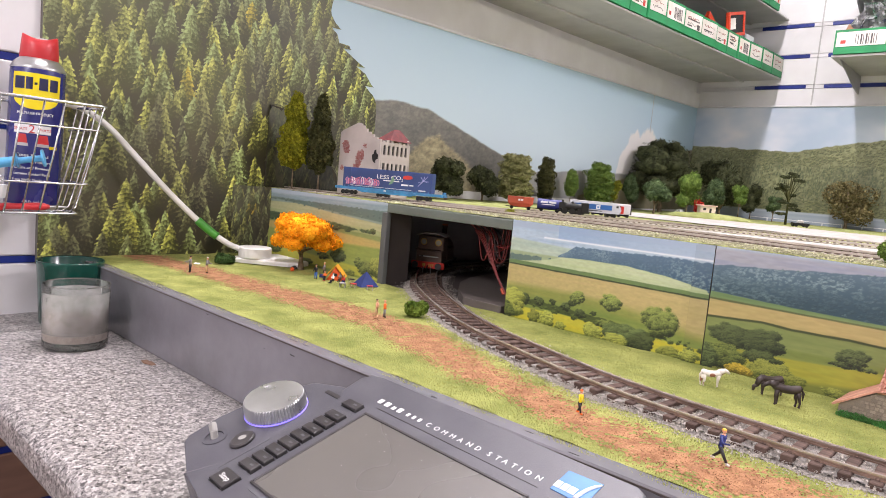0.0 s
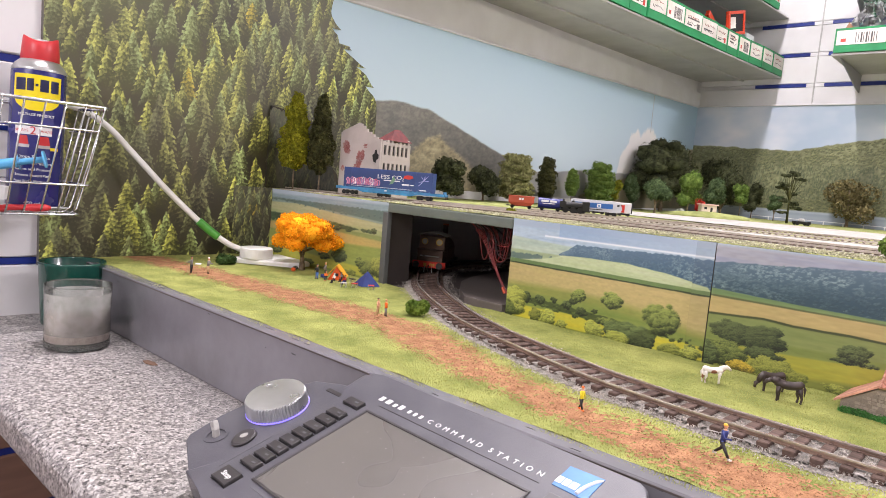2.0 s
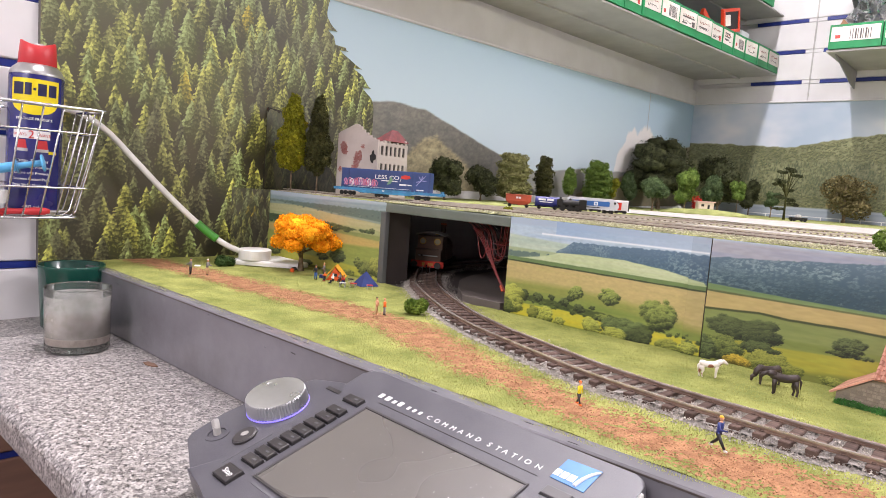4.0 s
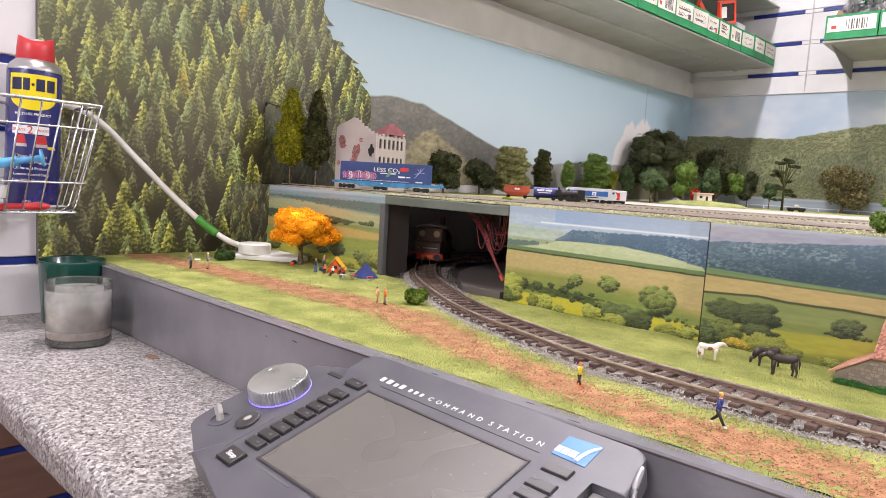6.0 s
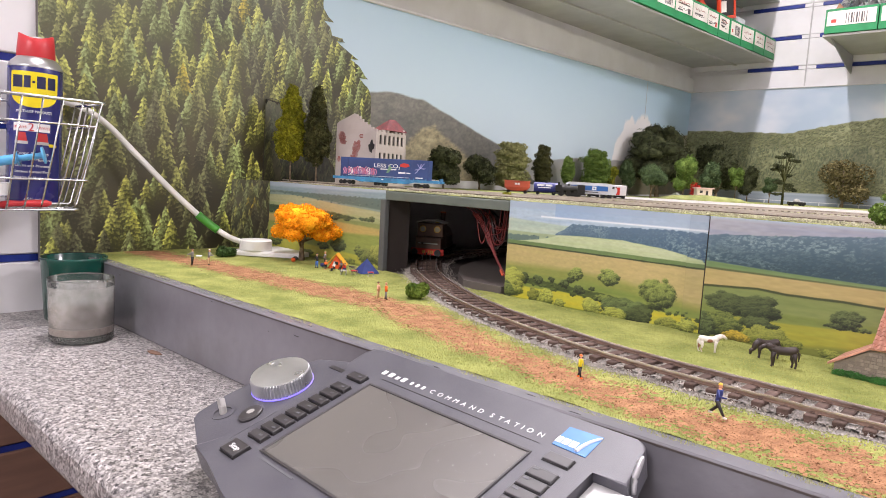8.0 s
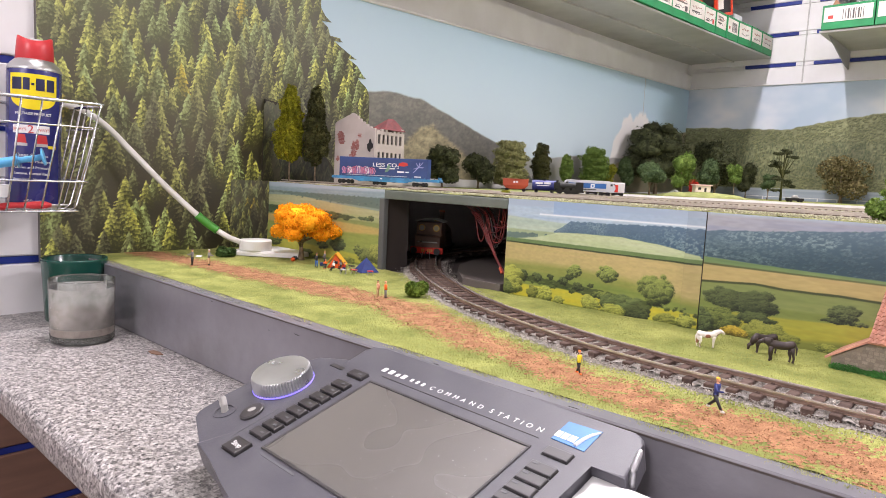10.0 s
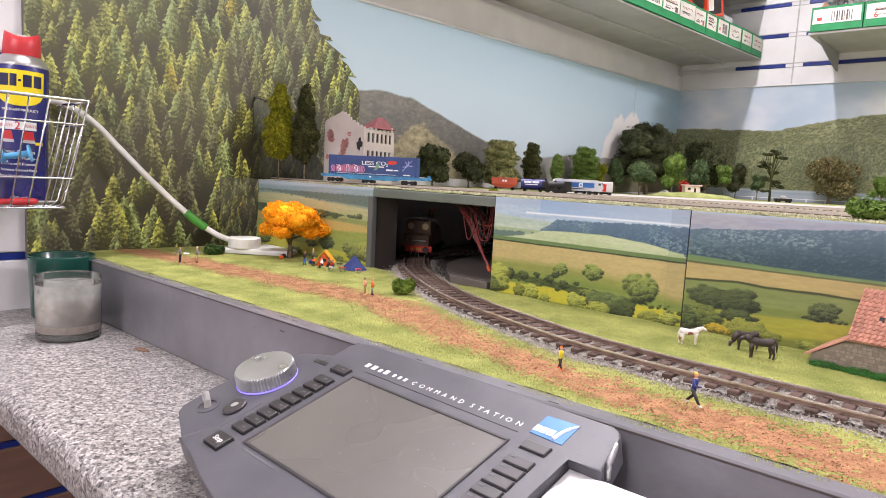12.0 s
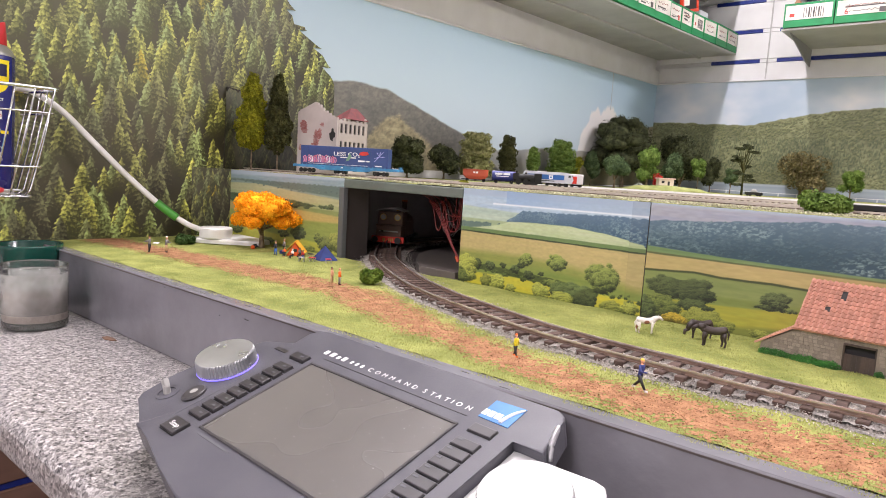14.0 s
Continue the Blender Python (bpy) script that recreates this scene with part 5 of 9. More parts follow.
da = rd.random(dk) * 6.283
ds = 0.00018 + 0.0005 * rd.random(dk) ** 3
dv = np.stack([np.cos(da), np.sin(da), 0 * da], axis=1) * ds[:, None]
dw = np.stack([-np.sin(da), np.cos(da), 0 * da], axis=1) * (ds * 0.6)[:, None]
poly_object("dust", np.stack([dc + dv, dc + dw, dc - dv, dc - dw], axis=1).reshape(-1, 3), 4, mat("pale_dust", rgb(190, 188, 184), 0.9, scale=60), console, "pale dust specks on the screen")
part("title_rule", box((0.003, -0.0058, 0.0), (0.1535, -0.0053, 0.0003)), M_KEY, console)


def knob(cx, cy, z0, r, h, m_body, name, glow, dx, dy):
    k = thing(name, "", "")
    k.parent = console
    k.location = (cx, cy, z0)
    n = 60
    bm = bmesh.new()
    lo, hi = [], []
    for i in range(n * 2):
        a = math.pi * i / n
        rr = r * (1.0 if i % 2 else 0.955)
        lo.append(bm.verts.new((rr * math.cos(a), rr * math.sin(a), 0.0012)))
        hi.append(bm.verts.new((rr * 0.97 * math.cos(a), rr * 0.97 * math.sin(a), h - 0.0016)))
    rim = [bm.verts.new((r * 0.93 * math.cos(math.pi * i / n), r * 0.93 * math.sin(math.pi * i / n), h)) for i in range(n * 2)]
    for i in range(n * 2):
        j = (i + 1) % (2 * n)
        bm.faces.new((lo[i], lo[j], hi[j], hi[i]))
        bm.faces.new((hi[i], hi[j], rim[j], rim[i]))
    bm.faces.new(rim)
    bm.faces.new(lo)
    part("grip", bm, m_body, k, "ribbed silver grip")
    part("finger_dimple", lathe([(0.0034, 0.0005), (0.0030, 0.0004), (0.0022, 0.0002), (0, 0.0001)], 20, m=Matrix.Translation((dx, dy, h))), m_body, k)
    part("ring", lathe([(r * 1.0, -0.0004), (r * 1.02, 0.0004), (r * 1.0, 0.0014)], 48), M_LED if glow else M_PLATE, k, "thin glowing blue ring" if glow else "")
    return k


knob(-0.0768, -0.0475, -0.0070, 0.0252, 0.0122, M_SILVER, "throttle_knob", True, -0.0150, 0.0040)
knob(0.2315, -0.0500, -0.0070, 0.0265, 0.0155, M_WKNOB, "throttle_knob", False, -0.0100, -0.0165)


def key(cx, cy, w, h, ink=True, skew=0.0, top=0.0026, m_key=None):
    k = part("key", slab([(cx - w / 2, cy - h / 2), (cx + w / 2, cy - h / 2 + skew), (cx + w / 2, cy + h / 2 + skew), (cx - w / 2, cy + h / 2)], -0.0005, top, 0.0006), m_key or M_KEY, console)
    # black slab stands for the shadow in the gap round the key
    part("key_well", slab([(cx - w / 2 - 0.0006, cy - h / 2 - 0.0007), (cx + w / 2 + 0.0005, cy - h / 2 - 0.0007 + skew), (cx + w / 2 + 0.0005, cy + h / 2 + 0.0003 + skew), (cx - w / 2 - 0.0006, cy + h / 2 + 0.0003)], 0.0, 0.0003), M_GAP_SHADE, k)
    if ink:
        mx, my = (cx + w * 0.2, cy) if m_key is None else (cx - w * 0.28, cy + h * 0.2)
        part("key_mark", box((mx - w * 0.11, my - h * 0.10, top + 0.0001), (mx + w * 0.11, my + h * 0.10, top + 0.0003)), M_KEYINK, k)
    return k


M_GAP_SHADE = mat("key_gap_shade", rgb(26, 25, 26), 0.6, scale=40)
# right-hand keys: their sheen is put into a lighter colour
M_KEY_SHEEN = mat("sheen_toned_key", rgb(80, 78, 80), 0.34, scale=40, objvar=0.05)
sk = key(-0.0170, -0.1220, 0.0180, 0.0135, False)
words("key_word", "Stop", 0.0060, M_WHITEINK, sk, Matrix.Translation((-0.0215, -0.1240, 0.0027)), 0.0105, "white printed word")
for i in range(8):
    key(-0.0158, -0.1041 + 0.01033 * i, 0.0165, 0.0078)
key(-0.0158, -0.0150, 0.0175, 0.0082)
key(0.1730, -0.0133, 0.0178, 0.0080, False, 0.0, 0.0017, M_KEY_SHEEN)
for i in range(8):
    key(0.1725, -0.0292 - 0.0099 * i, 0.0178, 0.0078, True, 0.0, 0.0017, M_KEY_SHEEN)
# title line: the maker's marks as plain shapes, the words as lettering
for i, (u0, u1) in enumerate(((-0.0045, -0.0005), (0.0032, 0.0078), (0.0116, 0.0148), (0.0178, 0.0218))):
    part("maker_mark", box((u0, -0.0002, 0.0), (u1, 0.0050 if i != 2 else 0.0036, 0.0004)), M_WHITEINK, console, "white printed maker's mark")
for i in range(3):
    part("maker_mark", box((0.0280 + i * 0.0062, 0.0002, 0.0), (0.0304 + i * 0.0062, 0.0038, 0.0004)), M_WHITEINK, console, "white printed maker's mark")
for i, ch in enumerate("COMMAND"):
    words("letter", ch, 0.0062, M_WHITEINK, console, Matrix.Translation((0.0490 + i * 0.00790, 0.0000, 0.0)), None)
for i, ch in enumerate("STATION"):
    words("letter", ch, 0.0062, M_WHITEINK, console, Matrix.Translation((0.1074 + (0, 0.0067, 0.0128, 0.0200, 0.0264, 0.0306, 0.0393)[i], 0.0000, 0.0)), None)
badge = part("badge", slab([(0.1602, -0.0020), (0.1842, -0.0026), (0.1838, 0.0192), (0.1600, 0.0180)], 0.0, 0.0005), M_LOGO, console, "blue and white maker's badge")
bm = bmesh.new()
for lo, hi in (((0.1600, 0.0010), (0.1640, 0.0070)), ((0.1648, 0.0010), (0.1690, 0.0070)), ((0.1698, 0.0010), (0.1745, 0.0070))):
    box((*lo, 0.0005), (*hi, 0.0007), bm=bm)
part("badge_mark", bm, M_WHITEINK, badge)
sw = [(0.1768 + 0.0025 * t + 0.0045 * t * t * t, -0.0010 + 0.0185 * t, 0.0008) for t in (0, 0.2, 0.4, 0.6, 0.8, 1.0)]
part("badge_swoosh", tube(sw, [0.0014, 0.0013, 0.0012, 0.0011, 0.0010, 0.0006], 6), M_WHITEINK, badge)
part("small_print", box((0.0058, -0.1176, 0.0), (0.0455, -0.1160, 0.0003)), M_KEYINK, console, "grey small print")
part("side_print", box((-0.0338, -0.1190, 0.0), (-0.0330, -0.0780, 0.0003)), M_KEYINK, console, "grey small print")
ov = part("direction_key", lathe([(0.0094, -0.001), (0.0094, 0.0014), (0.0082, 0.0022), (0.0, 0.0024)], 32, m=Matrix.Translation((-0.0600, -0.0872, -0.0070)) @ Matrix.Rotation(radians(20), 4, "Z") @ Matrix.Diagonal((0.85, 1.15, 1, 1))), M_KEY, console, "oval dark direction key", smooth=False)
part("key_mark", lathe([(0.0034, 0.0), (0.0034, 0.0003), (0, 0.0003)], 7, m=Matrix.Translation((-0.0600, -0.0868, -0.0046)) @ Matrix.Diagonal((0.8, 1.0, 1, 1))), M_LEVER, ov)
part("slot", box((-0.0640, -0.0090, -0.0074), (-0.0450, -0.0050, -0.0066)), M_KEY, console)
for jx, jy, tilt, jw in ((-0.0830, -0.0985, 1, 1.0), (0.2160, -0.0040, 1, 0.52)):
    jm = Matrix.Translation((jx, jy, -0.0072))
    if jw > 0.9:
        part("lever_socket", lathe([(0.0095, 0.0), (0.0095, 0.0006), (0.0072, 0.0008), (0.0066, -0.0004), (0, -0.0006)], 28, m=jm), M_CONSOLE, console)
    if jw > 0.9:
        bm = tube([(0, 0, -0.001), (0, 0.001, 0.006)], [0.0030, 0.0026], 10)
        box((-0.0044, -0.0022, 0.0), (0.0044, 0.0022, 0.0080), 0.0014, Matrix.Translation((-0.0012, 0.001, 0.0030)) @ Matrix.Rotation(radians(-30), 4, "Y") @ Matrix.Rotation(radians(-14), 4, "X"), bm, 2)
    else:
        bm = tube(spline([(0, -0.001, -0.002), (0, 0.001, 0.006), (0.001, 0.005, 0.013), (0.0018, 0.009, 0.0175)], 4), [0.0016, 0.0017, 0.0018, 0.0019, 0.0020, 0.0020, 0.0020, 0.0020, 0.0020, 0.0019, 0.0018, 0.0014, 0.0006], 12)
    bmesh.ops.transform(bm, matrix=jm, verts=bm.verts)
    part("lever", bm, M_LEVER if jw > 0.9 else M_SILVER, console, "grey plastic joystick lever" if jw > 0.9 else "bright silver side lever", smooth=jw < 0.9)

# ---- tumbler with cloudy water, green mug ----


def thin_glass(name, haze, tint=(0.95, 0.95, 0.94)):
    """Thin clear wall: light passes straight through, gloss rises at grazing angles, a share of pale residue on it."""
    m = bpy.data.materials.new(name)
    m.use_nodes = True
    n, l = m.node_tree.nodes, m.node_tree.links
    n.remove(n["Principled BSDF"])
    tr, di, gl0 = n.new("ShaderNodeBsdfTransparent"), n.new("ShaderNodeBsdfDiffuse"), n.new("ShaderNodeBsdfGlossy")
    tr.inputs["Color"].default_value = (*tint, 1)
    di.inputs["Color"].default_value = (0.70, 0.68, 0.65, 1)
    gl0.inputs["Roughness"].default_value = 0.06
    tc, no, mr = n.new("ShaderNodeTexCoord"), n.new("ShaderNodeTexNoise"), n.new("ShaderNodeMapRange")
    no.inputs["Scale"].default_value = 90
    no.inputs["Detail"].default_value = 5
    l.new(tc.outputs["Object"], no.inputs["Vector"])
    l.new(no.outputs["Fac"], mr.inputs["Value"])
    mr.inputs["From Min"].default_value, mr.inputs["From Max"].default_value = 0.3, 0.7
    mr.inputs["To Min"].default_value, mr.inputs["To Max"].default_value = haze * 0.75, min(1.0, haze * 1.25)
    a0, b0, fr = n.new("ShaderNodeMixShader"), n.new("ShaderNodeMixShader"), n.new("ShaderNodeFresnel")
    fr.inputs["IOR"].default_value = 1.33
    l.new(mr.outputs[0], a0.inputs["Fac"])
    l.new(tr.outputs[0], a0.inputs[1]), l.new(di.outputs[0], a0.inputs[2])
    l.new(fr.outputs[0], b0.inputs["Fac"])
    l.new(a0.outputs[0], b0.inputs[1]), l.new(gl0.outputs[0], b0.inputs[2])
    l.new(b0.outputs[0], n["Material Output"].inputs["Surface"])
    return m


M_GLASS = thin_glass("clear_glass", 0.08)
M_FILM = thin_glass("dried_residue", 0.42)
M_MILKY = mat("cloudy_water", rgb(224, 217, 208), 0.5, col2=rgb(214, 206, 198), scale=40, fine=0.03)
M_SEDIMENT = mat("grey_sediment", rgb(218, 209, 200), 0.6, col2=rgb(194, 182, 172), scale=160, fine=0.12)
gl = thing("glass_tumbler", "clear glass tumbler with cloudy pale water on the worktop", "glass", Matrix.Translation((-0.867, 0.322, ZW + 0.001)) @ Matrix.Diagonal((0.96, 0.96, 0.94, 1)))
part("wall", lathe([(0.0370, 0.0), (0.0388, 0.002), (0.0400, 0.083), (0.0395, 0.0842), (0.0388, 0.083)], 56), M_GLASS, gl, smooth=True)
part("base", lathe([(0.0, 0.0), (0.0368, 0.0), (0.0380, 0.0016), (0.0382, 0.0086), (0.0, 0.0094)], 56), thin_glass("thick_glass_base", 0.22, (0.80, 0.90, 0.86)), gl, "thick clear glass base", smooth=True)
part("sediment", lathe([(0.0, 0.0098), (0.0376, 0.0098), (0.0379, 0.0190), (0.0, 0.0190)], 56), M_SEDIMENT, gl, "settled greyish sediment")
part("water", lathe([(0.0, 0.0192), (0.0379, 0.0192), (0.0384, 0.053), (0.0, 0.053)], 56), M_MILKY, gl, "cloudy pinkish water")
# top disc of the water, its dark reflection painted as grey
part("water_surface", lathe([(0.0384, 0.0532), (0.0378, 0.0536), (0.0, 0.0536)], 56), mat("water_reflection_grey", rgb(126, 130, 124), 0.12, col2=rgb(112, 118, 112), scale=30), gl, "still surface of the water, coloured grey for its dark reflection")
part("residue", lathe([(0.0390, 0.0200), (0.0391, 0.0545), (0.0393, 0.0740)], 56), M_FILM, gl, "pale dried residue inside the glass", smooth=True)
part("rim", tube([(0.0396 * math.cos(i * math.pi / 28), 0.0396 * math.sin(i * math.pi / 28), 0.0842) for i in range(57)], 0.0006, 6), M_GLASS, gl, smooth=True)
M_MUG = mat("green_translucent_plastic", rgb(16, 74, 62), 0.2, col2=rgb(12, 60, 50), scale=25, coat=0.3)
mug = thing("mug", "dark green plastic mug standing on the worktop", "mug", Matrix.Translation((-0.992, 0.355, ZW + 0.0005)))
part("body", lathe([(0.0, 0.0), (0.036, 0.0), (0.0385, 0.003), (0.0425, 0.086), (0.0432, 0.089), (0.0425, 0.0905), (0.0412, 0.0885), (0.0375, 0.005), (0.0, 0.004)], 48), M_MUG, mug, smooth=True)
part("handle", tube(spline([(0.026, 0.030, 0.076), (0.034, 0.042, 0.074), (0.040, 0.046, 0.058), (0.038, 0.044, 0.034), (0.027, 0.028, 0.020)], 8), 0.0042, 10), M_MUG, mug, smooth=True)
tagged(part("tape_scrap", slab([(-0.012, -0.003), (-0.002, -0.006), (0.011, -0.004), (0.013, 0.001), (0.002, 0.004), (-0.011, 0.003)], 0.0, 0.0012, 0.0004), mat("brown_scrap", rgb(138, 108, 90), 0.7, scale=50)), "torn brown paper scrap on the worktop", "scrap").matrix_basis = pose(-0.752, 0.366, ZW, 0, 0, 8)

# ---- wire basket with spray can, syringe and screwdriver ----
M_WIRE = mat("chrome_wire", rgb(206, 206, 206), 0.22, metal=0.95, scale=50)
bk = thing("wire_basket", "small chrome wire basket hung on the slatted wall", "basket")
BX0, BX1 = -1.066, -0.925
BY0, BY1, ZB, ZR = 0.135, 0.374, 1.077, 1.222


def rim_ring(x0, x1, y0, y1, z, r):
    bm = bmesh.new()
    c = 0.008
    pts = [(x1 - c, y1, z), (x1 - c * 0.3, y1 - c * 0.3, z), (x1, y1 - c, z), (x1, y0 + c, z), (x1 - c * 0.3, y0 + c * 0.3, z), (x1 - c, y0, z), (x0, y0, z), (x0, y1, z), (x1 - c, y1, z)]
    return tube(pts, r, 10, bm)


part("rim", rim_ring(BX0, BX1, BY0, BY1, ZR, 0.0024), M_WIRE, bk, "thick chrome rim wire", smooth=True)
for z, f in ((1.190, 0.15), (1.117, 0.55), (1.077, 0.9)):
    part("hoop", rim_ring(BX0, BX1 - 0.016 * f, BY0 + 0.03 * f, BY1 - 0.032 * f, z, 0.0013), M_WIRE, bk, smooth=True)
for i in range(10):
    y = BY1 - 0.006 - i * 0.0235
    yb = BY1 - 0.036 - i * 0.0195
    part("wire", tube([(BX1 + 0.001, y, ZR), (BX1 - 0.007, (y + yb) / 2, 1.15), (BX1 - 0.014, yb, 1.085), (BX1 - 0.022, yb, ZB), (BX0 + 0.004, yb, ZB)], 0.0013, 8), M_WIRE, bk, smooth=True)
for i in range(5):
    x = BX1 - 0.018 - i * 0.025
    part("wire", tube([(x, BY1, ZR), (x - 0.004, BY1 - 0.016, 1.14), (x - 0.006, BY1 - 0.030, 1.085), (x - 0.008, BY1 - 0.038, ZB), (x - 0.008, BY0 + 0.03, ZB)], 0.0013, 8), M_WIRE, bk, smooth=True)
part("hook", tube([(BX0 + 0.004, 0.262, 1.222), (BX0 + 0.002, 0.262, 1.262), (BX0 - 0.004, 0.262, 1.284)], 0.0022, 8), M_WIRE, bk, smooth=True)

CAN = Matrix.Translation((-1.008, 0.308, ZB + 0.002)) @ Matrix.Rotation(radians(-1.5), 4, "X") @ Matrix.Rotation(radians(72), 4, "Z")
M_CANBLUE = mat("glossy_dark_blue_tin", rgb(36, 38, 112), 0.25, col2=rgb(30, 32, 98), scale=20, coat=0.4)
M_TIN = mat("bare_tin", rgb(196, 196, 196), 0.3, metal=0.9, scale=30)
M_CAP = mat("red_plastic_cap", rgb(206, 52, 58), 0.38, scale=20)
M_YEL = mat("yellow_ink", rgb(244, 222, 24), 0.35, scale=20)
M_NAVY = mat("navy_ink", rgb(24, 26, 70), 0.35, scale=20)
M_REDINK = mat("red_ink", rgb(196, 38, 44), 0.35, scale=20)
can = thing("spray_can", "dark blue oil spray can with yellow shield and red cap", "spray can", CAN)
CR = 0.0328
part("body", lathe([(0.0, 0.004), (0.028, 0.0), (0.0318, 0.0), (0.0326, 0.003), (CR, 0.006), (CR, 0.170), (0.0322, 0.1735)], 64), M_CANBLUE, can, smooth=True)
part("base_rim", lathe([(0.0300, -0.0015), (0.0330, -0.0005), (0.0334, 0.003), (0.0328, 0.0055)], 48), M_TIN, can, smooth=True)
part("shoulder", lathe([(0.0326, 0.1732), (0.0330, 0.1745), (0.0322, 0.1765), (0.029, 0.183), (0.0235, 0.1885), (0.0215, 0.190)], 48), M_TIN, can, "silver domed shoulder", smooth=True)
cap = part("cap", lathe([(0.0228, 0.1885), (0.0232, 0.1895), (0.0222, 0.206), (0.0208, 0.218), (0.0196, 0.2195), (0.0186, 0.214), (0.0, 0.211)], 40), M_CAP, can, "red plastic cap with cut-away top", smooth=True)
for v in cap.data.vertices:
    if v.co.z > 0.2095:
        v.co.z += 0.008 * (v.co.x / 0.02) ** 2 - 0.005
part("nozzle", lathe([(0.0, 0.2185), (0.012, 0.2180), (0.0128, 0.214), (0.0128, 0.2105)], 24), M_SHELF, can, "grey spray button", smooth=True)


def wrap(name, poly, lift, material, label=""):
    """A printed patch bent round the can: outline in (arc metres, height)."""
    bm = bmesh.new()
    xs = [p[0] for p in poly]
    zs = [p[1] for p in poly]
    n = 24
    x0, x1 = min(xs), max(xs)
    cols = []
    for i in range(n + 1):
        x = x0 + (x1 - x0) * i / n
        cut = []
        for (ax, az), (bx, bz) in zip(poly, poly[1:] + poly[:1]):
            if (ax - x) * (bx - x) <= 0 and abs(ax - bx) > 1e-9:
                cut.append(az + (bz - az) * (x - ax) / (bx - ax))
        if len(cut) < 2:
            continue
        a = x / CR
        r = CR + lift
        cols.append([bm.verts.new((r * math.sin(a), -r * math.cos(a), z)) for z in (min(cut), max(cut))])
    for p, q in zip(cols, cols[1:]):
        bm.faces.new((p[0], q[0], q[1], p[1]))
    return part(name, bm, material, can, label, smooth=True)


def can_words(body, size, x0, z0, material, width=None, lift=0.0006):
    ob = words("letters", body, size, material, can, Matrix.Identity(4), width)
    for v in ob.data.vertices:
        a = (v.co.x + x0) / CR
        r = CR + lift + v.co.z
        v.co = Vector((r * math.sin(a), -r * math.cos(a), v.co.y + z0))
    return ob


SHIELD = [(-0.030, 0.166), (0.030, 0.166), (0.030, 0.128), (0.026, 0.118), (0.018, 0.111), (0.008, 0.1075), (0.0, 0.1067), (-0.008, 0.1075), (-0.018, 0.111), (-0.026, 0.118), (-0.030, 0.128)]
wrap("shield", SHIELD, 0.0003, M_YEL, "yellow printed shield")
for x0, x1, zz0, zz1 in ((-0.0265, -0.0135, 0.139, 0.159), (-0.0120, -0.0040, 0.139, 0.159), (-0.0022, 0.0012, 0.147, 0.151), (0.0030, 0.0135, 0.139, 0.159), (0.0155, 0.0265, 0.139, 0.159)):
    wrap("maker_mark", [(x0, zz0), (x1, zz0), (x1, zz1), (x0, zz1)], 0.0006, M_NAVY, "navy maker's mark")
can_words("MULTI-USE PRODUCT", 0.0058, -0.0215, 0.0985, M_WHITEINK, 0.043)
wrap("banner", [(-0.025, 0.079), (0.022, 0.079), (0.022, 0.090), (-0.025, 0.090)], 0.0003, M_WHITEINK, "white banner")
can_words("SPRAYS", 0.0052, -0.0245, 0.0825, M_REDINK, 0.0165)
can_words("2", 0.0150, -0.0062, 0.0795, M_REDINK)
can_words("WAYS", 0.0052, 0.0045, 0.0825, M_REDINK, 0.0155)
for x0 in (-0.022, 0.003):
    wrap("cap_picture", [(x0, 0.066), (x0 + 0.015, 0.066), (x0 + 0.013, 0.0775), (x0 + 0.002, 0.0775)], 0.0003, M_REDINK)
    wrap("cap_picture", [(x0 - 0.001, 0.062), (x0 + 0.016, 0.062), (x0 + 0.016, 0.066), (x0 - 0.001, 0.066)], 0.0004, M_TIN)
can_words("Stops Squeaks", 0.0058, -0.019, 0.0480, M_WHITEINK, 0.037)
can_words("Drives Out Moisture", 0.0050, -0.022, 0.0400, M_WHITEINK, 0.043)
can_words("Cleans and Protects", 0.0050, -0.022, 0.0320, M_WHITEINK, 0.043)
can_words("Loosens Rusted Parts", 0.0050, -0.022, 0.0240, M_WHITEINK, 0.043)
can_words("Frees Sticky Mechanisms", 0.0050, -0.0235, 0.0160, M_WHITEINK, 0.046)
can_words("450 ml", 0.0062, -0.010, 0.0070, M_WHITEINK, 0.019)
wrap("tag", [(0.0185, 0.0600), (0.0300, 0.0600), (0.0300, 0.0640), (0.0185, 0.0640)], 0.0003, M_YEL, "small yellow printed tag")
for ob in can.children:
    for v in ob.data.vertices:
        if v.co.z > 0.0135:
            v.co.z = 0.0205 + float(np.interp(v.co.z, (0.0, 0.090, 0.0985, 0.1067, 0.166, 0.1735, 0.2195, 0.24), (0.0, 0.090, 0.1035, 0.1105, 0.1575, 0.1640, 0.2080, 0.2285)))

M_SYR = mat("light_blue_plastic", rgb(96, 176, 224), 0.35, scale=30)
sy = thing("syringe", "light blue plastic oil syringe lying in the basket", "syringe")
a, b = Vector((-0.975, 0.215, 1.128)), Vector((-0.938, 0.300, 1.148))
part("barrel", rod(a, a.lerp(b, 0.72), 0.0062, n=20), M_SYR, sy, smooth=False)
part("plunger", rod(a.lerp(b, 0.72), b, 0.0040, n=16), M_SYR, sy)
part("thumb_rest", rod(b, b + (b - a).normalized() * 0.0022, 0.0110, n=24), M_SYR, sy)
part("flange", rod(a.lerp(b, 0.70), a.lerp(b, 0.725), 0.0105, n=20), glass_material("clear_plastic", (0.9, 0.95, 1), 0.2), sy)
sd = thing("screwdriver", "red handled screwdriver lying in the basket", "screwdriver")
a, b = Vector((-0.952, 0.20, 1.0835)), Vector((-0.947, 0.312, 1.0850))
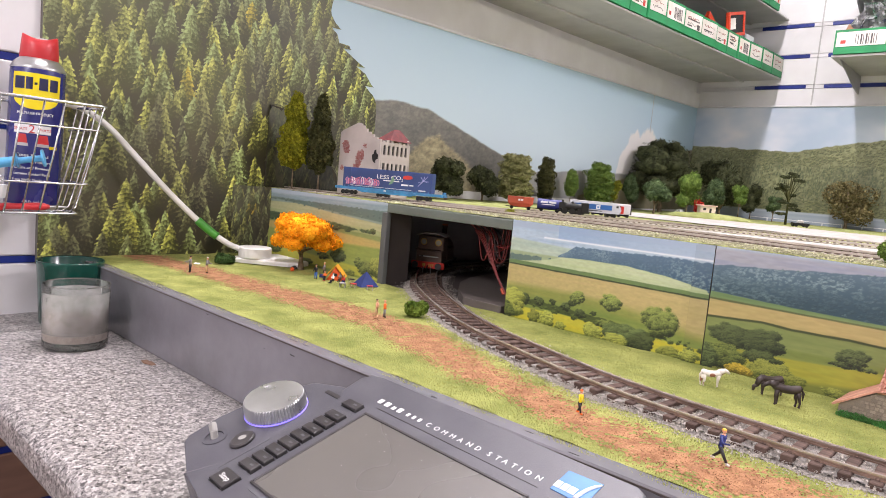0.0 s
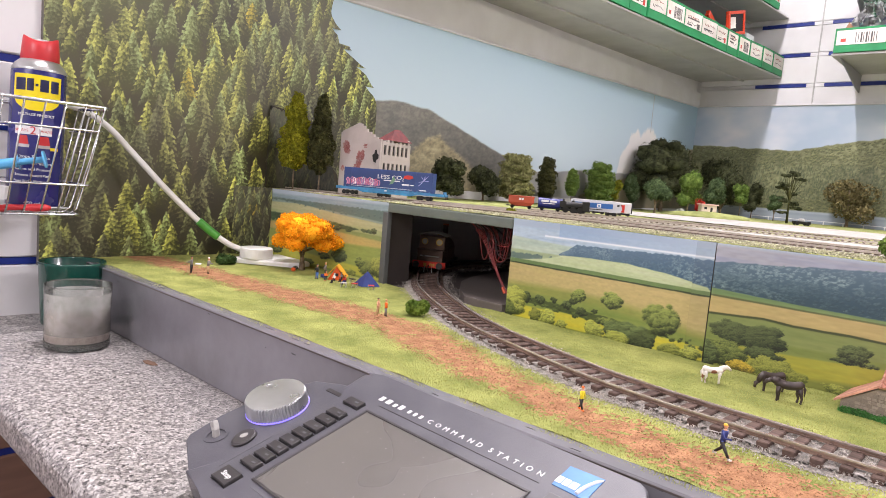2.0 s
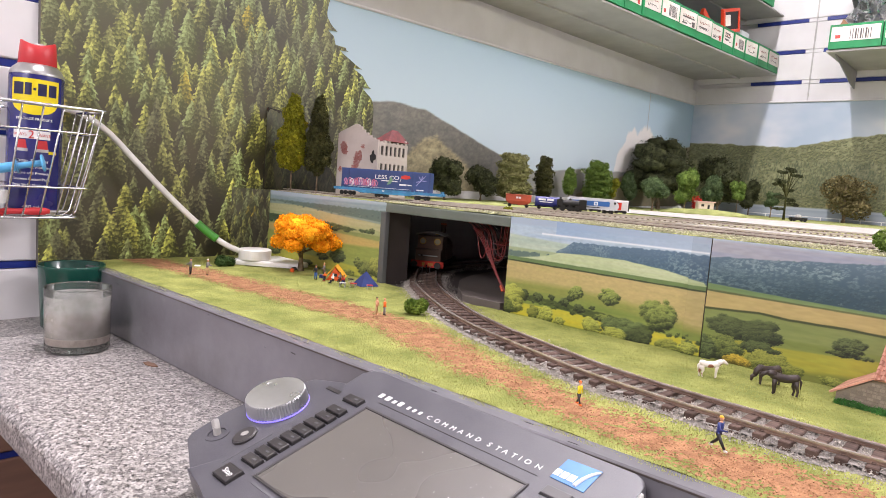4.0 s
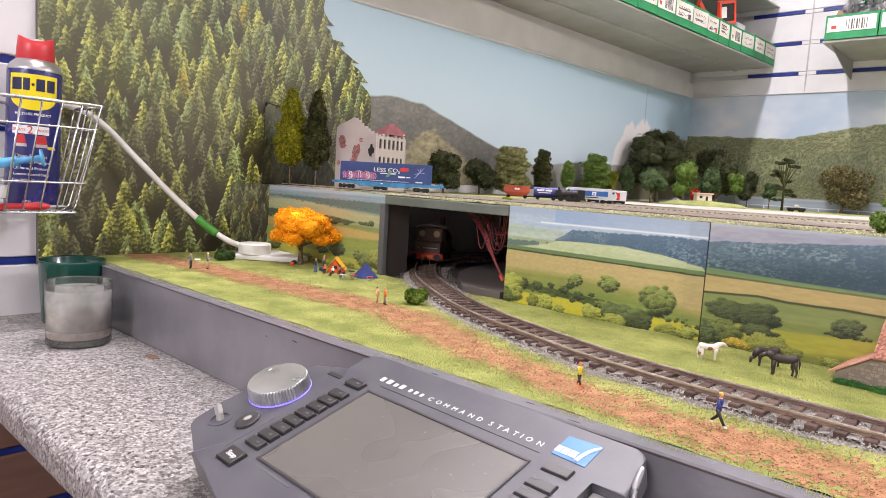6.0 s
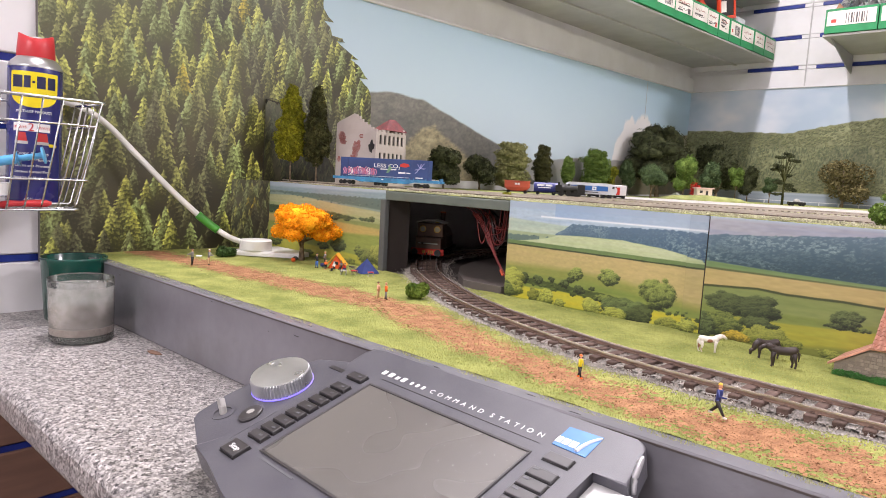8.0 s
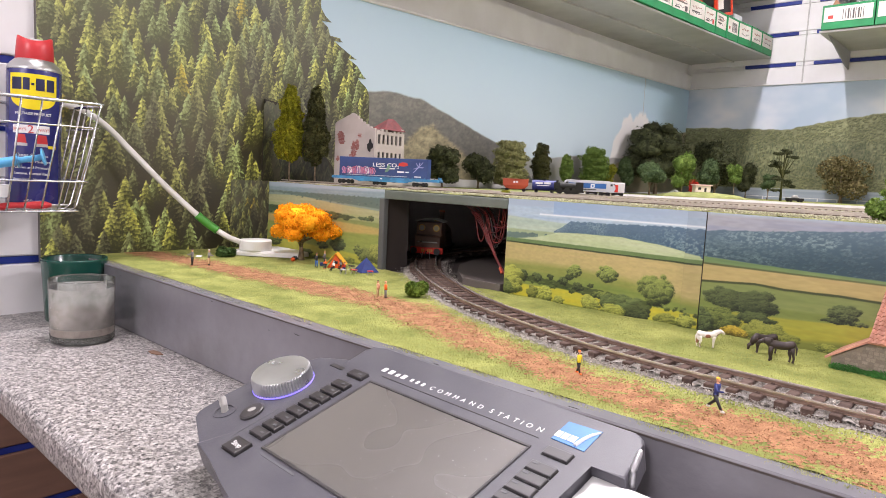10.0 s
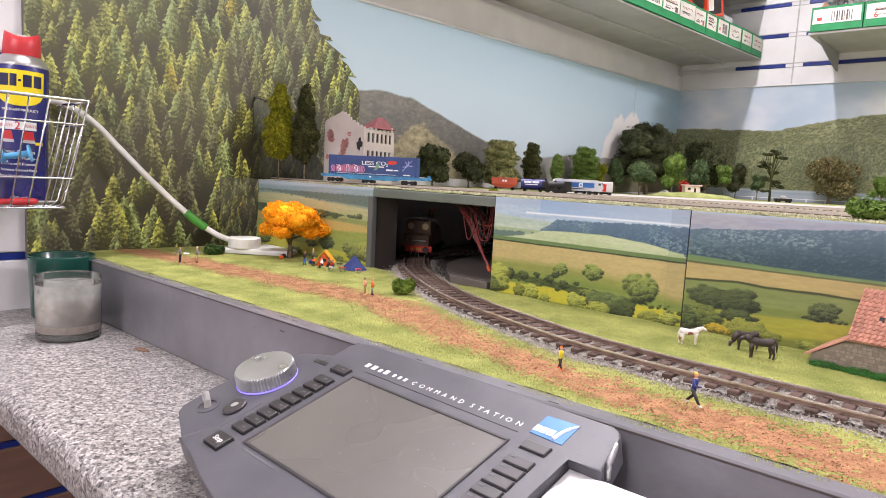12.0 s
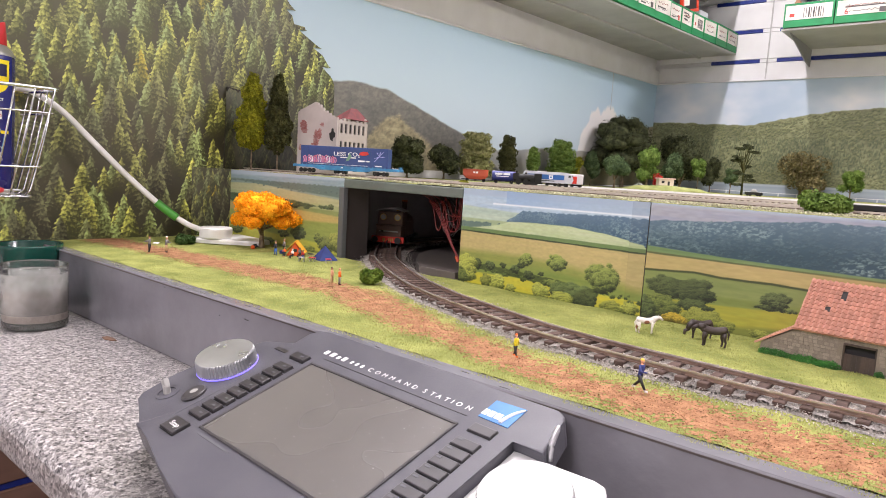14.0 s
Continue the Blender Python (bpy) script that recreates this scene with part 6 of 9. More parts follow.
part("handle", lathe([(0.0, 0.0), (0.0028, 0.001), (0.0042, 0.010), (0.0036, 0.022), (0.0052, 0.040), (0.0048, 0.052), (0.0026, 0.058), (0, 0.058)], 16, m=along(b - (b - a).normalized() * 0.058, b)[0] @ Matrix.Translation((0, 0, -0.029))), M_CAP, sd, "red ribbed handle", smooth=True)
part("blade", rod(b, b + (b - a).normalized() * 0.020, 0.0011, n=8), M_TIN, sd)
part("shaft", rod(a, b - (b - a).normalized() * 0.055, 0.0012, n=8), M_CAP, sd)
tn = thing("pliers", "red handled pliers lying in the basket", "pliers")
part("grip", tube(spline([(-0.958, 0.16, 1.083), (-0.955, 0.21, 1.086), (-0.950, 0.262, 1.082)], 6), 0.004, 8), M_CAP, tn, smooth=True)
part("grip", tube(spline([(-0.974, 0.16, 1.083), (-0.970, 0.21, 1.082), (-0.958, 0.262, 1.082)], 6), 0.004, 8), M_CAP, tn, smooth=True)
tagged(part("tape_roll", lathe([(0.012, 0.0), (0.021, 0.0), (0.021, 0.016), (0.012, 0.016), (0.012, 0.0)], 32), M_WHITEINK), "white roll of tape in the basket", "tape").matrix_basis = pose(-0.955, 0.245, ZB + 0.018, 0, 0, 0)

# ---- lamp base with its cable on the lower deck ----
M_WPLAST = mat("white_plastic", rgb(226, 224, 220), 0.4, scale=20, col2=rgb(216, 214, 210))
lb = thing("lamp_base", "white plastic lamp foot plate with round socket on the grass", "lamp base")
part("plate", slab([(-0.988, 0.622), (-0.972, 0.594), (-0.958, 0.590), (-0.888, 0.648), (-0.880, 0.662), (-0.890, 0.690), (-0.985, 0.692)], ZL + 0.001, ZL + 0.009, 0.003), M_WPLAST, lb)
part("socket", lathe([(0.0, 0.0), (0.0262, 0.0), (0.0268, 0.001), (0.0268, 0.0160), (0.0255, 0.0175), (0.0, 0.0175)], 48, m=Matrix.Translation((-0.952, 0.625, ZL + 0.009))), M_WPLAST, lb, "round white socket", smooth=False)
CABLE = spline([(-1.050, 0.330, 1.225), (-1.044, 0.372, 1.226), (-1.036, 0.412, 1.203), (-1.030, 0.455, 1.160), (-1.012, 0.502, 1.107), (-0.990, 0.550, 1.058), (-0.972, 0.580, 1.033), (-0.964, 0.603, 1.022)], 10)
cb = solid("power_cable", tube(CABLE, 0.0046, 12), M_WPLAST, "thick white power cable running down to the lamp foot", "cable", smooth=True)
part("tape_band", tube([CABLE[i] for i in range(48, 57)], 0.0066, 12), mat("green_tape", rgb(74, 150, 56), 0.4, scale=40), cb, "green tape wound round the cable", smooth=True)

# ---- campsite, figures and animals of the lower deck ----
M_TENTO = mat("orange_tent_cloth", rgb(228, 92, 32), 0.7, scale=60)
M_TENTY = mat("yellow_tent_fly", rgb(246, 176, 44), 0.7, scale=60)
M_TENTB = mat("blue_tent_cloth", rgb(46, 62, 124), 0.7, col2=rgb(36, 50, 104), scale=60)
M_DARK = mat("matt_black", rgb(36, 34, 34), 0.7, scale=30)


def ridge_tent(base, rz, l, w, h):
    t = thing("ridge_tent", "orange ridge tent with yellow fly sheet pitched on grass", "tent", pose(*base, 0, 0, rz))
    bm = bmesh.new()
    a = [bm.verts.new(p) for p in ((-w / 2, -l / 2, 0), (w / 2, -l / 2, 0), (0, -l / 2, h), (-w / 2, l / 2, 0), (w / 2, l / 2, 0), (0, l / 2, h))]
    for f in ((0, 1, 2), (3, 5, 4), (0, 2, 5, 3), (1, 4, 5, 2), (0, 3, 4, 1)):
        bm.faces.new([a[i] for i in f])
    part("inner_tent", bm, M_TENTO, t)
    bm = bmesh.new()
    for s in (-1, 1):
        pts = [(0, -l / 2 - 0.002, h + 0.0012), (s * (w / 2 + 0.002), -l / 2 - 0.001, h * 0.22), (s * (w / 2 + 0.002), l / 2 + 0.001, h * 0.22), (0, l / 2 + 0.002, h + 0.0012)]
        lo = [bm.verts.new(p) for p in pts]
        hi = [bm.verts.new((p[0] + s * 0.0007, p[1], p[2] + 0.0007)) for p in pts]
        bm.faces.new(lo), bm.faces.new(hi)
        for i in range(4):
            bm.faces.new((lo[i], lo[(i + 1) % 4], hi[(i + 1) % 4], hi[i]))
    part("fly_sheet", bm, M_TENTY, t, "yellow fly sheet")
    part("opening", box((-w * 0.13, -l / 2 - 0.0008, h * 0.30), (w * 0.13, -l / 2 - 0.0002, h * 0.52)), M_DARK, t, "dark tent opening")
    return t


ridge_tent((-0.766, 0.652, ZL + 0.001), 42, 0.020, 0.026, 0.0205)
bt = thing("pyramid_tent", "dark blue pyramid tent pitched on grass", "tent", pose(-0.708, 0.662, ZL + 0.001, 0, 0, 30))
part("cloth", rod((0, 0, 0), (0, 0, 0.0205), 0.0205, 0.0008, 4), M_TENTB, bt)
part("pole_tip", rod((0, 0, 0.020), (0, 0, 0.0225), 0.0006, n=6), M_DARK, bt)

SKIN = rgb(214, 158, 124)
FIG = {}


def fig_mat(cols):
    """Painted plastic figure: shoes, trousers, top, head by height along the figure."""
    key = tuple(cols)
    if key in FIG:
        return FIG[key]
    m = bpy.data.materials.new("painted_figure")
    m.use_nodes = True
    n, l = m.node_tree.nodes, m.node_tree.links
    tc = n.new("ShaderNodeTexCoord")
    sp = n.new("ShaderNodeSeparateXYZ")
    l.new(tc.outputs["Generated"], sp.inputs[0])
    r = n.new("ShaderNodeValToRGB")
    r.color_ramp.interpolation = "CONSTANT"
    pos = (0.0, 0.07, 0.47, 0.80, 0.93)
    while len(r.color_ramp.elements) < 5:
        r.color_ramp.elements.new(0.5)
    for e, p, c in zip(r.color_ramp.elements, pos, cols):
        e.position, e.color = p, (*c, 1)
    l.new(sp.outputs["Z"], r.inputs["Fac"])
    b = n["Principled BSDF"]
    l.new(r.outputs["Color"], b.inputs["Base Color"])
    b.inputs["Roughness"].default_value = 0.55
    FIG[key] = m
    return m


def figurine(base, rz, h, cols, stride=0.0, arms=(0.3, 0.3), lean=0.0, label="painted model figure standing on the grass", seated=False, name="figurine"):
    """One plain painted figure, in one mesh: legs, body, arms, head."""
    bm = bmesh.new()
    s = h
    hip, sh = 0.47 * s, 0.80 * s
    if seated:
        hip, sh = 0.18 * s, 0.55 * s
    for k in (-1, 1):
        fx = k * 0.075 * s
        fy = k * stride * s
        if seated:
            tube([(fx, 0, hip), (fx, -0.22 * s, hip * 1.15), (fx, -0.30 * s, 0.01 * s)], [0.07 * s, 0.06 * s, 0.05 * s], 7, bm)
        else:
            tube([(fx * 0.9, 0, hip), (fx, fy * 0.35 - abs(stride) * 0.15 * s, hip * 0.52), (fx, fy, 0.03 * s)], [0.075 * s, 0.055 * s, 0.042 * s], 7, bm)
        box((fx - 0.035 * s, fy - 0.10 * s - (0.3 * s if seated else 0), 0.0), (fx + 0.035 * s, fy + 0.04 * s - (0.3 * s if seated else 0), 0.055 * s), 0.012 * s, bm=bm)
    ly = -lean * s
    tube([(0, 0, hip - 0.03 * s), (0, ly * 0.4, hip + 0.12 * s), (0, ly * 0.9, sh - 0.05 * s), (0, ly, sh + 0.03 * s)], [0.10 * s, 0.088 * s, 0.115 * s, 0.05 * s], 9, bm)
    for k, a in zip((-1, 1), arms):
        tube([(k * 0.125 * s, ly, sh - 0.02 * s), (k * 0.17 * s, ly - a * 0.12 * s, sh - 0.19 * s), (k * 0.13 * s, ly - a * 0.42 * s, sh - 0.34 * s + a * 0.22 * s)], [0.042 * s, 0.036 * s, 0.028 * s], 6, bm)
    ball((0, ly * 1.05, sh + 0.125 * s), 0.075 * s, 2, (0.9, 1, 1.15), bm=bm)
    ball((0, ly * 1.05 + 0.012 * s, sh + 0.150 * s), 0.078 * s, 2, (0.95, 1, 0.8), bm=bm)
    for v in bm.verts:
        v.co.x *= 0.80
        v.co.y *= 0.86
    return solid(name, bm, fig_mat(cols), label, "figurine", pose(*base, 0, 0, rz), group="model figures", smooth=True)


BLK, WHT, NVY, RED, TAN, YEL, BLU, GRY, ORG, HAIR, BLND = (rgb(34, 32, 34), rgb(226, 222, 218), rgb(44, 56, 116), rgb(196, 48, 40), rgb(190, 158, 116), rgb(226, 208, 40), rgb(62, 104, 176), rgb(120, 116, 112), rgb(236, 112, 36), rgb(62, 44, 32), rgb(226, 178, 62))
figurine((-0.1165, 0.453, ZL + 0.0025), 75, 0.0222, (WHT, BLK, NVY, SKIN, BLND), 0.33, (0.8, -0.3), 0.05, "running model figure in blue top and black leggings")
figurine((-0.2190, 0.4520, ZL + 0.0025), 80, 0.0182, (ORG, BLK, YEL, SKIN, ORG), 0.17, (0.3, 0.2), 0.02, "model figure in yellow top and dark trousers")
figurine((-0.536, 0.531, ZL + 0.0025), 100, 0.0205, (SKIN, TAN, SKIN, SKIN, HAIR), 0.04, (0.5, 0.2), 0.0, "model hiker in pale shorts on the footpath")
figurine((-0.529, 0.537, ZL + 0.0025), 150, 0.0200, (HAIR, GRY, ORG, SKIN, SKIN), 0.03, (0.2, 0.3), 0.0, "model hiker in orange top on the footpath")
figurine((-0.876, 0.474, ZL + 0.0025), -60, 0.0235, (BLK, BLK, GRY, SKIN, HAIR), 0.03, (0.9, 0.8), 0.0, "model hiker in dark clothes holding a map")
figurine((-0.862, 0.492, ZL + 0.0025), 120, 0.0235, (HAIR, TAN, GRY, SKIN, WHT), 0.04, (0.9, 0.6), 0.05, "model hiker with rucksack on the footpath")
solid("map_sheet", box((-0.004, -0.0025, 0.0), (0.004, 0.0025, 0.0004)), M_WHITEINK, "white paper map held by a model hiker", "map", pose(-0.870, 0.481, ZL + 0.0155, 12, 0, 40))
for x, y, rz, h, cols, seat, lab in (
    (-0.778, 0.623, 10, 0.0225, (HAIR, BLU, BLK, SKIN, BLK), False, "model camper in blue jeans and dark jacket"),
    (-0.793, 0.650, -30, 0.0225, (BLK, BLK, GRY, SKIN, TAN), False, "model camper in grey top near the tent"),
    (-0.742, 0.628, 0, 0.0200, (BLK, BLK, WHT, WHT, HAIR), True, "seated model camper in white shirt"),
    (-0.765, 0.630, 40, 0.0190, (RED, BLK, ORG, SKIN, HAIR), True, "seated model camper in orange top"),
    (-0.724, 0.634, -30, 0.0185, (BLK, NVY, RED, SKIN, HAIR), True, "seated model camper in red top"),
    (-0.748, 0.646, 20, 0.0185, (BLK, BLK, GRY, GRY, HAIR), True, "seated model camper in grey coat"),
):
    figurine((x, y, ZL + 0.001), rz, h, cols, 0.03, (0.4, 0.4), 0.02, lab, seat)


def camp_stool(x, y, rz, col):
    t = thing("camp_stool", "small folding camp stool on the grass", "stool", pose(x, y, ZL + 0.0005, 0, 0, rz), group="camp stools")
    part("seat", box((-0.0042, -0.0035, 0.0058), (0.0042, 0.0035, 0.0068), 0.0003), col, t)
    for sx in (-1, 1):
        part("leg", rod((sx * 0.0038, -0.003, 0), (sx * 0.0038, 0.003, 0.006), 0.0005, n=6), M_TIN, t)
        part("leg", rod((sx * 0.0038, 0.003, 0), (sx * 0.0038, -0.003, 0.006), 0.0005, n=6), M_TIN, t)


camp_stool(-0.700, 0.632, 10, M_CAP)
camp_stool(-0.678, 0.644, 60, M_CAP)
camp_stool(-0.710, 0.620, 30, M_SHELF)
camp_stool(-0.733, 0.655, 0, M_DARK)
solid("cool_box", box((-0.004, -0.0025, 0), (0.004, 0.0025, 0.005), 0.0004), M_TENTB, "small dark blue cool box on the grass", "box", pose(-0.787, 0.642, ZL + 0.001, 0, 0, 25))
solid("rucksack", ball((0, 0, 0.003), 0.0042, 2, (1, 0.8, 0.8), 0.3, 3), M_TENTO, "orange rucksack lying under the tree", "rucksack", pose(-0.853, 0.632, ZL + 0.0008, 0, 0, 0), smooth=True)
solid("rucksack", ball((0, 0, 0.003), 0.0048, 2, (1.2, 0.8, 0.7), 0.3, 4), M_DARK, "black rucksack lying under the tree", "rucksack", pose(-0.866, 0.645, ZL + 0.0008, 0, 0, 0), smooth=True)

M_HORSEW = mat("white_and_chestnut_coat", rgb(228, 220, 212), 0.55, col2=rgb(150, 96, 78), scale=130, mix=(0.36, 0.40), detail=1)
M_HORSEB = mat("dark_brown_coat", rgb(66, 54, 50), 0.5, col2=rgb(54, 44, 42), scale=100)


def horse(base, rz, h, material, label, graze=0.0):
    """A standing horse as one mesh, head towards +x; h is the height of its back."""
    bm = bmesh.new()
    s = h
    tube(spline([(-0.62 * s, 0, 0.80 * s), (-0.50 * s, 0, 0.84 * s), (-0.15 * s, 0, 0.78 * s), (0.25 * s, 0, 0.80 * s), (0.48 * s, 0, 0.86 * s), (0.58 * s, 0, 0.90 * s)], 4), [0.10 * s] + [0.16 * s] * 2 + [0.205 * s] * 4 + [0.20 * s] * 6 + [0.205 * s] * 4 + [0.17 * s] * 3 + [0.12 * s], 12, bm)
    ny, nz = 0.78 * s - graze * 0.02 * s, 1.05 * s - graze * 0.70 * s
    tube([(0.42 * s, 0, 0.90 * s), (0.66 * s, 0, (0.98 * s + nz) / 2), (ny, 0, nz)], [0.20 * s, 0.165 * s, 0.115 * s], 10, bm)
    tube([(ny - 0.03 * s, 0, nz + 0.03 * s), (ny + 0.14 * s, 0, nz - 0.06 * s), (ny + 0.28 * s - graze * 0.14 * s, 0, nz - 0.17 * s - graze * 0.12 * s)], [0.110 * s, 0.100 * s, 0.062 * s], 9, bm)
    for k in (-1, 1):
        rod((ny - 0.01 * s, k * 0.04 * s, nz + 0.07 * s), (ny - 0.02 * s, k * 0.05 * s, nz + 0.16 * s), 0.025 * s, 0.006 * s, 5, bm)
        for lx, off in ((0.40, 0.05 * k), (-0.50, -0.06 * k)):
            x = (lx + off) * s
            back = -0.05 * s if lx < 0 else 0
            tube([(lx * s, k * 0.09 * s, 0.72 * s), (x + 0.01 * s, k * 0.10 * s, 0.40 * s), (x + back, k * 0.095 * s, 0.22 * s), (x + back * 0.5, k * 0.095 * s, 0.05 * s), (x + 0.02 * s + back * 0.5, k * 0.095 * s, 0.0)], [0.135 * s, 0.080 * s, 0.054 * s, 0.05 * s, 0.062 * s], 8, bm)
    tube([(-0.64 * s, 0, 0.86 * s), (-0.72 * s, 0, 0.70 * s), (-0.72 * s, 0, 0.34 * s)], [0.035 * s, 0.06 * s, 0.02 * s], 7, bm)
    return solid("model_horse", bm, material, label, "model horse", pose(*base, 0, 0, rz), group="model horses", smooth=True)


horse((-0.188, 0.630, ZL + 0.0008), 40, 0.0148, M_HORSEW, "white model pony with chestnut patches on grass")
horse((-0.145, 0.655, ZL + 0.0008), 228, 0.0170, M_HORSEB, "dark brown model horse with lowered head", 0.85)
horse((-0.126, 0.633, ZL + 0.0008), 206, 0.0180, M_HORSEB, "dark brown model horse standing on grass", 0.15)

# ---- stone barn ----
M_RUBBLE = mat("barn_stone", rgb(160, 148, 134), 0.85, col2=rgb(124, 113, 102), scale=50, objvar=0.22, fine=0.15)
M_MORTAR = mat("barn_mortar", rgb(142, 130, 116), 0.9, scale=80, fine=0.15)
M_PANTILE = mat("red_clay_tile", rgb(204, 152, 130), 0.75, col2=rgb(160, 110, 92), scale=60, objvar=0.16, fine=0.1)
M_DOOR = mat("dark_door_wood", rgb(84, 70, 62), 0.7, col2=rgb(62, 52, 46), scale=30, stretch=(8, 8, 1))
barn = thing("stone_barn", "model stone barn with red tiled roof on grass", "barn", pose(-0.060, 0.648, ZL, 0, 0, -3))
BL, BW, EZ, RZB = 0.135, 0.078, 0.030, 0.066
bm = bmesh.new()
# long wall with doorway, gable ends, lean-to at one end
for lo, hi in (((0, 0, 0), (0.034, 0.003, EZ)), ((0.034, 0, 0.0225), (0.057, 0.003, EZ)), ((0.057, 0, 0), (BL, 0.003, EZ)), ((0, BW - 0.003, 0), (BL, BW, EZ))):
    box(lo, hi, bm=bm)
wallo = part("wall", bm, M_MORTAR, barn, "stone wall")
for x in (0.0, BL - 0.003):
    bm = bmesh.new()
    q = [(x, 0.003, 0), (x, BW - 0.003, 0), (x, BW - 0.003, EZ), (x, BW / 2, RZB - 0.003), (x, 0.003, EZ)]
    a, b = [bm.verts.new(p) for p in q], [bm.verts.new((p[0] + 0.003, p[1], p[2])) for p in q]
    bm.faces.new(a), bm.faces.new(b)
    for i in range(5):
        bm.faces.new((a[i], a[(i + 1) % 5], b[(i + 1) % 5], b[i]))
    part("gable", bm, M_MORTAR, barn)
LX = -0.030
bm = bmesh.new()
for y in (0.0, BW * 0.62):
    q = [(LX, y, 0), (0, y, 0), (0, y, EZ - 0.001), (LX, y, 0.0105)]
    a, b = [bm.verts.new(p) for p in q], [bm.verts.new((p[0], p[1] + 0.003, p[2])) for p in q]
    bm.faces.new(a), bm.faces.new(b)
    for i in range(4):
        bm.faces.new((a[i], a[(i + 1) % 4], b[(i + 1) % 4], b[i]))
box((LX, 0.003, 0), (LX + 0.003, BW * 0.62, 0.0105), bm=bm)
part("lean_to", bm, M_MORTAR, barn)
dr = part("door", box((0.0345, 0.0012, 0.0), (0.0565, 0.0024, 0.0145), 0.0003), M_DOOR, barn, "dark half door, open above")
for i in range(7):
    part("plank", box((0.0348 + i * 0.0031, 0.0006, 0.0004), (0.0376 + i * 0.0031, 0.0013, 0.0142)), M_DOOR, dr)
part("door_frame", box((0.0335, -0.0006, 0.0215), (0.0575, 0.0030, 0.0235), 0.0003), M_DOOR, barn)
for x in (0.0335, 0.0563):
    part("door_frame", box((x, -0.0006, 0.0), (x + 0.0012, 0.0022, 0.0215), 0.0002), M_DOOR, barn)
# black panel added behind the doorway for the shade inside the barn
part("inner_dark", box((0.030, 0.006, 0.0), (0.062, 0.007, 0.026)), M_DARK, barn)
# stones on the visible walls
rs = random.Random(9)
st_meshes = []
for k in range(6):
    b0 = slab([(-0.5 + rs.uniform(0, 0.12), -0.5 + rs.uniform(0, 0.15)), (0.5 - rs.uniform(0, 0.12), -0.5 + rs.uniform(0, 0.15)), (0.5 - rs.uniform(0, 0.15), 0.5 - rs.uniform(0, 0.15)), (rs.uniform(-0.2, 0.2), 0.5), (-0.5 + rs.uniform(0, 0.15), 0.5 - rs.uniform(0, 0.15))], 0.0, 1.0)
    ob = part("stone", b0, M_RUBBLE, barn)
    ob.matrix_basis = Matrix.Translation((0.02, 0.004, 0.002 + k * 0.0002)) @ Matrix.Scale(0.0005, 4)
    st_meshes.append(ob.data)
z = 0.0008
while z < EZ - 0.002:
    hh = rs.uniform(0.0024, 0.0036)
    x = LX + 0.0006
    while x < BL - 0.004:
        ww = rs.uniform(0.0028, 0.0056)
        top = EZ - 0.001 if x > -0.001 else 0.0105 + (EZ - 0.0115) * (x - LX) / (-LX)
        if z + hh < top and not (0.031 < x + ww / 2 < 0.060 and z < 0.0225):
            ob = new("stone", rs.choice(st_meshes))
            ob.parent = barn
            ob.matrix_basis = Matrix.Translation((x + ww / 2, 0.0, z + hh / 2)) @ Matrix.Rotation(radians(90), 4, "X") @ Matrix.Diagonal((ww * 0.9, hh * 0.9, rs.uniform(0.0004, 0.0008), 1))
        x += ww
    z += hh
# roof boards and rows of tiles
sl = math.hypot(BW / 2 + 0.004, RZB - EZ + 0.003)
ang = math.atan2(RZB - EZ + 0.0035, BW / 2 + 0.004)
roof_m = Matrix.Translation((0, -0.004, EZ - 0.0025)) @ Matrix.Rotation(ang, 4, "X")
roof_b = Matrix.Translation((0, BW + 0.004, EZ - 0.0025)) @ Matrix.Rotation(math.pi - ang, 4, "X") @ Matrix.Diagonal((1, 1, -1, 1))
roof = part("roof", box((-0.004, 0, 0), (BL + 0.004, sl, 0.0012), m=roof_m), M_PANTILE, barn, "red clay tiled roof")
part("roof", box((-0.004, 0, 0), (BL + 0.004, sl, 0.0012), m=roof_b), M_PANTILE, barn)
bm = bmesh.new()
n = 6
tw, tl = 0.0044, 0.00482
rows = []
for j in range(n + 1):
    a = j / n
    zz = 0.0009 * math.sin(math.pi * 2 * a) + 0.0006
    rows.append([bm.verts.new((tw * a, 0, zz + 0.0009)), bm.verts.new((tw * a, tl * 1.12, zz)), bm.verts.new((tw * a, 0, zz + 0.0002))])
for p, q in zip(rows, rows[1:]):
    bm.faces.new((p[0], q[0], q[1], p[1]))
    bm.faces.new((p[2], q[2], q[0], p[0]))
tile_ob = part("roof_tile", bm, M_PANTILE, roof, smooth=False)
tile_ob.matrix_basis = roof_m @ Matrix.Translation((-0.004, 0, 0.0012))
for r in range(12):
    for c in range(25):
        if (r, c) == (0, 0) or (r, c) in ((9, 6), (8, 6), (5, 4)):
            continue
        ob = new("roof_tile", tile_ob.data)
        ob.parent = roof
        ob.matrix_basis = roof_m @ Matrix.Translation((-0.004 + c * tw + rs.uniform(-0.0002, 0.0002), r * tl, 0.0012))
for r, c in ((9, 6), (8, 6), (5, 4)):
    part("roof_gap", box((c * tw - 0.004, r * tl, 0.0013), (c * tw, r * tl + tl, 0.0018), m=roof_m), M_DARK, barn, "dark gap of a missing tile")
bm = bmesh.new()
q = [(LX - 0.004, -0.003, 0.0085), (0.0, -0.003, EZ + 0.0005), (0.0, BW * 0.66, EZ + 0.0005), (LX - 0.004, BW * 0.66, 0.0085)]
a, b = [bm.verts.new(p) for p in q], [bm.verts.new((p[0] - 0.0006, p[1], p[2] + 0.0016)) for p in q]
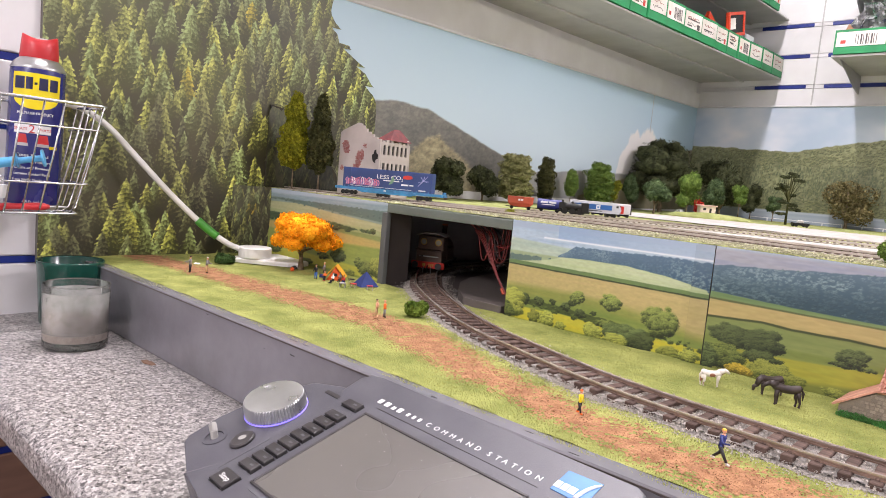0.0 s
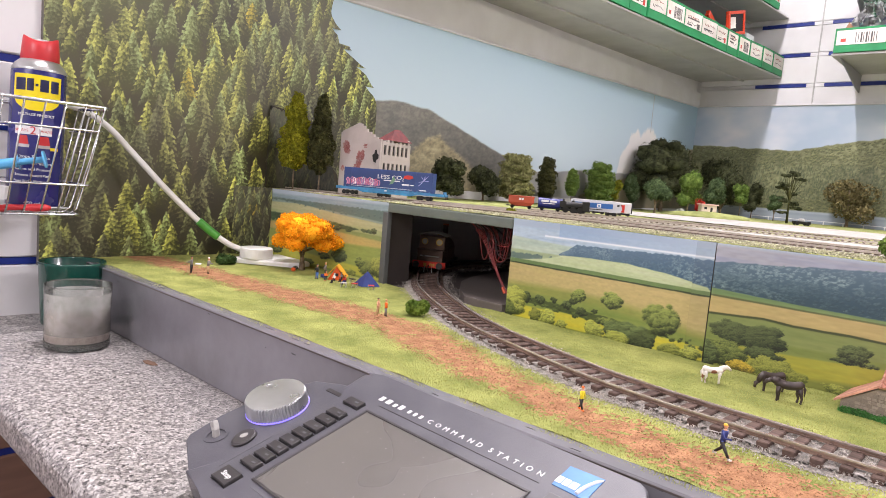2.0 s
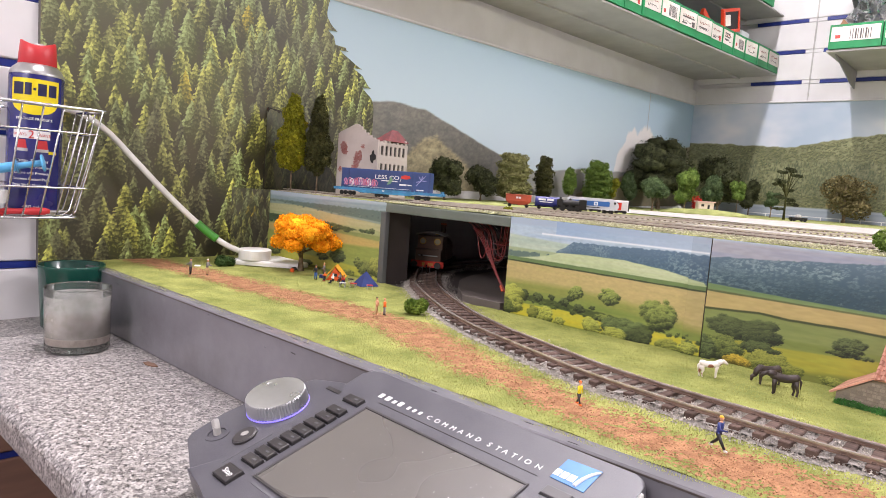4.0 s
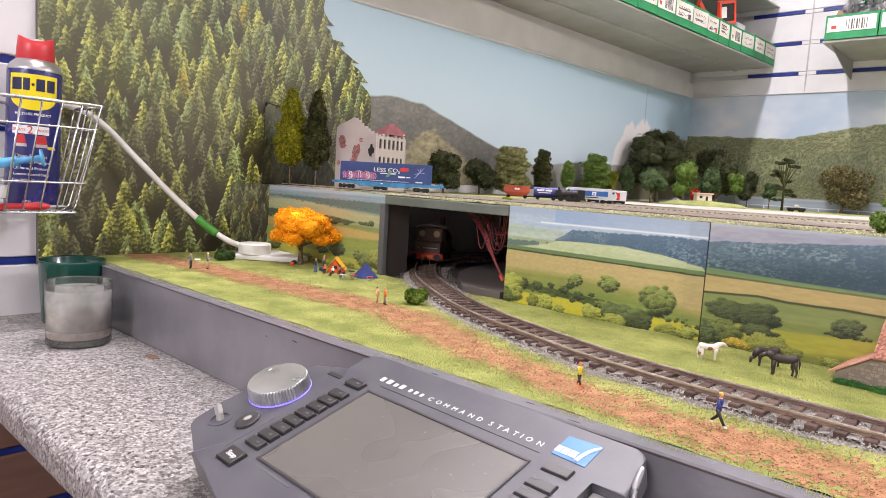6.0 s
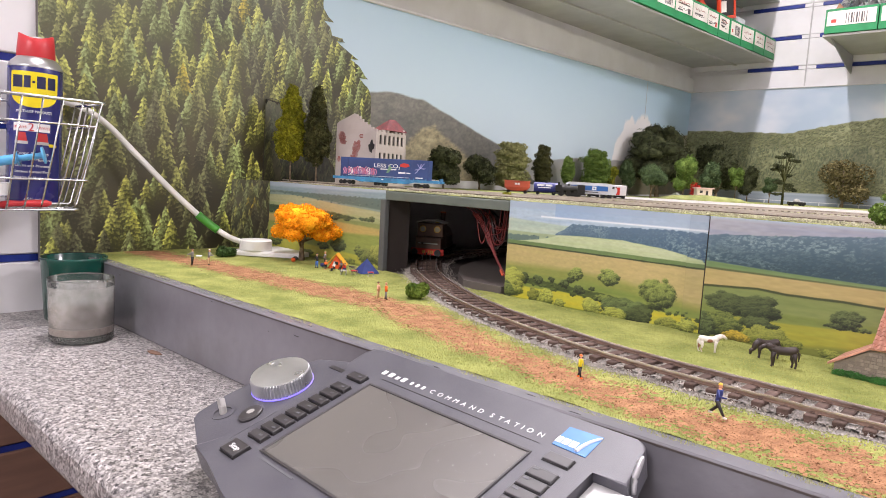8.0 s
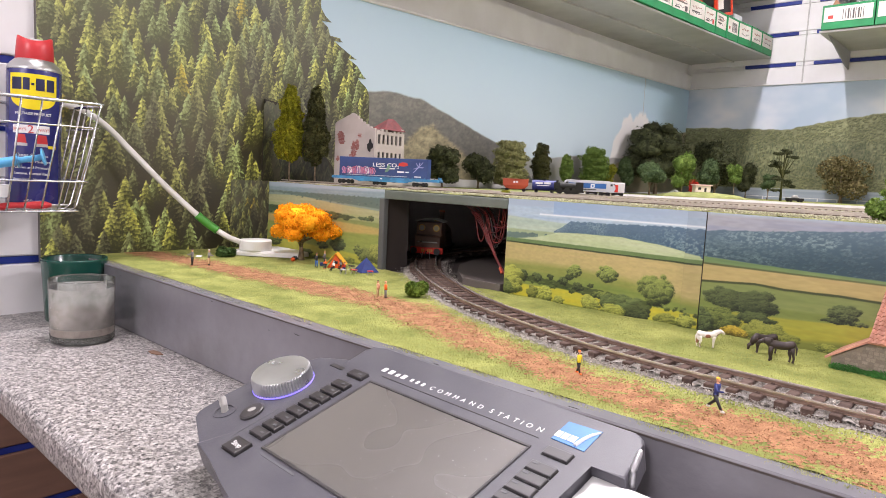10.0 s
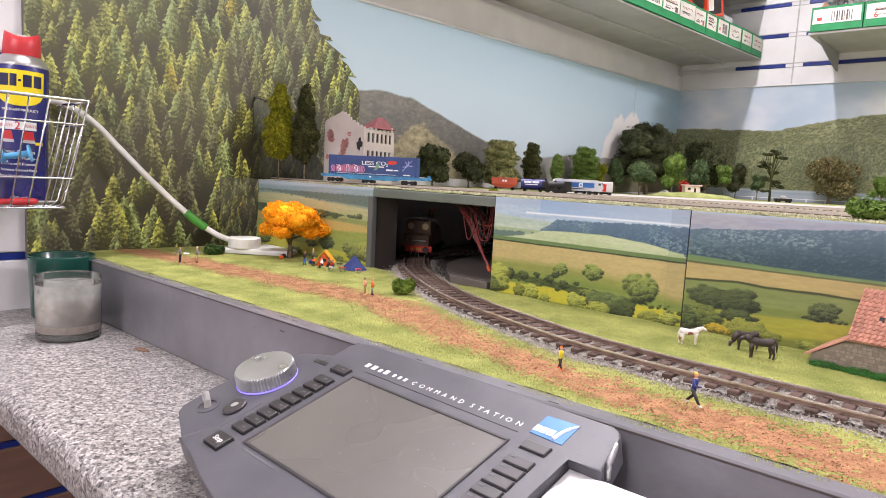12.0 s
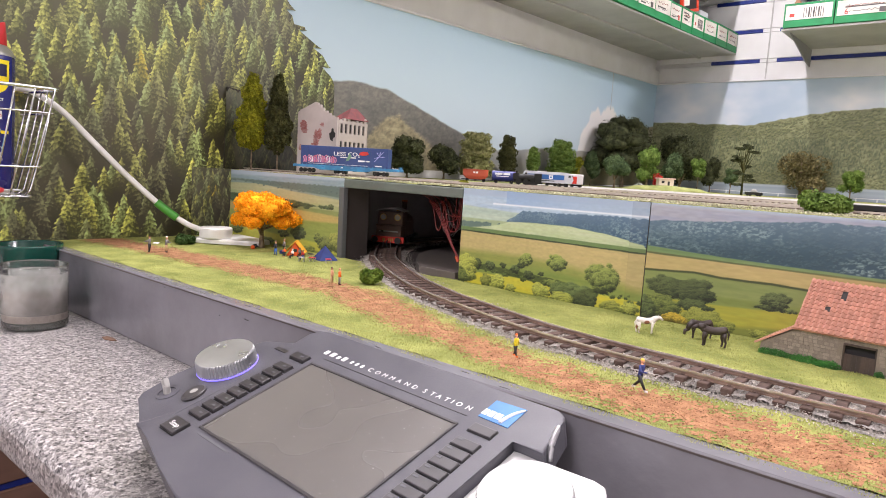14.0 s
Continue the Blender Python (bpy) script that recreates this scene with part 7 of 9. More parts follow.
bm.faces.new(a), bm.faces.new(b)
for i in range(4):
    bm.faces.new((a[i], a[(i + 1) % 4], b[(i + 1) % 4], b[i]))
part("lean_to_roof", bm, M_PANTILE, barn, "red clay lean-to roof")
M_MOSS = mat("bright_green_scatter", rgb(74, 138, 62), 0.9, col2=rgb(58, 104, 46), scale=80, island=0.3)
blob = [(-0.024 + i * 0.0085, -0.002, 0.0025, 0.0075, 0.0016, 0.0042 + 0.0008 * math.sin(i * 2.1)) for i in range(7)] + [(0.061, -0.002, 0.002, 0.004, 0.002, 0.004)]
ob = poly_object("foundation_planting", leaf_quads(blob, 5200, 0.0006, 41, 0.3), 4, M_MOSS, None, "bright green scatter along the foot of the barn wall")
ob.matrix_basis = barn.matrix_basis.copy()
tagged(ob, "", "plant")

# ---- tank engine at the tunnel mouth ----
M_LOCO = mat("brown_engine_paint", rgb(108, 80, 66), 0.45, col2=rgb(92, 68, 56), scale=40)
M_BUFFER = mat("red_buffer_beam", rgb(206, 50, 36), 0.4, scale=40)
M_BLACKM = mat("black_metal", rgb(30, 29, 29), 0.45, metal=0.3, scale=40)
M_CREAM = mat("cream_roof", rgb(228, 226, 218), 0.6, scale=30)
M_BRASS = mat("brass", rgb(200, 166, 90), 0.3, metal=0.9, scale=30)
lp = Vector((-0.749, 0.836, RZ + 0.0034))
lt = -60.0
loco = thing("tank_engine", "brown model tank engine with red buffer beam on the track", "locomotive", pose(lp.x, lp.y, lp.z, 0, 0, lt) @ Matrix.Scale(0.78, 4))
# the rear of the cab faces +x
cabx = 0.0
part("frame", box((-0.165, -0.030, 0.012), (cabx + 0.004, 0.030, 0.018), 0.001), M_BLACKM, loco)
beam = part("buffer_beam", box((cabx + 0.004, -0.037, 0.007), (cabx + 0.008, 0.037, 0.021), 0.0008), M_BUFFER, loco, "red buffer beam")
for s in (-1, 1):
    b0 = part("buffer", rod((cabx + 0.008, s * 0.026, 0.014), (cabx + 0.018, s * 0.026, 0.014), 0.0038, n=16), M_BLACKM, loco)
    part("buffer_head", rod((cabx + 0.018, s * 0.026, 0.014), (cabx + 0.0198, s * 0.026, 0.014), 0.0072, n=20), M_BLACKM, b0)
bm = bmesh.new()
for y in (-0.0115, -0.008, 0.002, 0.0062, 0.0104):
    box((cabx + 0.008, y, 0.0110), (cabx + 0.0084, y + 0.0028, 0.0172), bm=bm)
part("number_mark", bm, M_BRASS, beam, "yellow painted number marks")
part("coupling", tube([(cabx + 0.008, 0, 0.012), (cabx + 0.013, 0, 0.010), (cabx + 0.013, 0.001, 0.001), (cabx + 0.011, 0.001, -0.002)], 0.0014, 8), M_BLACKM, loco)
for s in (-1, 1):
    part("pipe", tube([(cabx + 0.008, s * 0.008, 0.010), (cabx + 0.012, s * 0.008, 0.006), (cabx + 0.011, s * 0.009, -0.003)], 0.0010, 6), M_TIN, loco)
# bunker and cab back
part("bunker", box((cabx - 0.022, -0.029, 0.018), (cabx + 0.002, 0.029, 0.045), 0.0015), M_LOCO, loco)
part("bunker_rail", box((cabx + 0.002, -0.022, 0.031), (cabx + 0.0035, 0.022, 0.0335), 0.0005), M_TIN, loco)
part("bunker_rim", box((cabx - 0.021, -0.0302, 0.0445), (cabx + 0.0035, 0.0302, 0.0468), 0.0008), M_LOCO, loco)
cab = part("cab", box((cabx - 0.050, -0.029, 0.018), (cabx - 0.010, 0.029, 0.076), 0.0015), M_LOCO, loco, "brown cab with round rear windows")
for s in (-1, 1):
    bm = lathe([(0.0056, 0.0), (0.0074, 0.0), (0.0074, 0.0014), (0.0056, 0.0014), (0.0056, 0.0)], 28, m=Matrix.Translation((cabx - 0.0105, s * 0.0165, 0.063)) @ Matrix.Rotation(radians(90), 4, "Y"))
    rim = part("window_rim", bm, M_BRASS, cab, "brass window rim")
    part("window_glass", rod((cabx - 0.0102, s * 0.0165, 0.063), (cabx - 0.0096, s * 0.0165, 0.063), 0.0056, n=24), M_LEVER, rim)
bm = bmesh.new()
rows = []
for i in range(11):
    a = -1 + 2 * i / 10
    zz = 0.076 + 0.0065 * (1 - a * a)
    rows.append([bm.verts.new((x, a * 0.0325, z)) for x, z in ((cabx - 0.054, zz), (cabx - 0.006, zz), (cabx - 0.006, zz + 0.0014), (cabx - 0.054, zz + 0.0014))])
for p, q in zip(rows, rows[1:]):
    for k in range(4):
        bm.faces.new((p[k], q[k], q[(k + 1) % 4], p[(k + 1) % 4]))
bm.faces.new(rows[0]), bm.faces.new(rows[-1])
part("cab_roof", bm, M_CREAM, loco, "pale curved cab roof")
part("boiler", rod((-0.155, 0, 0.044), (cabx - 0.048, 0, 0.044), 0.021, n=28), M_LOCO, loco)
for s in (-1, 1):
    part("side_tank", box((-0.120, s * 0.016 - 0.0135 + (0 if s < 0 else 0), 0.018), (cabx - 0.049, s * 0.016 + 0.0135, 0.050), 0.002), M_LOCO, loco)
ch = part("chimney", lathe([(0.0075, 0.0), (0.0060, 0.006), (0.0056, 0.024), (0.0066, 0.028), (0.0066, 0.031), (0.0045, 0.031), (0.0045, 0.02), (0, 0.02)], 20, m=Matrix.Translation((-0.138, 0, 0.064))), M_LOCO, loco)
part("chimney_cap", lathe([(0.0066, 0.0300), (0.0072, 0.0335), (0.0050, 0.0335)], 20, m=Matrix.Translation((-0.138, 0, 0.064))), mat("copper_cap", rgb(206, 120, 84), 0.35, metal=0.7, scale=40), ch)
part("dome", lathe([(0.010, 0.0), (0.0095, 0.010), (0.006, 0.0145), (0, 0.0155)], 20, m=Matrix.Translation((-0.092, 0, 0.062))), M_BRASS, loco, smooth=True)
for i, wx in enumerate((-0.135, -0.085, -0.030)):
    for s in (-1, 1):
        w0 = part("wheel", rod((wx, s * (GAUGE / 1.56 - 0.001), 0.0155), (wx, s * (GAUGE / 1.56 + 0.004), 0.0155), 0.0155, n=28), M_BLACKM, loco)
        part("tyre", lathe([(0.0145, -0.0008), (0.0162, -0.0008), (0.0162, 0.0008), (0.0145, 0.0008), (0.0145, -0.0008)], 28, m=Matrix.Translation((wx, s * (GAUGE / 1.56 - 0.0012), 0.0155)) @ Matrix.Rotation(radians(90), 4, "X")), M_TIN, w0)

# ---- wires and stored goods under the upper deck ----
M_WIRE_R = mat("red_wire", rgb(124, 36, 34), 0.45, scale=40)
M_WIRE_K = mat("black_wire", rgb(40, 34, 34), 0.45, scale=40)
rw = random.Random(17)
hank = thing("wire_loom", "bundle of red and black wires hanging under the deck", "wires")
for i in range(13):
    x0, y0 = -0.555 + rw.uniform(-0.02, 0.015), 0.745 + rw.uniform(-0.01, 0.02)
    sag = rw.uniform(0.012, 0.045)
    x1 = x0 + rw.uniform(0.02, 0.045)
    part("wire", tube(spline([(x0 - 0.04, y0 + 0.02, 1.109), (x0, y0, 1.098), (x0 + 0.012, y0, 1.098 - sag), (x1 - 0.006, y0, 1.095 - sag * 0.8), (x1, y0, 1.109)], 6), 0.0008, 6), M_WIRE_R if i % 3 else M_WIRE_K, hank, smooth=True)
for i in range(4):
    dx = 0.003 * i
    part("wire", tube(spline([(-0.578 + dx, 0.745, 1.100), (-0.560 + dx, 0.744, 1.084), (-0.542 + dx * 0.6, 0.742, 1.060), (-0.524 + dx * 0.3, 0.740, 1.036), (-0.508 + dx, 0.738, 1.018 - 0.002 * i)], 6), 0.0008, 6), M_WIRE_R, hank, smooth=True)
part("tape_wrap", rod((-0.516, 0.7385, 1.026), (-0.511, 0.738, 1.019), 0.0022, n=10), mat("orange_tape", rgb(220, 92, 50), 0.5, scale=40), hank)
solid("storage_box", box((-0.075, -0.04, 0), (0.075, 0.04, 0.07), 0.003), mat("grey_box_card", rgb(150, 146, 142), 0.7, scale=20), "pale grey storage box under the upper deck", "box", pose(-0.46, 1.20, ZL + 0.0101, 0, 0, 20))
solid("siding_floor", box((-0.10, 0, -0.0005), (0.16, 0.42, 0.0)), mat("grey_inner_floor", rgb(104, 98, 94), 0.7, scale=12, fine=0.1), "grey painted floor board under the upper deck", "board", pose(-0.545, 0.78, ZL - 0.0025, 0, 0, 0), kind="structure")
solid("siding_board", slab([(-0.487, 0.7025), (-0.552, 0.7025), (-0.600, 0.747), (-0.645, 0.802), (-0.672, 0.86), (-0.688, 0.93), (-0.690, 1.05), (-0.65, 1.28), (-0.42, 1.28), (-0.42, 0.802), (-0.487, 0.802)], ZL - 0.003, ZL + 0.010, 0.0006), mat("grey_brown_siding", rgb(104, 96, 91), 0.7, scale=10, fine=0.1), "grey brown raised board inside the tunnel mouth", "board", kind="structure")

# ---- upper deck: ground, tracks ----
M_UGRASS = mat("upper_grass", rgb(160, 164, 106), 0.9, col2=rgb(128, 134, 82), scale=30, fine=0.25, bump=0.8, bscale=500, spec=0.1)
M_UBALLAST = mat("upper_ballast", rgb(190, 182, 170), 0.9, col2=rgb(150, 141, 130), scale=160, fine=0.25, bump=0.9, bscale=700)
M_ROAD = mat("pale_grey_yard", rgb(182, 178, 172), 0.85, col2=rgb(158, 153, 147), scale=30, fine=0.1)
M_USLEEP = mat("small_sleeper", rgb(112, 98, 86), 0.85, scale=60)
M_URAIL = mat("silver_small_rail", rgb(200, 190, 180), 0.35, metal=0.8, scale=40)


def flat_sheet(name, poly, z, material, label, category, rough=0.0006, step=0.006, seed=1):
    """Ground scenery inside a plan outline, with a little relief."""
    rg = np.random.default_rng(seed)
    xs, ys = [p[0] for p in poly], [p[1] for p in poly]
    nx, ny = max(2, int((max(xs) - min(xs)) / step)), max(2, int((max(ys) - min(ys)) / step))
    gx, gy = np.meshgrid(np.linspace(min(xs), max(xs), nx), np.linspace(min(ys), max(ys), ny))
    gz = z + rough * rg.random(gx.shape)
    cx, cy = (gx[1:, 1:] + gx[:-1, :-1]).ravel() / 2, (gy[1:, 1:] + gy[:-1, :-1]).ravel() / 2
    ok = np.zeros(len(cx), bool)
    k = len(poly)
    for i in range(k):
        (ax, ay), (bx, by) = poly[i], poly[(i + 1) % k]
        c = ((ay > cy) != (by > cy)) & (cx < (bx - ax) * (cy - ay) / ((by - ay) or 1e-9) + ax)
        ok ^= c
    idx = np.arange(nx * ny).reshape(ny, nx)
    q = np.stack([idx[:-1, :-1], idx[:-1, 1:], idx[1:, 1:], idx[1:, :-1]], axis=-1).reshape(-1, 4)[ok]
    me = bpy.data.meshes.new(name)
    co = np.stack([gx, gy, gz], axis=-1).reshape(-1, 3)
    used, inv = np.unique(q.ravel(), return_inverse=True)
    me.from_pydata(co[used].tolist(), [], inv.reshape(-1, 4).tolist())
    me.materials.append(material)
    return tagged(new(name, me), label, category, kind="stuff")


ED = YP + 0.001
flat_sheet("upper_grass", [(XA + 0.002, ED), (0.6, ED), (0.6, 2.65), (XA + 0.002, 2.65)], ZU - 0.0035, M_UGRASS, "pale green grass scatter on the upper deck", "grass", 0.0012, 0.010, 2)
TU1 = [(-1.02, 0.725), (-0.93, 0.742), (-0.85, 0.762), (-0.76, 0.802), (-0.66, 0.868), (-0.56, 0.940), (-0.46, 1.002), (-0.33, 1.06), (-0.15, 1.10), (0.10, 1.12), (0.6, 1.12)]
TU2 = [(-0.70, 0.735), (-0.60, 0.760), (-0.48, 0.782), (-0.36, 0.792), (-0.22, 0.796), (0.0, 0.798), (0.6, 0.80)]
TU3 = [(-0.72, 0.790), (-0.62, 0.822), (-0.50, 0.852), (-0.36, 0.868), (-0.20, 0.874), (0.0, 0.876), (0.6, 0.88)]
TU4 = [(-0.66, 0.985), (-0.58, 1.02), (-0.50, 1.065), (-0.42, 1.13), (-0.30, 1.20), (-0.1, 1.26), (0.6, 1.32)]
for i, (pts, lab) in enumerate(((TU1, "curved"), (TU2, "front"), (TU3, "second"), (TU4, "rear"))):
    c = spline([(x, y, 0) for x, y in pts], 10)
    bed = part("ballast_bed", rail_strip(c, 0.036, ZU - 0.0042, ZU - 0.0012 - 0.0002 * i), M_UBALLAST, None, "grey brown ballast bed on the upper deck")
    tagged(bed, "", "ballast", kind="stuff")
    tk = thing("small_track", "small scale model railway track on the upper deck", "track", group="upper deck tracks")
    for s in (1, -1):
        part("rail", rail_strip(offset_line(c, s * 0.0062, 0), 0.0011, ZU + 0.0004, ZU + 0.0022), M_URAIL, tk)
    sm, acc, prev = None, 0.0, c[0]
    for j in range(1, len(c)):
        d = c[j] - prev
        acc += d.length
        while acc > 0.0085:
            acc -= 0.0085
            p = c[j] - d.normalized() * acc
            if not (-0.95 < p.x < 0.0):
                continue
            if sm is None:
                ob = part("sleeper", box((-0.0015, -0.0115, -0.0014), (0.0015, 0.0115, 0.0)), M_USLEEP, tk)
                sm = ob.data
            else:
                ob = new("sleeper", sm)
                ob.parent = tk
            ob.matrix_basis = pose(p.x, p.y, ZU + 0.0005, 0, 0, math.degrees(math.atan2(d.y, d.x)))
        prev = c[j]
flat_sheet("yard", [(-0.44, 0.90), (0.6, 0.905), (0.6, 1.06), (-0.10, 1.06), (-0.36, 1.0)], ZU - 0.0012, M_ROAD, "pale grey yard surface beside the tracks", "yard", 0.0003, 0.012, 3)
flat_sheet("yard", [(-0.80, 1.30), (0.6, 1.40), (0.6, 1.95), (-0.50, 1.90), (-0.86, 1.62)], ZU - 0.0013, M_ROAD, "grey road surface at the back of the deck", "road", 0.0003, 0.016, 4)
rg2, xx, yy = scatter(16000, 21, -0.75, 0.1, ED, 0.78, lambda x, y: y > 0)
t4 = rg2.normal(size=(len(xx), 4, 3)) * 0.0007 + np.stack([xx, yy, np.full(len(xx), ZU - 0.0016)], axis=1)[:, None, :]
ob = poly_object("verge_scatter", np.stack([t4[:, [0, 1, 2]], t4[:, [0, 2, 3]], t4[:, [0, 3, 1]], t4[:, [1, 3, 2]]], axis=1).reshape(-1, 3), 3, mat("verge_crumbs", rgb(192, 190, 156), 0.9, col2=rgb(150, 146, 126), scale=40, island=0.45), None, "pale scatter along the deck edge")
tagged(ob, "", "scatter", kind="stuff")

# ---- ruined building ----
M_PLASTER = mat("pinkish_grey_plaster", rgb(184, 174, 168), 0.8, col2=rgb(168, 158, 152), scale=20, fine=0.05)
M_BRICKP = mat("exposed_red_brick", rgb(158, 102, 98), 0.85, col2=rgb(140, 88, 84), scale=50, fine=0.1)
ruin = thing("ruined_building", "ruined grey plaster house with broken walls and red roof", "building", pose(-0.950, 0.790, ZU - 0.003, 0, 0, 10) @ Matrix.Diagonal((1.33, 1.42, 1.06, 1)))
# gable wall faces -y (towards the walker), side wall runs back from its far end
WL, SH = 0.070, 0.124
prof = [(0.0, 0.0), (WL, 0.0), (WL, 0.098), (0.064, 0.098), (0.064, 0.101), (0.058, 0.101), (0.058, 0.105), (0.052, 0.105), (0.052, 0.109), (0.046, 0.109), (0.046, 0.114), (0.041, 0.114), (0.041, 0.119), (0.036, 0.119), (0.036, 0.122), (0.030, 0.1235), (0.026, 0.121), (0.022, 0.119), (0.016, 0.116), (0.010, 0.113), (0.004, 0.110), (0.0, 0.106)]
part("wall", slab(prof, 0.0, 0.003), M_PLASTER, ruin, "broken gable wall").matrix_basis = Matrix.Rotation(radians(90), 4, "X")
rb = random.Random(6)
for cx, cz, w, h in ((0.010, 0.084, 0.012, 0.018), (0.013, 0.076, 0.010, 0.010), (0.034, 0.062, 0.009, 0.030), (0.040, 0.070, 0.006, 0.018), (0.044, 0.086, 0.006, 0.007), (0.006, 0.046, 0.006, 0.010), (0.030, 0.050, 0.010, 0.008)):
    bm = bmesh.new()
    rows = max(3, int(h / 0.0018))
    for k in range(rows):
        f = 1 - (2 * (k + 0.5) / rows - 1) ** 2
        a, b = cx - w * 0.5 * f ** 0.5 * rb.uniform(0.55, 1.2), cx + w * 0.5 * f ** 0.5 * rb.uniform(0.55, 1.2)
        zz = cz - h / 2 + h * k / rows
        while a < b:
            box((a, -0.0034, zz), (min(b + 0.001, a + 0.0028), -0.0029, zz + 0.0015), bm=bm)
            a += 0.0031
    part("brick_patch", bm, M_BRICKP, ruin, "patch of exposed red brick")
part("hole", slab([(0.0600, 0.060), (0.0635, 0.058), (0.0640, 0.063), (0.0675, 0.065), (0.0678, 0.072), (0.0650, 0.074), (0.0640, 0.080), (0.0615, 0.079), (0.0605, 0.073), (0.0575, 0.071), (0.0585, 0.064)], 0.0030, 0.0036), M_DARK, ruin, "dark hole in the wall").matrix_basis = Matrix.Rotation(radians(90), 4, "X")
# side wall with two rows of windows, from (WL, 0) back along +y
SL = 0.060
bm = bmesh.new()
wins = [(0.0040 + i * 0.0090, 0.0088 + i * 0.0090) for i in range(6)]
zs = [(0.0, 0.044), (0.0590, 0.073), (0.0890, 0.094)]
for z0, z1 in zs:
    box((WL - 0.003, 0.0005, z0), (WL, SL, z1), bm=bm)
for z0, z1 in ((0.044, 0.059), (0.073, 0.089)):
    edges = [0.0005] + [v for w in wins for v in w] + [SL]
    for a, b in zip(edges[::2], edges[1::2]):
        if b - a > 0.0003:
            box((WL - 0.003, a, z0), (WL, b, z1), bm=bm)
for i in range(7):
    y = 0.002 + i * 0.0085
    box((WL - 0.003, y, 0.094), (WL, y + 0.0045, 0.094 + 0.010 * rb.random() ** 1.6 + 0.001), bm=bm)
part("wall", bm, M_PLASTER, ruin, "side wall with two rows of windows")
for z in (0.0430, 0.0728):
    for a, b in wins:
        part("window", box((WL - 0.0025, a, z + 0.0015), (WL - 0.0018, b, z + 0.0160)), M_DARK, ruin, "dark empty window")
part("wall", box((0, 0.058, 0), (WL, 0.061, 0.07)), M_PLASTER, ruin)
bm = bmesh.new()
q = [bm.verts.new(p) for p in ((WL - 0.026, 0.018, 0.098), (WL + 0.001, 0.016, 0.098), (WL + 0.001, 0.062, 0.098), (WL - 0.026, 0.062, 0.098), (WL - 0.012, 0.038, 0.119), (WL - 0.010, 0.048, 0.119))]
for f in ((0, 1, 4), (1, 2, 5, 4), (2, 3, 5), (3, 0, 4, 5), (0, 3, 2, 1)):
    bm.faces.new([q[i] for i in f])
part("roof", bm, mat("red_slate_roof", rgb(112, 54, 54), 0.8, col2=rgb(88, 42, 44), scale=90, fine=0.15), ruin, "remaining red roof corner")

# ---- rolling stock ----
M_CONT = mat("blue_container", rgb(44, 68, 122), 0.45, col2=rgb(34, 54, 104), scale=25, fine=0.06)
M_CYAN = mat("bright_blue_wagon", rgb(58, 140, 190), 0.45, col2=rgb(44, 104, 146), scale=60, fine=0.1)
M_PINKINK = mat("pink_graffiti", rgb(224, 148, 176), 0.5, scale=30)


def at_depth_pair(a, b, z):
    a, b = Vector((*a, 0)), Vector((*b, 0))
    return Matrix.Translation(((a.x + b.x) / 2, (a.y + b.y) / 2, z)) @ Matrix.Rotation(math.atan2(b.y - a.y, b.x - a.x), 4, "Z"), (b - a).length


def bogie(parent, x, w, wb, r):
    bg = part("bogie", box((x - wb / 2 - r, -w / 2, r * 0.6), (x + wb / 2 + r, w / 2, r * 1.6), r * 0.15), M_BLACKM, parent, "black bogie")
    for k in (-1, 1):
        for s in (-1, 1):
            part("wheel", rod((x + k * wb / 2, s * (w / 2 - 0.0005), r), (x + k * wb / 2, s * (w / 2 + 0.0015), r), r, n=14), M_BLACKM, bg)
    return bg


WA, WB = (-0.868, 0.722), (-0.694, 0.805)
m, L = at_depth_pair(WA, WB, ZU + 0.0022)
wag = thing("container_wagon", "bright blue flat wagon carrying a container on the upper deck", "wagon", m)
part("underframe", box((-L / 2, -0.0085, 0.0085), (L / 2, 0.0085, 0.0125), 0.0006), M_CYAN, wag, "bright blue underframe")
sill = [(-L / 2 + 0.002, 0.0), (-L * 0.30, 0.0), (-L * 0.24, -0.003), (L * 0.20, -0.003), (L * 0.26, 0.0), (L / 2 - 0.002, 0.0), (L / 2 - 0.002, 0.0045), (-L / 2 + 0.002, 0.0045)]
part("side_sill", slab(sill, 0.0, 0.0012), M_CYAN, wag).matrix_basis = Matrix.Translation((0, -0.0085, 0.0085)) @ Matrix.Rotation(radians(90), 4, "X")
for x in (-0.38, 0.31):
    bogie(wag, x * L, 0.013, 0.016, 0.0036)
bogie(wag, -0.06 * L, 0.011, 0.014, 0.0032)
for i in range(9):
    part("side_mark", box((-L * 0.40 + i * L * 0.09, -0.0100, 0.0098), (-L * 0.40 + i * L * 0.09 + (0.004 if i % 3 else 0.008), -0.00985, 0.0116)), M_WHITEINK if i == 4 else M_LOGO, wag)
for i in range(22):
    sx = -L * 0.405 + i * L * 0.0365
    part("stake", box((sx, -0.0108, 0.0118), (sx + 0.0009, -0.0099, 0.0150)), M_CYAN, wag)
for i in range(5):
    part("underframe_box", box((-L * 0.25 + i * L * 0.105, -0.0080, 0.0050), (-L * 0.25 + i * L * 0.105 + 0.008, -0.0064, 0.0086), 0.0004), M_BLACKM, wag, "dark underframe equipment box")
part("end_post", box((L / 2 - 0.004, -0.007, 0.0125), (L / 2 - 0.002, 0.007, 0.0165)), M_CYAN, wag)
CL0, CL1, CH = -L * 0.420, L * 0.385, 0.0375
cont = thing("shipping_container", "dark blue shipping container with slogan and pink graffiti", "container", m @ Matrix.Translation((0, 0, 0.0126)) @ Matrix.Diagonal((1, 1, 0.86, 1)))
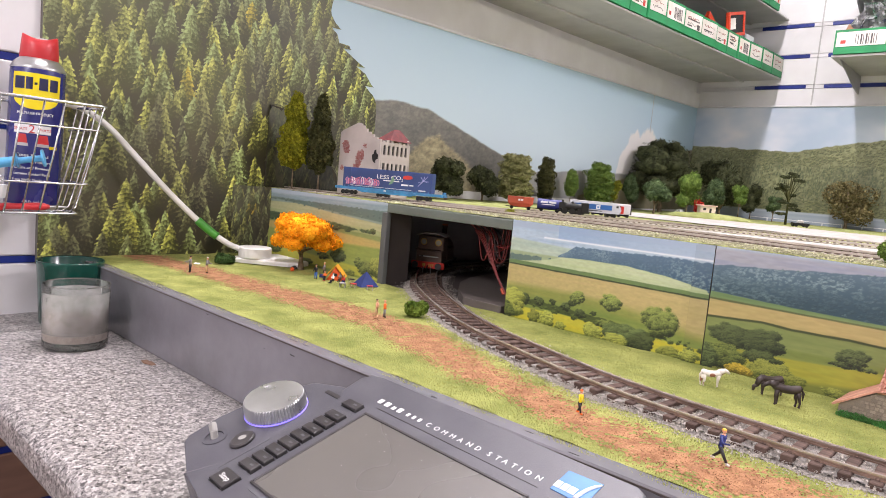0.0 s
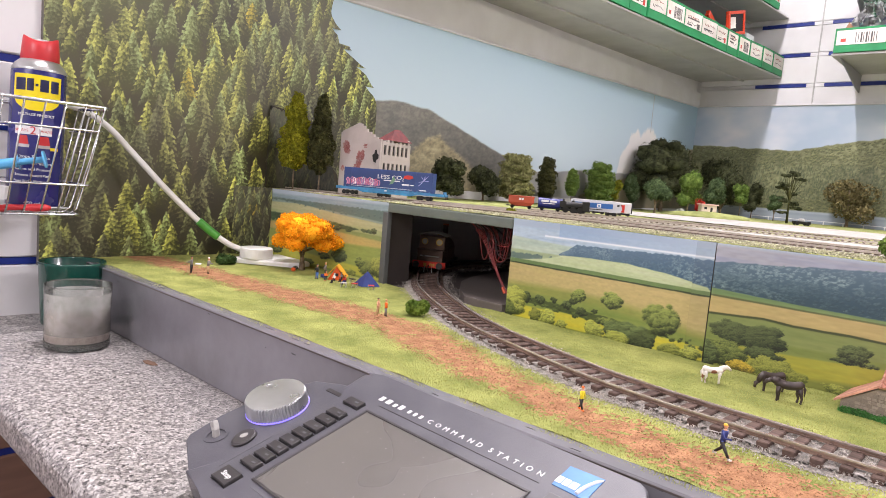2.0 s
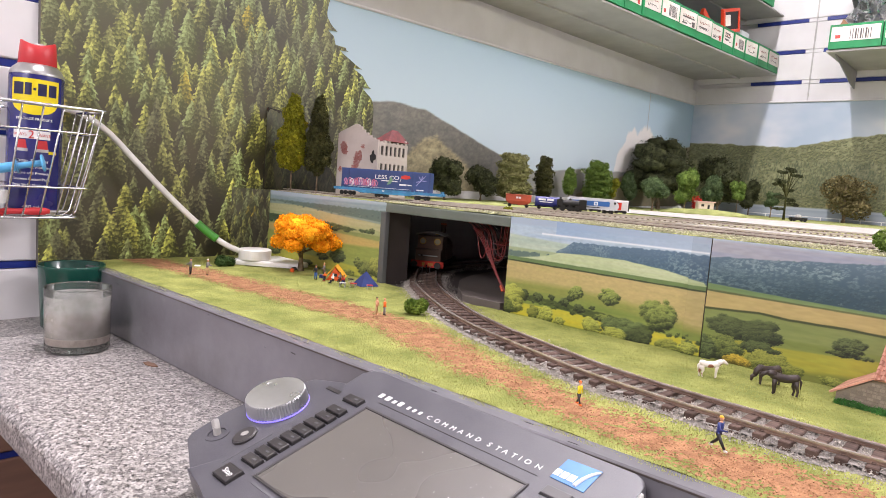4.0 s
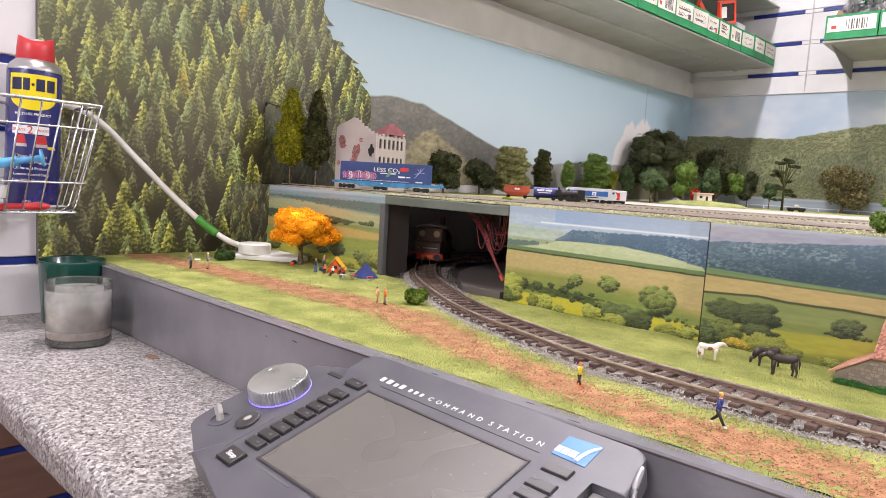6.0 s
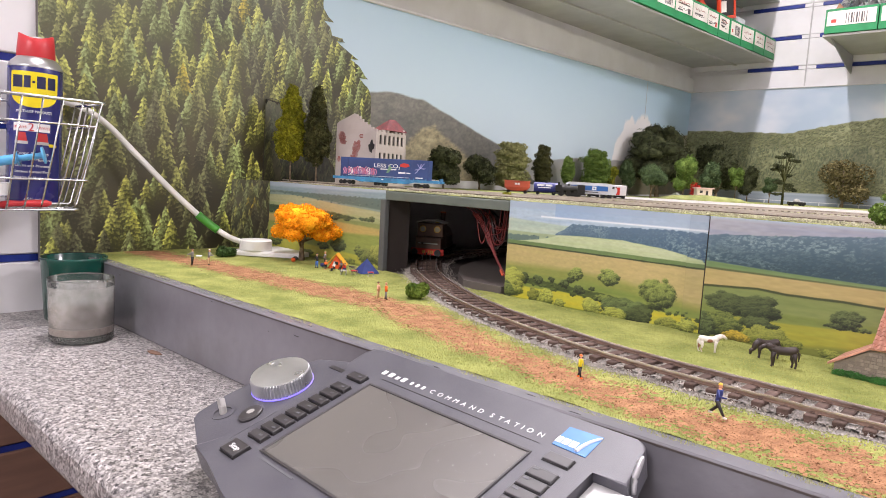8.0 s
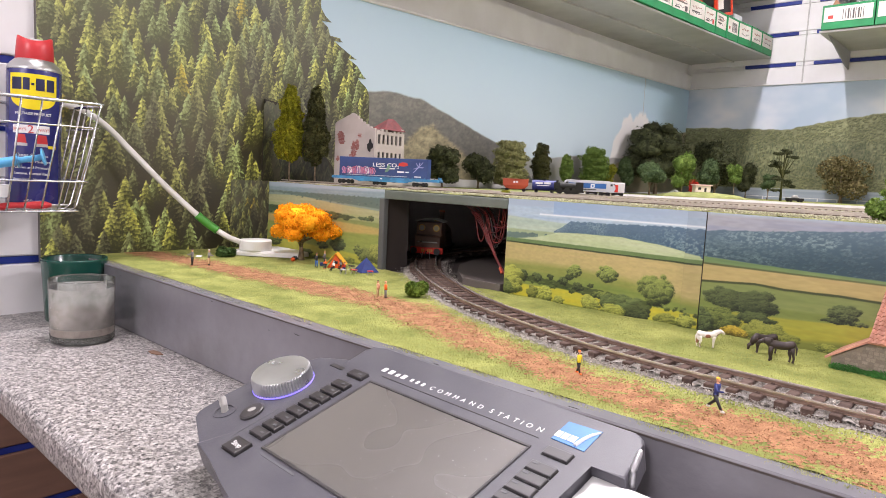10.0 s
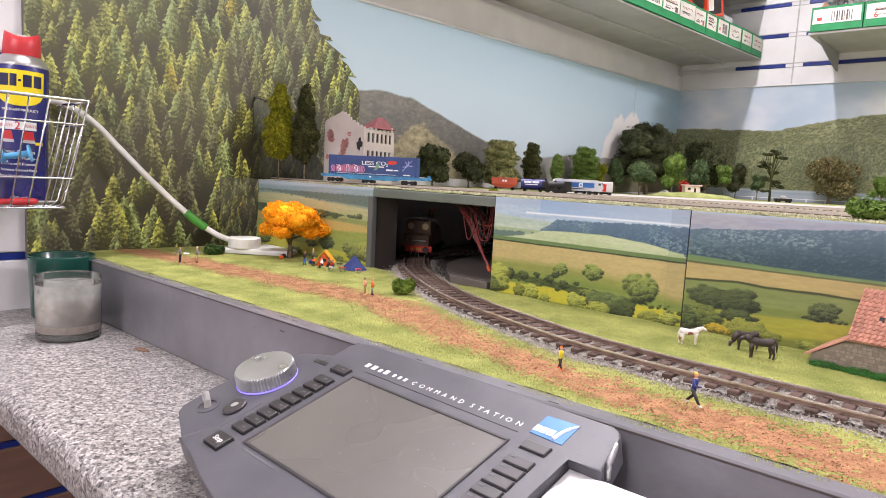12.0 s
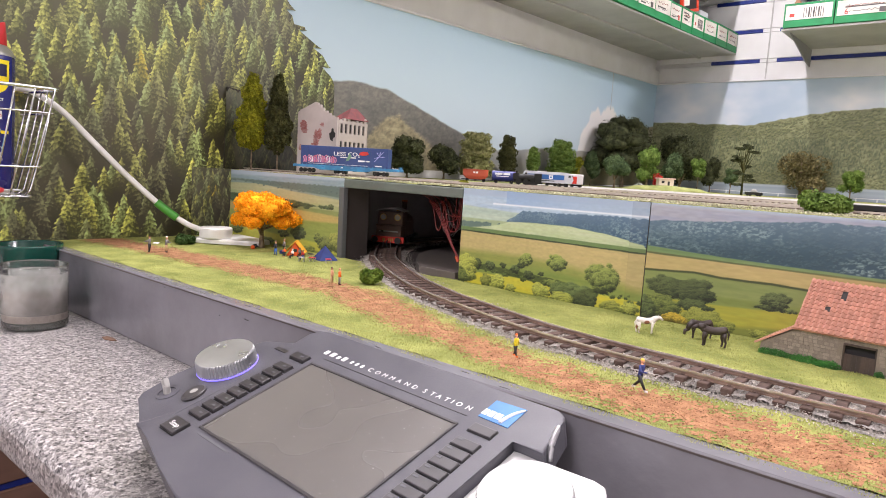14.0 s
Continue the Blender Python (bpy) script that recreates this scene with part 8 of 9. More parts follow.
part("body", box((CL0, -0.0092, 0.0), (CL1, 0.0092, CH), 0.0006), M_CONT, cont)
for x in (CL0, CL0 + 0.012, CL1 - 0.030, CL1 - 0.001):
    part("post", box((x - 0.0006, -0.0098, 0.0), (x + 0.0010, -0.0091, CH)), M_CONT, cont)
RX = Matrix.Rotation(radians(90), 4, "X")
FACE = lambda x, z: Matrix.Translation((x, -0.0094, z)) @ RX
words("slogan", "LESS CO", 0.0105, M_WHITEINK, cont, FACE(-0.022, 0.0205), 0.042, "white slogan lettering")
words("slogan", "2", 0.0068, M_WHITEINK, cont, FACE(0.0215, 0.0185))
part("underline", box((-0.010, -0.00955, 0.0165), (0.018, -0.0092, 0.0185)), M_WHITEINK, cont)
rgf = random.Random(3)
M_ROSEINK = mat("rose_graffiti", rgb(206, 92, 112), 0.5, scale=30)
for i in range(15):
    x = CL0 + 0.005 + i * 0.0039
    z0 = 0.0055 + rgf.uniform(-0.0008, 0.0012)
    top = z0 + 0.0125 + rgf.uniform(-0.002, 0.002)
    pts = spline([(x, -0.0093, z0), (x + rgf.uniform(0.0, 0.004), -0.0093, z0 + 0.005), (x - rgf.uniform(0.0, 0.002), -0.0093, z0 + 0.008), (x + 0.002, -0.0093, top), (x + 0.0046, -0.0093, z0 + 0.006), (x + 0.0034, -0.0093, z0 + 0.0005)], 4)
    part("graffiti", tube(pts, 0.00050 + 0.0002 * rgf.random(), 5), (M_PINKINK, M_ROSEINK, M_PINKINK, M_WHITEINK)[i % 4], cont, "pink and white sprayed graffiti")
part("graffiti", slab([(CL0 + 0.004, 0.0050), (CL0 + 0.063, 0.0050), (CL0 + 0.061, 0.0150), (CL0 + 0.040, 0.0165), (CL0 + 0.020, 0.0155), (CL0 + 0.005, 0.0170)], 0.0, 0.0002), mat("dusty_rose_graffiti", rgb(150, 100, 140), 0.5, scale=200, col2=rgb(90, 90, 150)), cont, "dusty pink sprayed ground of the graffiti").matrix_basis = Matrix.Translation((0, -0.0092, 0)) @ RX
for pts, mm, lab in (([(0.024, 0.0235), (0.034, 0.0225), (0.041, 0.0250), (0.039, 0.0295), (0.031, 0.0305), (0.025, 0.0285)], M_BUFFER, "red sprayed graffiti"), ([(0.000, 0.010), (0.006, 0.012), (0.010, 0.020), (0.007, 0.027), (0.004, 0.020)], mat("green_graffiti", rgb(110, 150, 120), 0.5, scale=30), "green sprayed graffiti")):
    part("graffiti", slab(pts, 0.0, 0.0003), mm, cont, lab).matrix_basis = Matrix.Translation((0, -0.0094, 0)) @ RX
for x0, x1, z0, z1 in ((0.022, 0.034, 0.0105, 0.0135), (0.036, 0.043, 0.0110, 0.0130), (CL1 - 0.022, CL1 - 0.010, 0.0030, 0.0050), (CL0 + 0.012, CL1 - 0.034, 0.0030, 0.0036)):
    part("small_print", box((x0, -0.0096, z0), (x1, -0.0093, z1)), M_WHITEINK, cont, "white small print")
bm = bmesh.new()
for i in range(9):
    a = i * 0.7
    rod((CL1 - 0.015, -0.0095, 0.022), (CL1 - 0.015 + 0.009 * math.cos(a), -0.0095, 0.022 + 0.010 * math.sin(a * 1.7)), 0.0005, n=5, bm=bm)
part("graffiti", bm, mat("lilac_graffiti", rgb(170, 170, 220), 0.5, scale=30), cont, "lilac sprayed tag")

TA, TB = Vector((-0.655, 0.893, 0)), Vector((-0.510, 1.000, 0))


def on_line(f, A=TA, B=TB, off=0.0):
    p = A.lerp(B, f)
    d = (B - A).normalized()
    return Matrix.Translation((p.x - d.y * off, p.y + d.x * off, ZU + 0.0022)) @ Matrix.Rotation(math.atan2(d.y, d.x), 4, "Z")


M_HOP = mat("orange_brown_hopper", rgb(178, 76, 44), 0.55, col2=rgb(156, 66, 40), scale=40)
hop = thing("hopper_wagon", "orange brown small scale hopper wagon", "wagon", on_line(0.20))
bm = bmesh.new()
q = [(-0.021, 0.0042), (0.021, 0.0042)]
a = [bm.verts.new(p) for p in ((-0.015, -0.006, 0.0045), (0.015, -0.006, 0.0045), (0.015, 0.006, 0.0045), (-0.015, 0.006, 0.0045))]
b = [bm.verts.new(p) for p in ((-0.021, -0.0085, 0.0105), (0.021, -0.0085, 0.0105), (0.021, 0.0085, 0.0105), (-0.021, 0.0085, 0.0105))]
c = [bm.verts.new(p) for p in ((-0.021, -0.0085, 0.0205), (0.021, -0.0085, 0.0205), (0.021, 0.0085, 0.0205), (-0.021, 0.0085, 0.0205))]
bm.faces.new(a), bm.faces.new(c)
for i in range(4):
    j = (i + 1) % 4
    bm.faces.new((a[i], a[j], b[j], b[i])), bm.faces.new((b[i], b[j], c[j], c[i]))
part("body", bm, M_HOP, hop)
part("rim", rim_ring(-0.0215, 0.0215, -0.009, 0.009, 0.0205, 0.0006), M_HOP, hop)
part("frame", box((-0.024, -0.006, 0.0036), (0.024, 0.006, 0.0048)), M_BLACKM, hop)
for i in (-1, 0, 1):
    part("rib", box((i * 0.012 - 0.0005, -0.0092, 0.0105), (i * 0.012 + 0.0005, -0.0084, 0.0205)), M_HOP, hop)
part("print_mark", box((-0.004, -0.0088, 0.0145), (0.004, -0.0086, 0.0175)), M_WHITEINK, hop)
bogie(hop, -0.014, 0.010, 0.0001, 0.0030)
bogie(hop, 0.014, 0.010, 0.0001, 0.0030)

tank = thing("tank_wagon", "dark blue small scale tank wagon with white lettering bars", "wagon", on_line(0.465))
part("barrel", rod((-0.020, 0, 0.0125), (0.020, 0, 0.0125), 0.0085, n=24), mat("dark_blue_tank", rgb(40, 46, 116), 0.4, scale=30), tank)
part("filler", rod((0, 0, 0.020), (0, 0, 0.0235), 0.003, n=14), M_BLACKM, tank)
part("frame", box((-0.023, -0.006, 0.0036), (0.023, 0.006, 0.0050)), M_BLACKM, tank)
for x0, x1, z in ((-0.015, -0.003, 0.0145), (-0.001, 0.010, 0.0145), (-0.013, 0.008, 0.0115)):
    part("print_mark", box((x0, -0.0089, z), (x1, -0.0080, z + (0.003 if z > 0.013 else 0.0012))), M_WHITEINK, tank)
bogie(tank, -0.013, 0.010, 0.0001, 0.0030)
bogie(tank, 0.013, 0.010, 0.0001, 0.0030)

blk = thing("steam_engine", "small scale black steam engine seen end on", "locomotive", on_line(0.69, off=-0.010))
part("boiler", rod((-0.024, 0, 0.0120), (0.016, 0, 0.0120), 0.0062, n=18), M_BLACKM, blk)
part("cab", box((0.010, -0.0075, 0.004), (0.022, 0.0075, 0.0200), 0.0006), M_BLACKM, blk)
part("frame", box((-0.028, -0.0065, 0.0030), (0.024, 0.0065, 0.0058)), M_BLACKM, blk)
part("chimney", rod((-0.020, 0, 0.017), (-0.020, 0, 0.0225), 0.0018, n=10), M_BLACKM, blk)
part("dome", ball((-0.004, 0, 0.0185), 0.0026, 2), M_BLACKM, blk)
for s in (-1, 1):
    for x in (-0.016, -0.004, 0.008):
        part("wheel", rod((x, s * 0.0050, 0.0050), (x, s * 0.0066, 0.0050), 0.0050, n=16), M_BLACKM, blk)
part("smoke_deflector", box((-0.026, -0.0080, 0.008), (-0.016, -0.0074, 0.0185)), M_BLACKM, blk)
part("smoke_deflector", box((-0.026, 0.0074, 0.008), (-0.016, 0.0080, 0.0185)), M_BLACKM, blk)

dl = thing("diesel_engine", "silver and blue small scale diesel engine", "locomotive", on_line(0.0, Vector((-0.545, 0.980, 0)), Vector((-0.488, 1.035, 0)), 0.0) @ Matrix.Translation((0.020, 0, 0)) @ Matrix.Diagonal((0.82, 1, 1, 1)))
M_DSILV = mat("silver_engine_paint", rgb(196, 198, 204), 0.4, scale=30)
prof = [(-0.052, 0.006), (0.046, 0.006), (0.0495, 0.012), (0.0480, 0.0165), (0.0430, 0.0215), (0.040, 0.0230), (-0.050, 0.0230), (-0.052, 0.020)]
ob = part("body", slab(prof, -0.0085, 0.0085), M_DSILV, dl)
ob.matrix_basis = RX
part("side_panel", box((-0.046, -0.0089, 0.0115), (0.030, -0.0086, 0.0195)), mat("engine_blue", rgb(44, 96, 164), 0.4, scale=30), dl, "blue side panel")
part("logo_mark", box((-0.002, -0.0092, 0.0125), (0.006, -0.0089, 0.0185)), M_WHITEINK, dl)
part("logo_mark", box((0.000, -0.0094, 0.0140), (0.004, -0.0092, 0.0165)), M_LOGO, dl)
part("cab_window", box((0.0385, -0.0089, 0.0160), (0.0430, -0.0086, 0.0195)), M_DARK, dl)
part("windscreen", box((0.0440, -0.0070, 0.0165), (0.0478, 0.0070, 0.0200)), M_DARK, dl)
part("roof", box((-0.049, -0.0070, 0.0230), (0.038, 0.0070, 0.0242), 0.0006), M_SHELF, dl)
part("print_mark", box((-0.040, -0.0090, 0.0085), (0.010, -0.0086, 0.0098)), M_DARK, dl)
for x in (-0.034, 0.030):
    bogie(dl, x, 0.011, 0.014, 0.0030)
dm = thing("railcar", "white and red small scale railcar with black end", "railcar", on_line(0.0, Vector((-0.585, 1.035, 0)), Vector((-0.500, 1.098, 0)), 0.0) @ Matrix.Translation((0.060, 0, 0)))
part("body", box((-0.060, -0.0085, 0.0050), (0.026, 0.0085, 0.0230), 0.0012), mat("railcar_white", rgb(214, 210, 210), 0.4, scale=30), dm)
part("end", box((0.0255, -0.0083, 0.0050), (0.0275, 0.0083, 0.0228), 0.0006), M_DARK, dm, "black cab end")
part("end_panel", box((0.0275, -0.0030, 0.0075), (0.0280, 0.0030, 0.0190)), M_BRASS, dm, "yellow end door")
part("door", box((0.006, -0.0089, 0.0062), (0.014, -0.0085, 0.0190)), M_BUFFER, dm, "red side door")
for i in range(5):
    part("window", box((-0.056 + i * 0.0115, -0.0088, 0.0130), (-0.048 + i * 0.0115, -0.0085, 0.0180)), M_DARK, dm)
bogie(dm, -0.03, 0.011, 0.014, 0.0030)
bogie(dm, 0.014, 0.011, 0.014, 0.0030)

# ---- trees of the upper deck ----
M_OLIVE = mat("olive_foam", rgb(164, 162, 114), 0.9, col2=rgb(112, 114, 70), scale=60, island=0.4, spec=0.1, fine=0.3, bump=1.0, bscale=420)
M_DKG = mat("deep_green_foam", rgb(86, 90, 62), 0.9, col2=rgb(46, 50, 35), scale=60, island=0.4, spec=0.1, fine=0.3, bump=1.0, bscale=420)
M_MIDG = mat("mid_green_foam", rgb(92, 108, 72), 0.9, col2=rgb(56, 72, 46), scale=60, island=0.4, spec=0.1, fine=0.3, bump=1.0, bscale=420)
M_BRG = mat("fresh_green_foam", rgb(122, 144, 72), 0.9, col2=rgb(80, 104, 46), scale=60, island=0.4, spec=0.1, fine=0.3, bump=1.0, bscale=420)
M_YLG = mat("yellow_green_foam", rgb(150, 148, 50), 0.9, col2=rgb(110, 114, 36), scale=60, island=0.4, spec=0.1, fine=0.3, bump=1.0, bscale=420)
M_REDF = mat("red_leaf_foam", rgb(196, 62, 52), 0.9, col2=rgb(160, 44, 40), scale=60, island=0.3, spec=0.1, fine=0.3, bump=1.0, bscale=420)
UG = ZU - 0.003


PROFILES = {
    "poplar": lambda f: min(1.0, 0.45 + f / 0.22) * (1 - 0.92 * f) ** 0.50 * (1.0 if f < 0.85 else 0.9),
    "oval": lambda f: math.sin(math.pi * (0.16 + 0.74 * f)) ** 0.55,
    "box": lambda f: 0.92 if f < 0.82 else 0.74,
}


def column_blobs(w, h, z0, seed, shape):
    """Lumps stacked along the trunk, as wide as the outline of that kind of tree at each height."""
    rg = random.Random(seed)
    out = []
    for i in range(26):
        f = i / 25
        r = w / 2 * PROFILES[shape](f) * rg.uniform(0.78, 1.04)
        a = i * 2.4 + rg.uniform(-0.5, 0.5)
        out.append((0.42 * r * math.cos(a), 0.42 * r * math.sin(a), z0 + (h - z0) * f * 0.96, r * 0.70 + 0.002, r * 0.70 + 0.002, h * rg.uniform(0.07, 0.11)))
    return out


def round_blobs(w, h, z0, seed, n=9):
    rg = random.Random(seed)
    out = [(0, 0, (z0 + h) / 2, w * 0.30, w * 0.30, (h - z0) * 0.40)]
    for i in range(n):
        a = i * 2.4
        r = w * 0.28 * rg.uniform(0.5, 1.0)
        f = rg.uniform(0.15, 0.85)
        out.append((r * math.cos(a), r * math.sin(a), z0 + (h - z0) * f, w * rg.uniform(0.20, 0.30), w * rg.uniform(0.20, 0.30), (h - z0) * rg.uniform(0.18, 0.28)))
    return out


def up_tree(label, x, y, w, h, shape, material, seed, z0=0.3, count=2600, leaf=0.0020, trunk=None, core=0.80):
    bl = round_blobs(w, h, h * z0, seed) if shape == "round" else column_blobs(w, h, h * z0, seed, shape)
    return tree("model_tree", label, (x, y, UG), h * max(z0, 0.15), trunk or max(0.0012, w * 0.03), bl, int(count * 1.75), leaf * 1.1, material, seed, limbs=6, shell=0.78, top=h * 0.75, group="upper deck trees", core=core * 0.92)


M_POPY = mat("olive_yellow_foam", rgb(150, 148, 40), 0.9, col2=rgb(110, 112, 30), scale=60, island=0.45, spec=0.1, fine=0.3, bump=1.0, bscale=420)
M_POPD = mat("dark_olive_foam", rgb(84, 84, 50), 0.9, col2=rgb(54, 56, 34), scale=60, island=0.45, spec=0.1, fine=0.3, bump=1.0, bscale=420)
M_BRO = mat("brown_olive_foam", rgb(132, 122, 84), 0.9, col2=rgb(92, 84, 56), scale=60, island=0.45, spec=0.1)
up_tree("tall yellow green poplar model tree", -1.000, 0.722, 0.063, 0.168, "poplar", M_POPY, 51, 0.30, 9000, 0.0019, 0.0014, 0.62)
up_tree("tall dark green poplar model tree", -0.963, 0.752, 0.053, 0.170, "poplar", M_POPD, 52, 0.28, 8000, 0.0019, 0.0016, 0.62)
up_tree("low dark round model tree against the backdrop", -0.950, 1.085, 0.090, 0.085, "round", M_DKG, 53, 0.12, 3600)
up_tree("low dark round model tree by the wall", -0.980, 1.246, 0.082, 0.080, "round", M_DKG, 54, 0.18, 3200)
up_tree("pale olive round model tree by the wall", -0.980, 1.373, 0.098, 0.120, "box", M_OLIVE, 55, 0.14, 6500, 0.0022)
up_tree("slim dark green model tree by the wall", -1.000, 1.541, 0.054, 0.126, "oval", M_POPD, 56, 0.10, 4200)
up_tree("small fresh green model tree by the wall", -1.020, 1.704, 0.040, 0.102, "oval", M_BRG, 57, 0.34, 2000)
up_tree("dense green clipped model tree by the wall", -1.000, 1.830, 0.094, 0.132, "box", M_BRG, 58, 0.12, 6500)
up_tree("small yellow green model tree near the corner", -0.985, 1.90, 0.045, 0.085, "round", M_YLG, 59, 0.2, 1600)
up_tree("mid green model tree with bare trunk", -0.955, 1.945, 0.060, 0.108, "round", M_MIDG, 60, 0.25, 2400)
big = round_blobs(0.235, 0.225, 0.06, 61, 20) + [(-0.025, 0.0, 0.225, 0.036, 0.036, 0.026), (0.022, 0.01, 0.222, 0.032, 0.032, 0.022), (-0.06, 0, 0.13, 0.04, 0.04, 0.035)]
tree("model_tree", "very large dark green spreading model tree near the corner", (-0.960, 2.184, UG), 0.07, 0.006, big, 15000, 0.0026, M_DKG, 61, limbs=9, shell=0.78, top=0.2, group="upper deck trees", core=0.82)
up_tree("mid green model tree with thin trunk", -0.819, 1.835, 0.088, 0.108, "round", M_MIDG, 62, 0.30, 3400)
up_tree("broad dark green model tree in the corner", -0.847, 2.425, 0.165, 0.225, "round", M_DKG, 63, 0.12, 6500, 0.0028)
up_tree("light green model tree behind the hut", -0.815, 2.055, 0.085, 0.145, "round", M_BRG, 64, 0.2, 3200)
up_tree("blue green model tree behind the hut", -0.773, 2.153, 0.080, 0.130, "round", M_MIDG, 65, 0.2, 3000)
up_tree("small fresh green model tree beside the road", -0.743, 2.313, 0.058, 0.110, "round", M_BRG, 66, 0.45, 1800, 0.0022, 0.0013)
up_tree("small dark model tree near the lake", -0.780, 2.552, 0.070, 0.125, "round", M_DKG, 67, 0.2, 2200)
up_tree("small olive model tree near the lake", -0.658, 2.391, 0.054, 0.085, "round", M_MIDG, 68, 0.35, 1500)
up_tree("broad olive brown model tree before the lake", -0.476, 2.557, 0.175, 0.165, "round", M_BRO, 69, 0.08, 2600, 0.0034, None, 0.0)
up_tree("small fresh green model tree at the deck end", -0.318, 2.50, 0.075, 0.100, "round", M_BRG, 70, 0.3, 2200)
pine = [(0.0, 0.0, 0.155, 0.012, 0.012, 0.004)]
rp = random.Random(71)
for z, r, a in ((0.150, 0.016, 0.3), (0.140, 0.030, 3.4), (0.138, 0.036, 0.1), (0.118, 0.030, 3.0), (0.105, 0.034, 2.6), (0.092, 0.020, 0.6), (0.070, 0.034, 3.6), (0.060, 0.028, 0.4), (0.045, 0.036, 0.2), (0.035, 0.026, 3.2)):
    for k in range(3):
        pine.append((r * (0.4 + 0.3 * k) * math.cos(a + 0.7), r * (0.4 + 0.3 * k) * math.sin(a + 0.7), z + rp.uniform(-0.004, 0.004), 0.011, 0.011, 0.0042))
tree("model_tree", "open branched dark model pine beside the road", (-0.565, 2.203, UG), 0.10, 0.003, pine, 3600, 0.0026, M_DKG, 71, limbs=14, m_bark=M_POPD, shell=0.2, top=0.158, group="upper deck trees")
bush("bush", "dense green bush on the edge of the upper deck", (-0.072, 0.745, UG), 0.044, 0.024, M_BRG, 72, 3200, 0.0018)
bush("bush", "small tuft of green weeds beside the track", (-0.560, 0.800, UG), 0.022, 0.009, M_YLG, 73, 500, 0.0014)
bush("bush", "red flowering shrub beside the hut", (-0.755, 2.005, UG), 0.034, 0.058, M_REDF, 74, 1500, 0.0022)
bush("bush", "pale flowering shrub beside the hut", (-0.778, 1.915, UG), 0.030, 0.022, mat("pale_blossom", rgb(206, 204, 200), 0.8, col2=rgb(150, 156, 140), scale=60, island=0.4), 75, 900, 0.0020)
mound = ball((0, 0, 0), 1.0, 4, (0.13, 0.055, 0.017), 0.15, 4)
ob = solid("grass_mound", mound, M_UGRASS, "low grassy mound on the upper deck", "mound", pose(-0.700, 1.93, UG - 0.001, 0, 0, 38), smooth=True, kind="stuff")
hut = thing("garden_hut", "small cream hut with flat pinkish roof on a mound", "hut", pose(-0.715, 1.958, UG + 0.013, 0, 0, 40))
part("wall", box((-0.022, -0.014, 0), (0.022, 0.014, 0.022), 0.0005), mat("cream_plaster", rgb(222, 206, 186), 0.7, scale=30), hut)
part("roof", box((-0.026, -0.018, 0.022), (0.026, 0.018, 0.0255), 0.0006), mat("pink_roof", rgb(226, 190, 178), 0.7, scale=30), hut)
part("window", box((-0.014, -0.0146, 0.010), (-0.006, -0.0139, 0.017)), M_DARK, hut)
part("door", box((0.004, -0.0146, 0.001), (0.010, -0.0139, 0.016)), M_DARK, hut)
carm = thing("model_cart", "dark model cart parked beside the road", "cart", pose(-0.470, 1.985, UG + 0.002, 0, 0, 40))
part("body", box((-0.022, -0.008, 0.004), (0.022, 0.008, 0.011), 0.001), M_BLACKM, carm)
part("cover", ball((0, 0, 0.013), 0.008, 2, (1.2, 0.8, 0.8), 0.2, 2), M_LEVER, carm)
for x in (-0.014, 0.014):
    for s in (-1, 1):
        part("wheel", rod((x, s * 0.0075, 0.0045), (x, s * 0.0095, 0.0045), 0.0045, n=14), M_BLACKM, carm)
fen = thing("lakeside_fence", "long white low fence at the back of the deck", "fence")
part("rail", box((-0.80, 2.600, UG + 0.010), (0.2, 2.603, UG + 0.0125)), M_WHITEINK, fen)
for i in range(17):
    part("post", box((-0.795 + i * 0.06, 2.598, UG), (-0.792 + i * 0.06, 2.6005, UG + 0.013)), M_WHITEINK, fen)
wallw = solid("low_wall", box((-1.060, 1.02, UG), (-1.052, 1.80, UG + 0.020), 0.001), mat("pale_low_wall", rgb(208, 206, 204), 0.7, scale=30), "low white wall along the backdrop", "wall", kind="structure")
solid("flatbed_load", box((-0.030, -0.006, 0), (0.030, 0.006, 0.006), 0.0008), M_BLACKM, "small dark model flatbed on the track", "wagon", pose(-0.028, 0.800, ZU + 0.0022, 0, 0, 0))

# ---- stock on the shelves ----
M_GCARD = mat("green_card", rgb(38, 146, 88), 0.6, col2=rgb(30, 126, 74), scale=20)
M_WCARD = mat("white_card", rgb(230, 225, 218), 0.6, col2=rgb(212, 204, 194), scale=25, objvar=0.10)
M_INK = mat("grey_print", rgb(90, 84, 82), 0.6, scale=30)
M_PEN = mat("dark_red_pen", rgb(150, 66, 58), 0.6, scale=30)
rsb = random.Random(4)


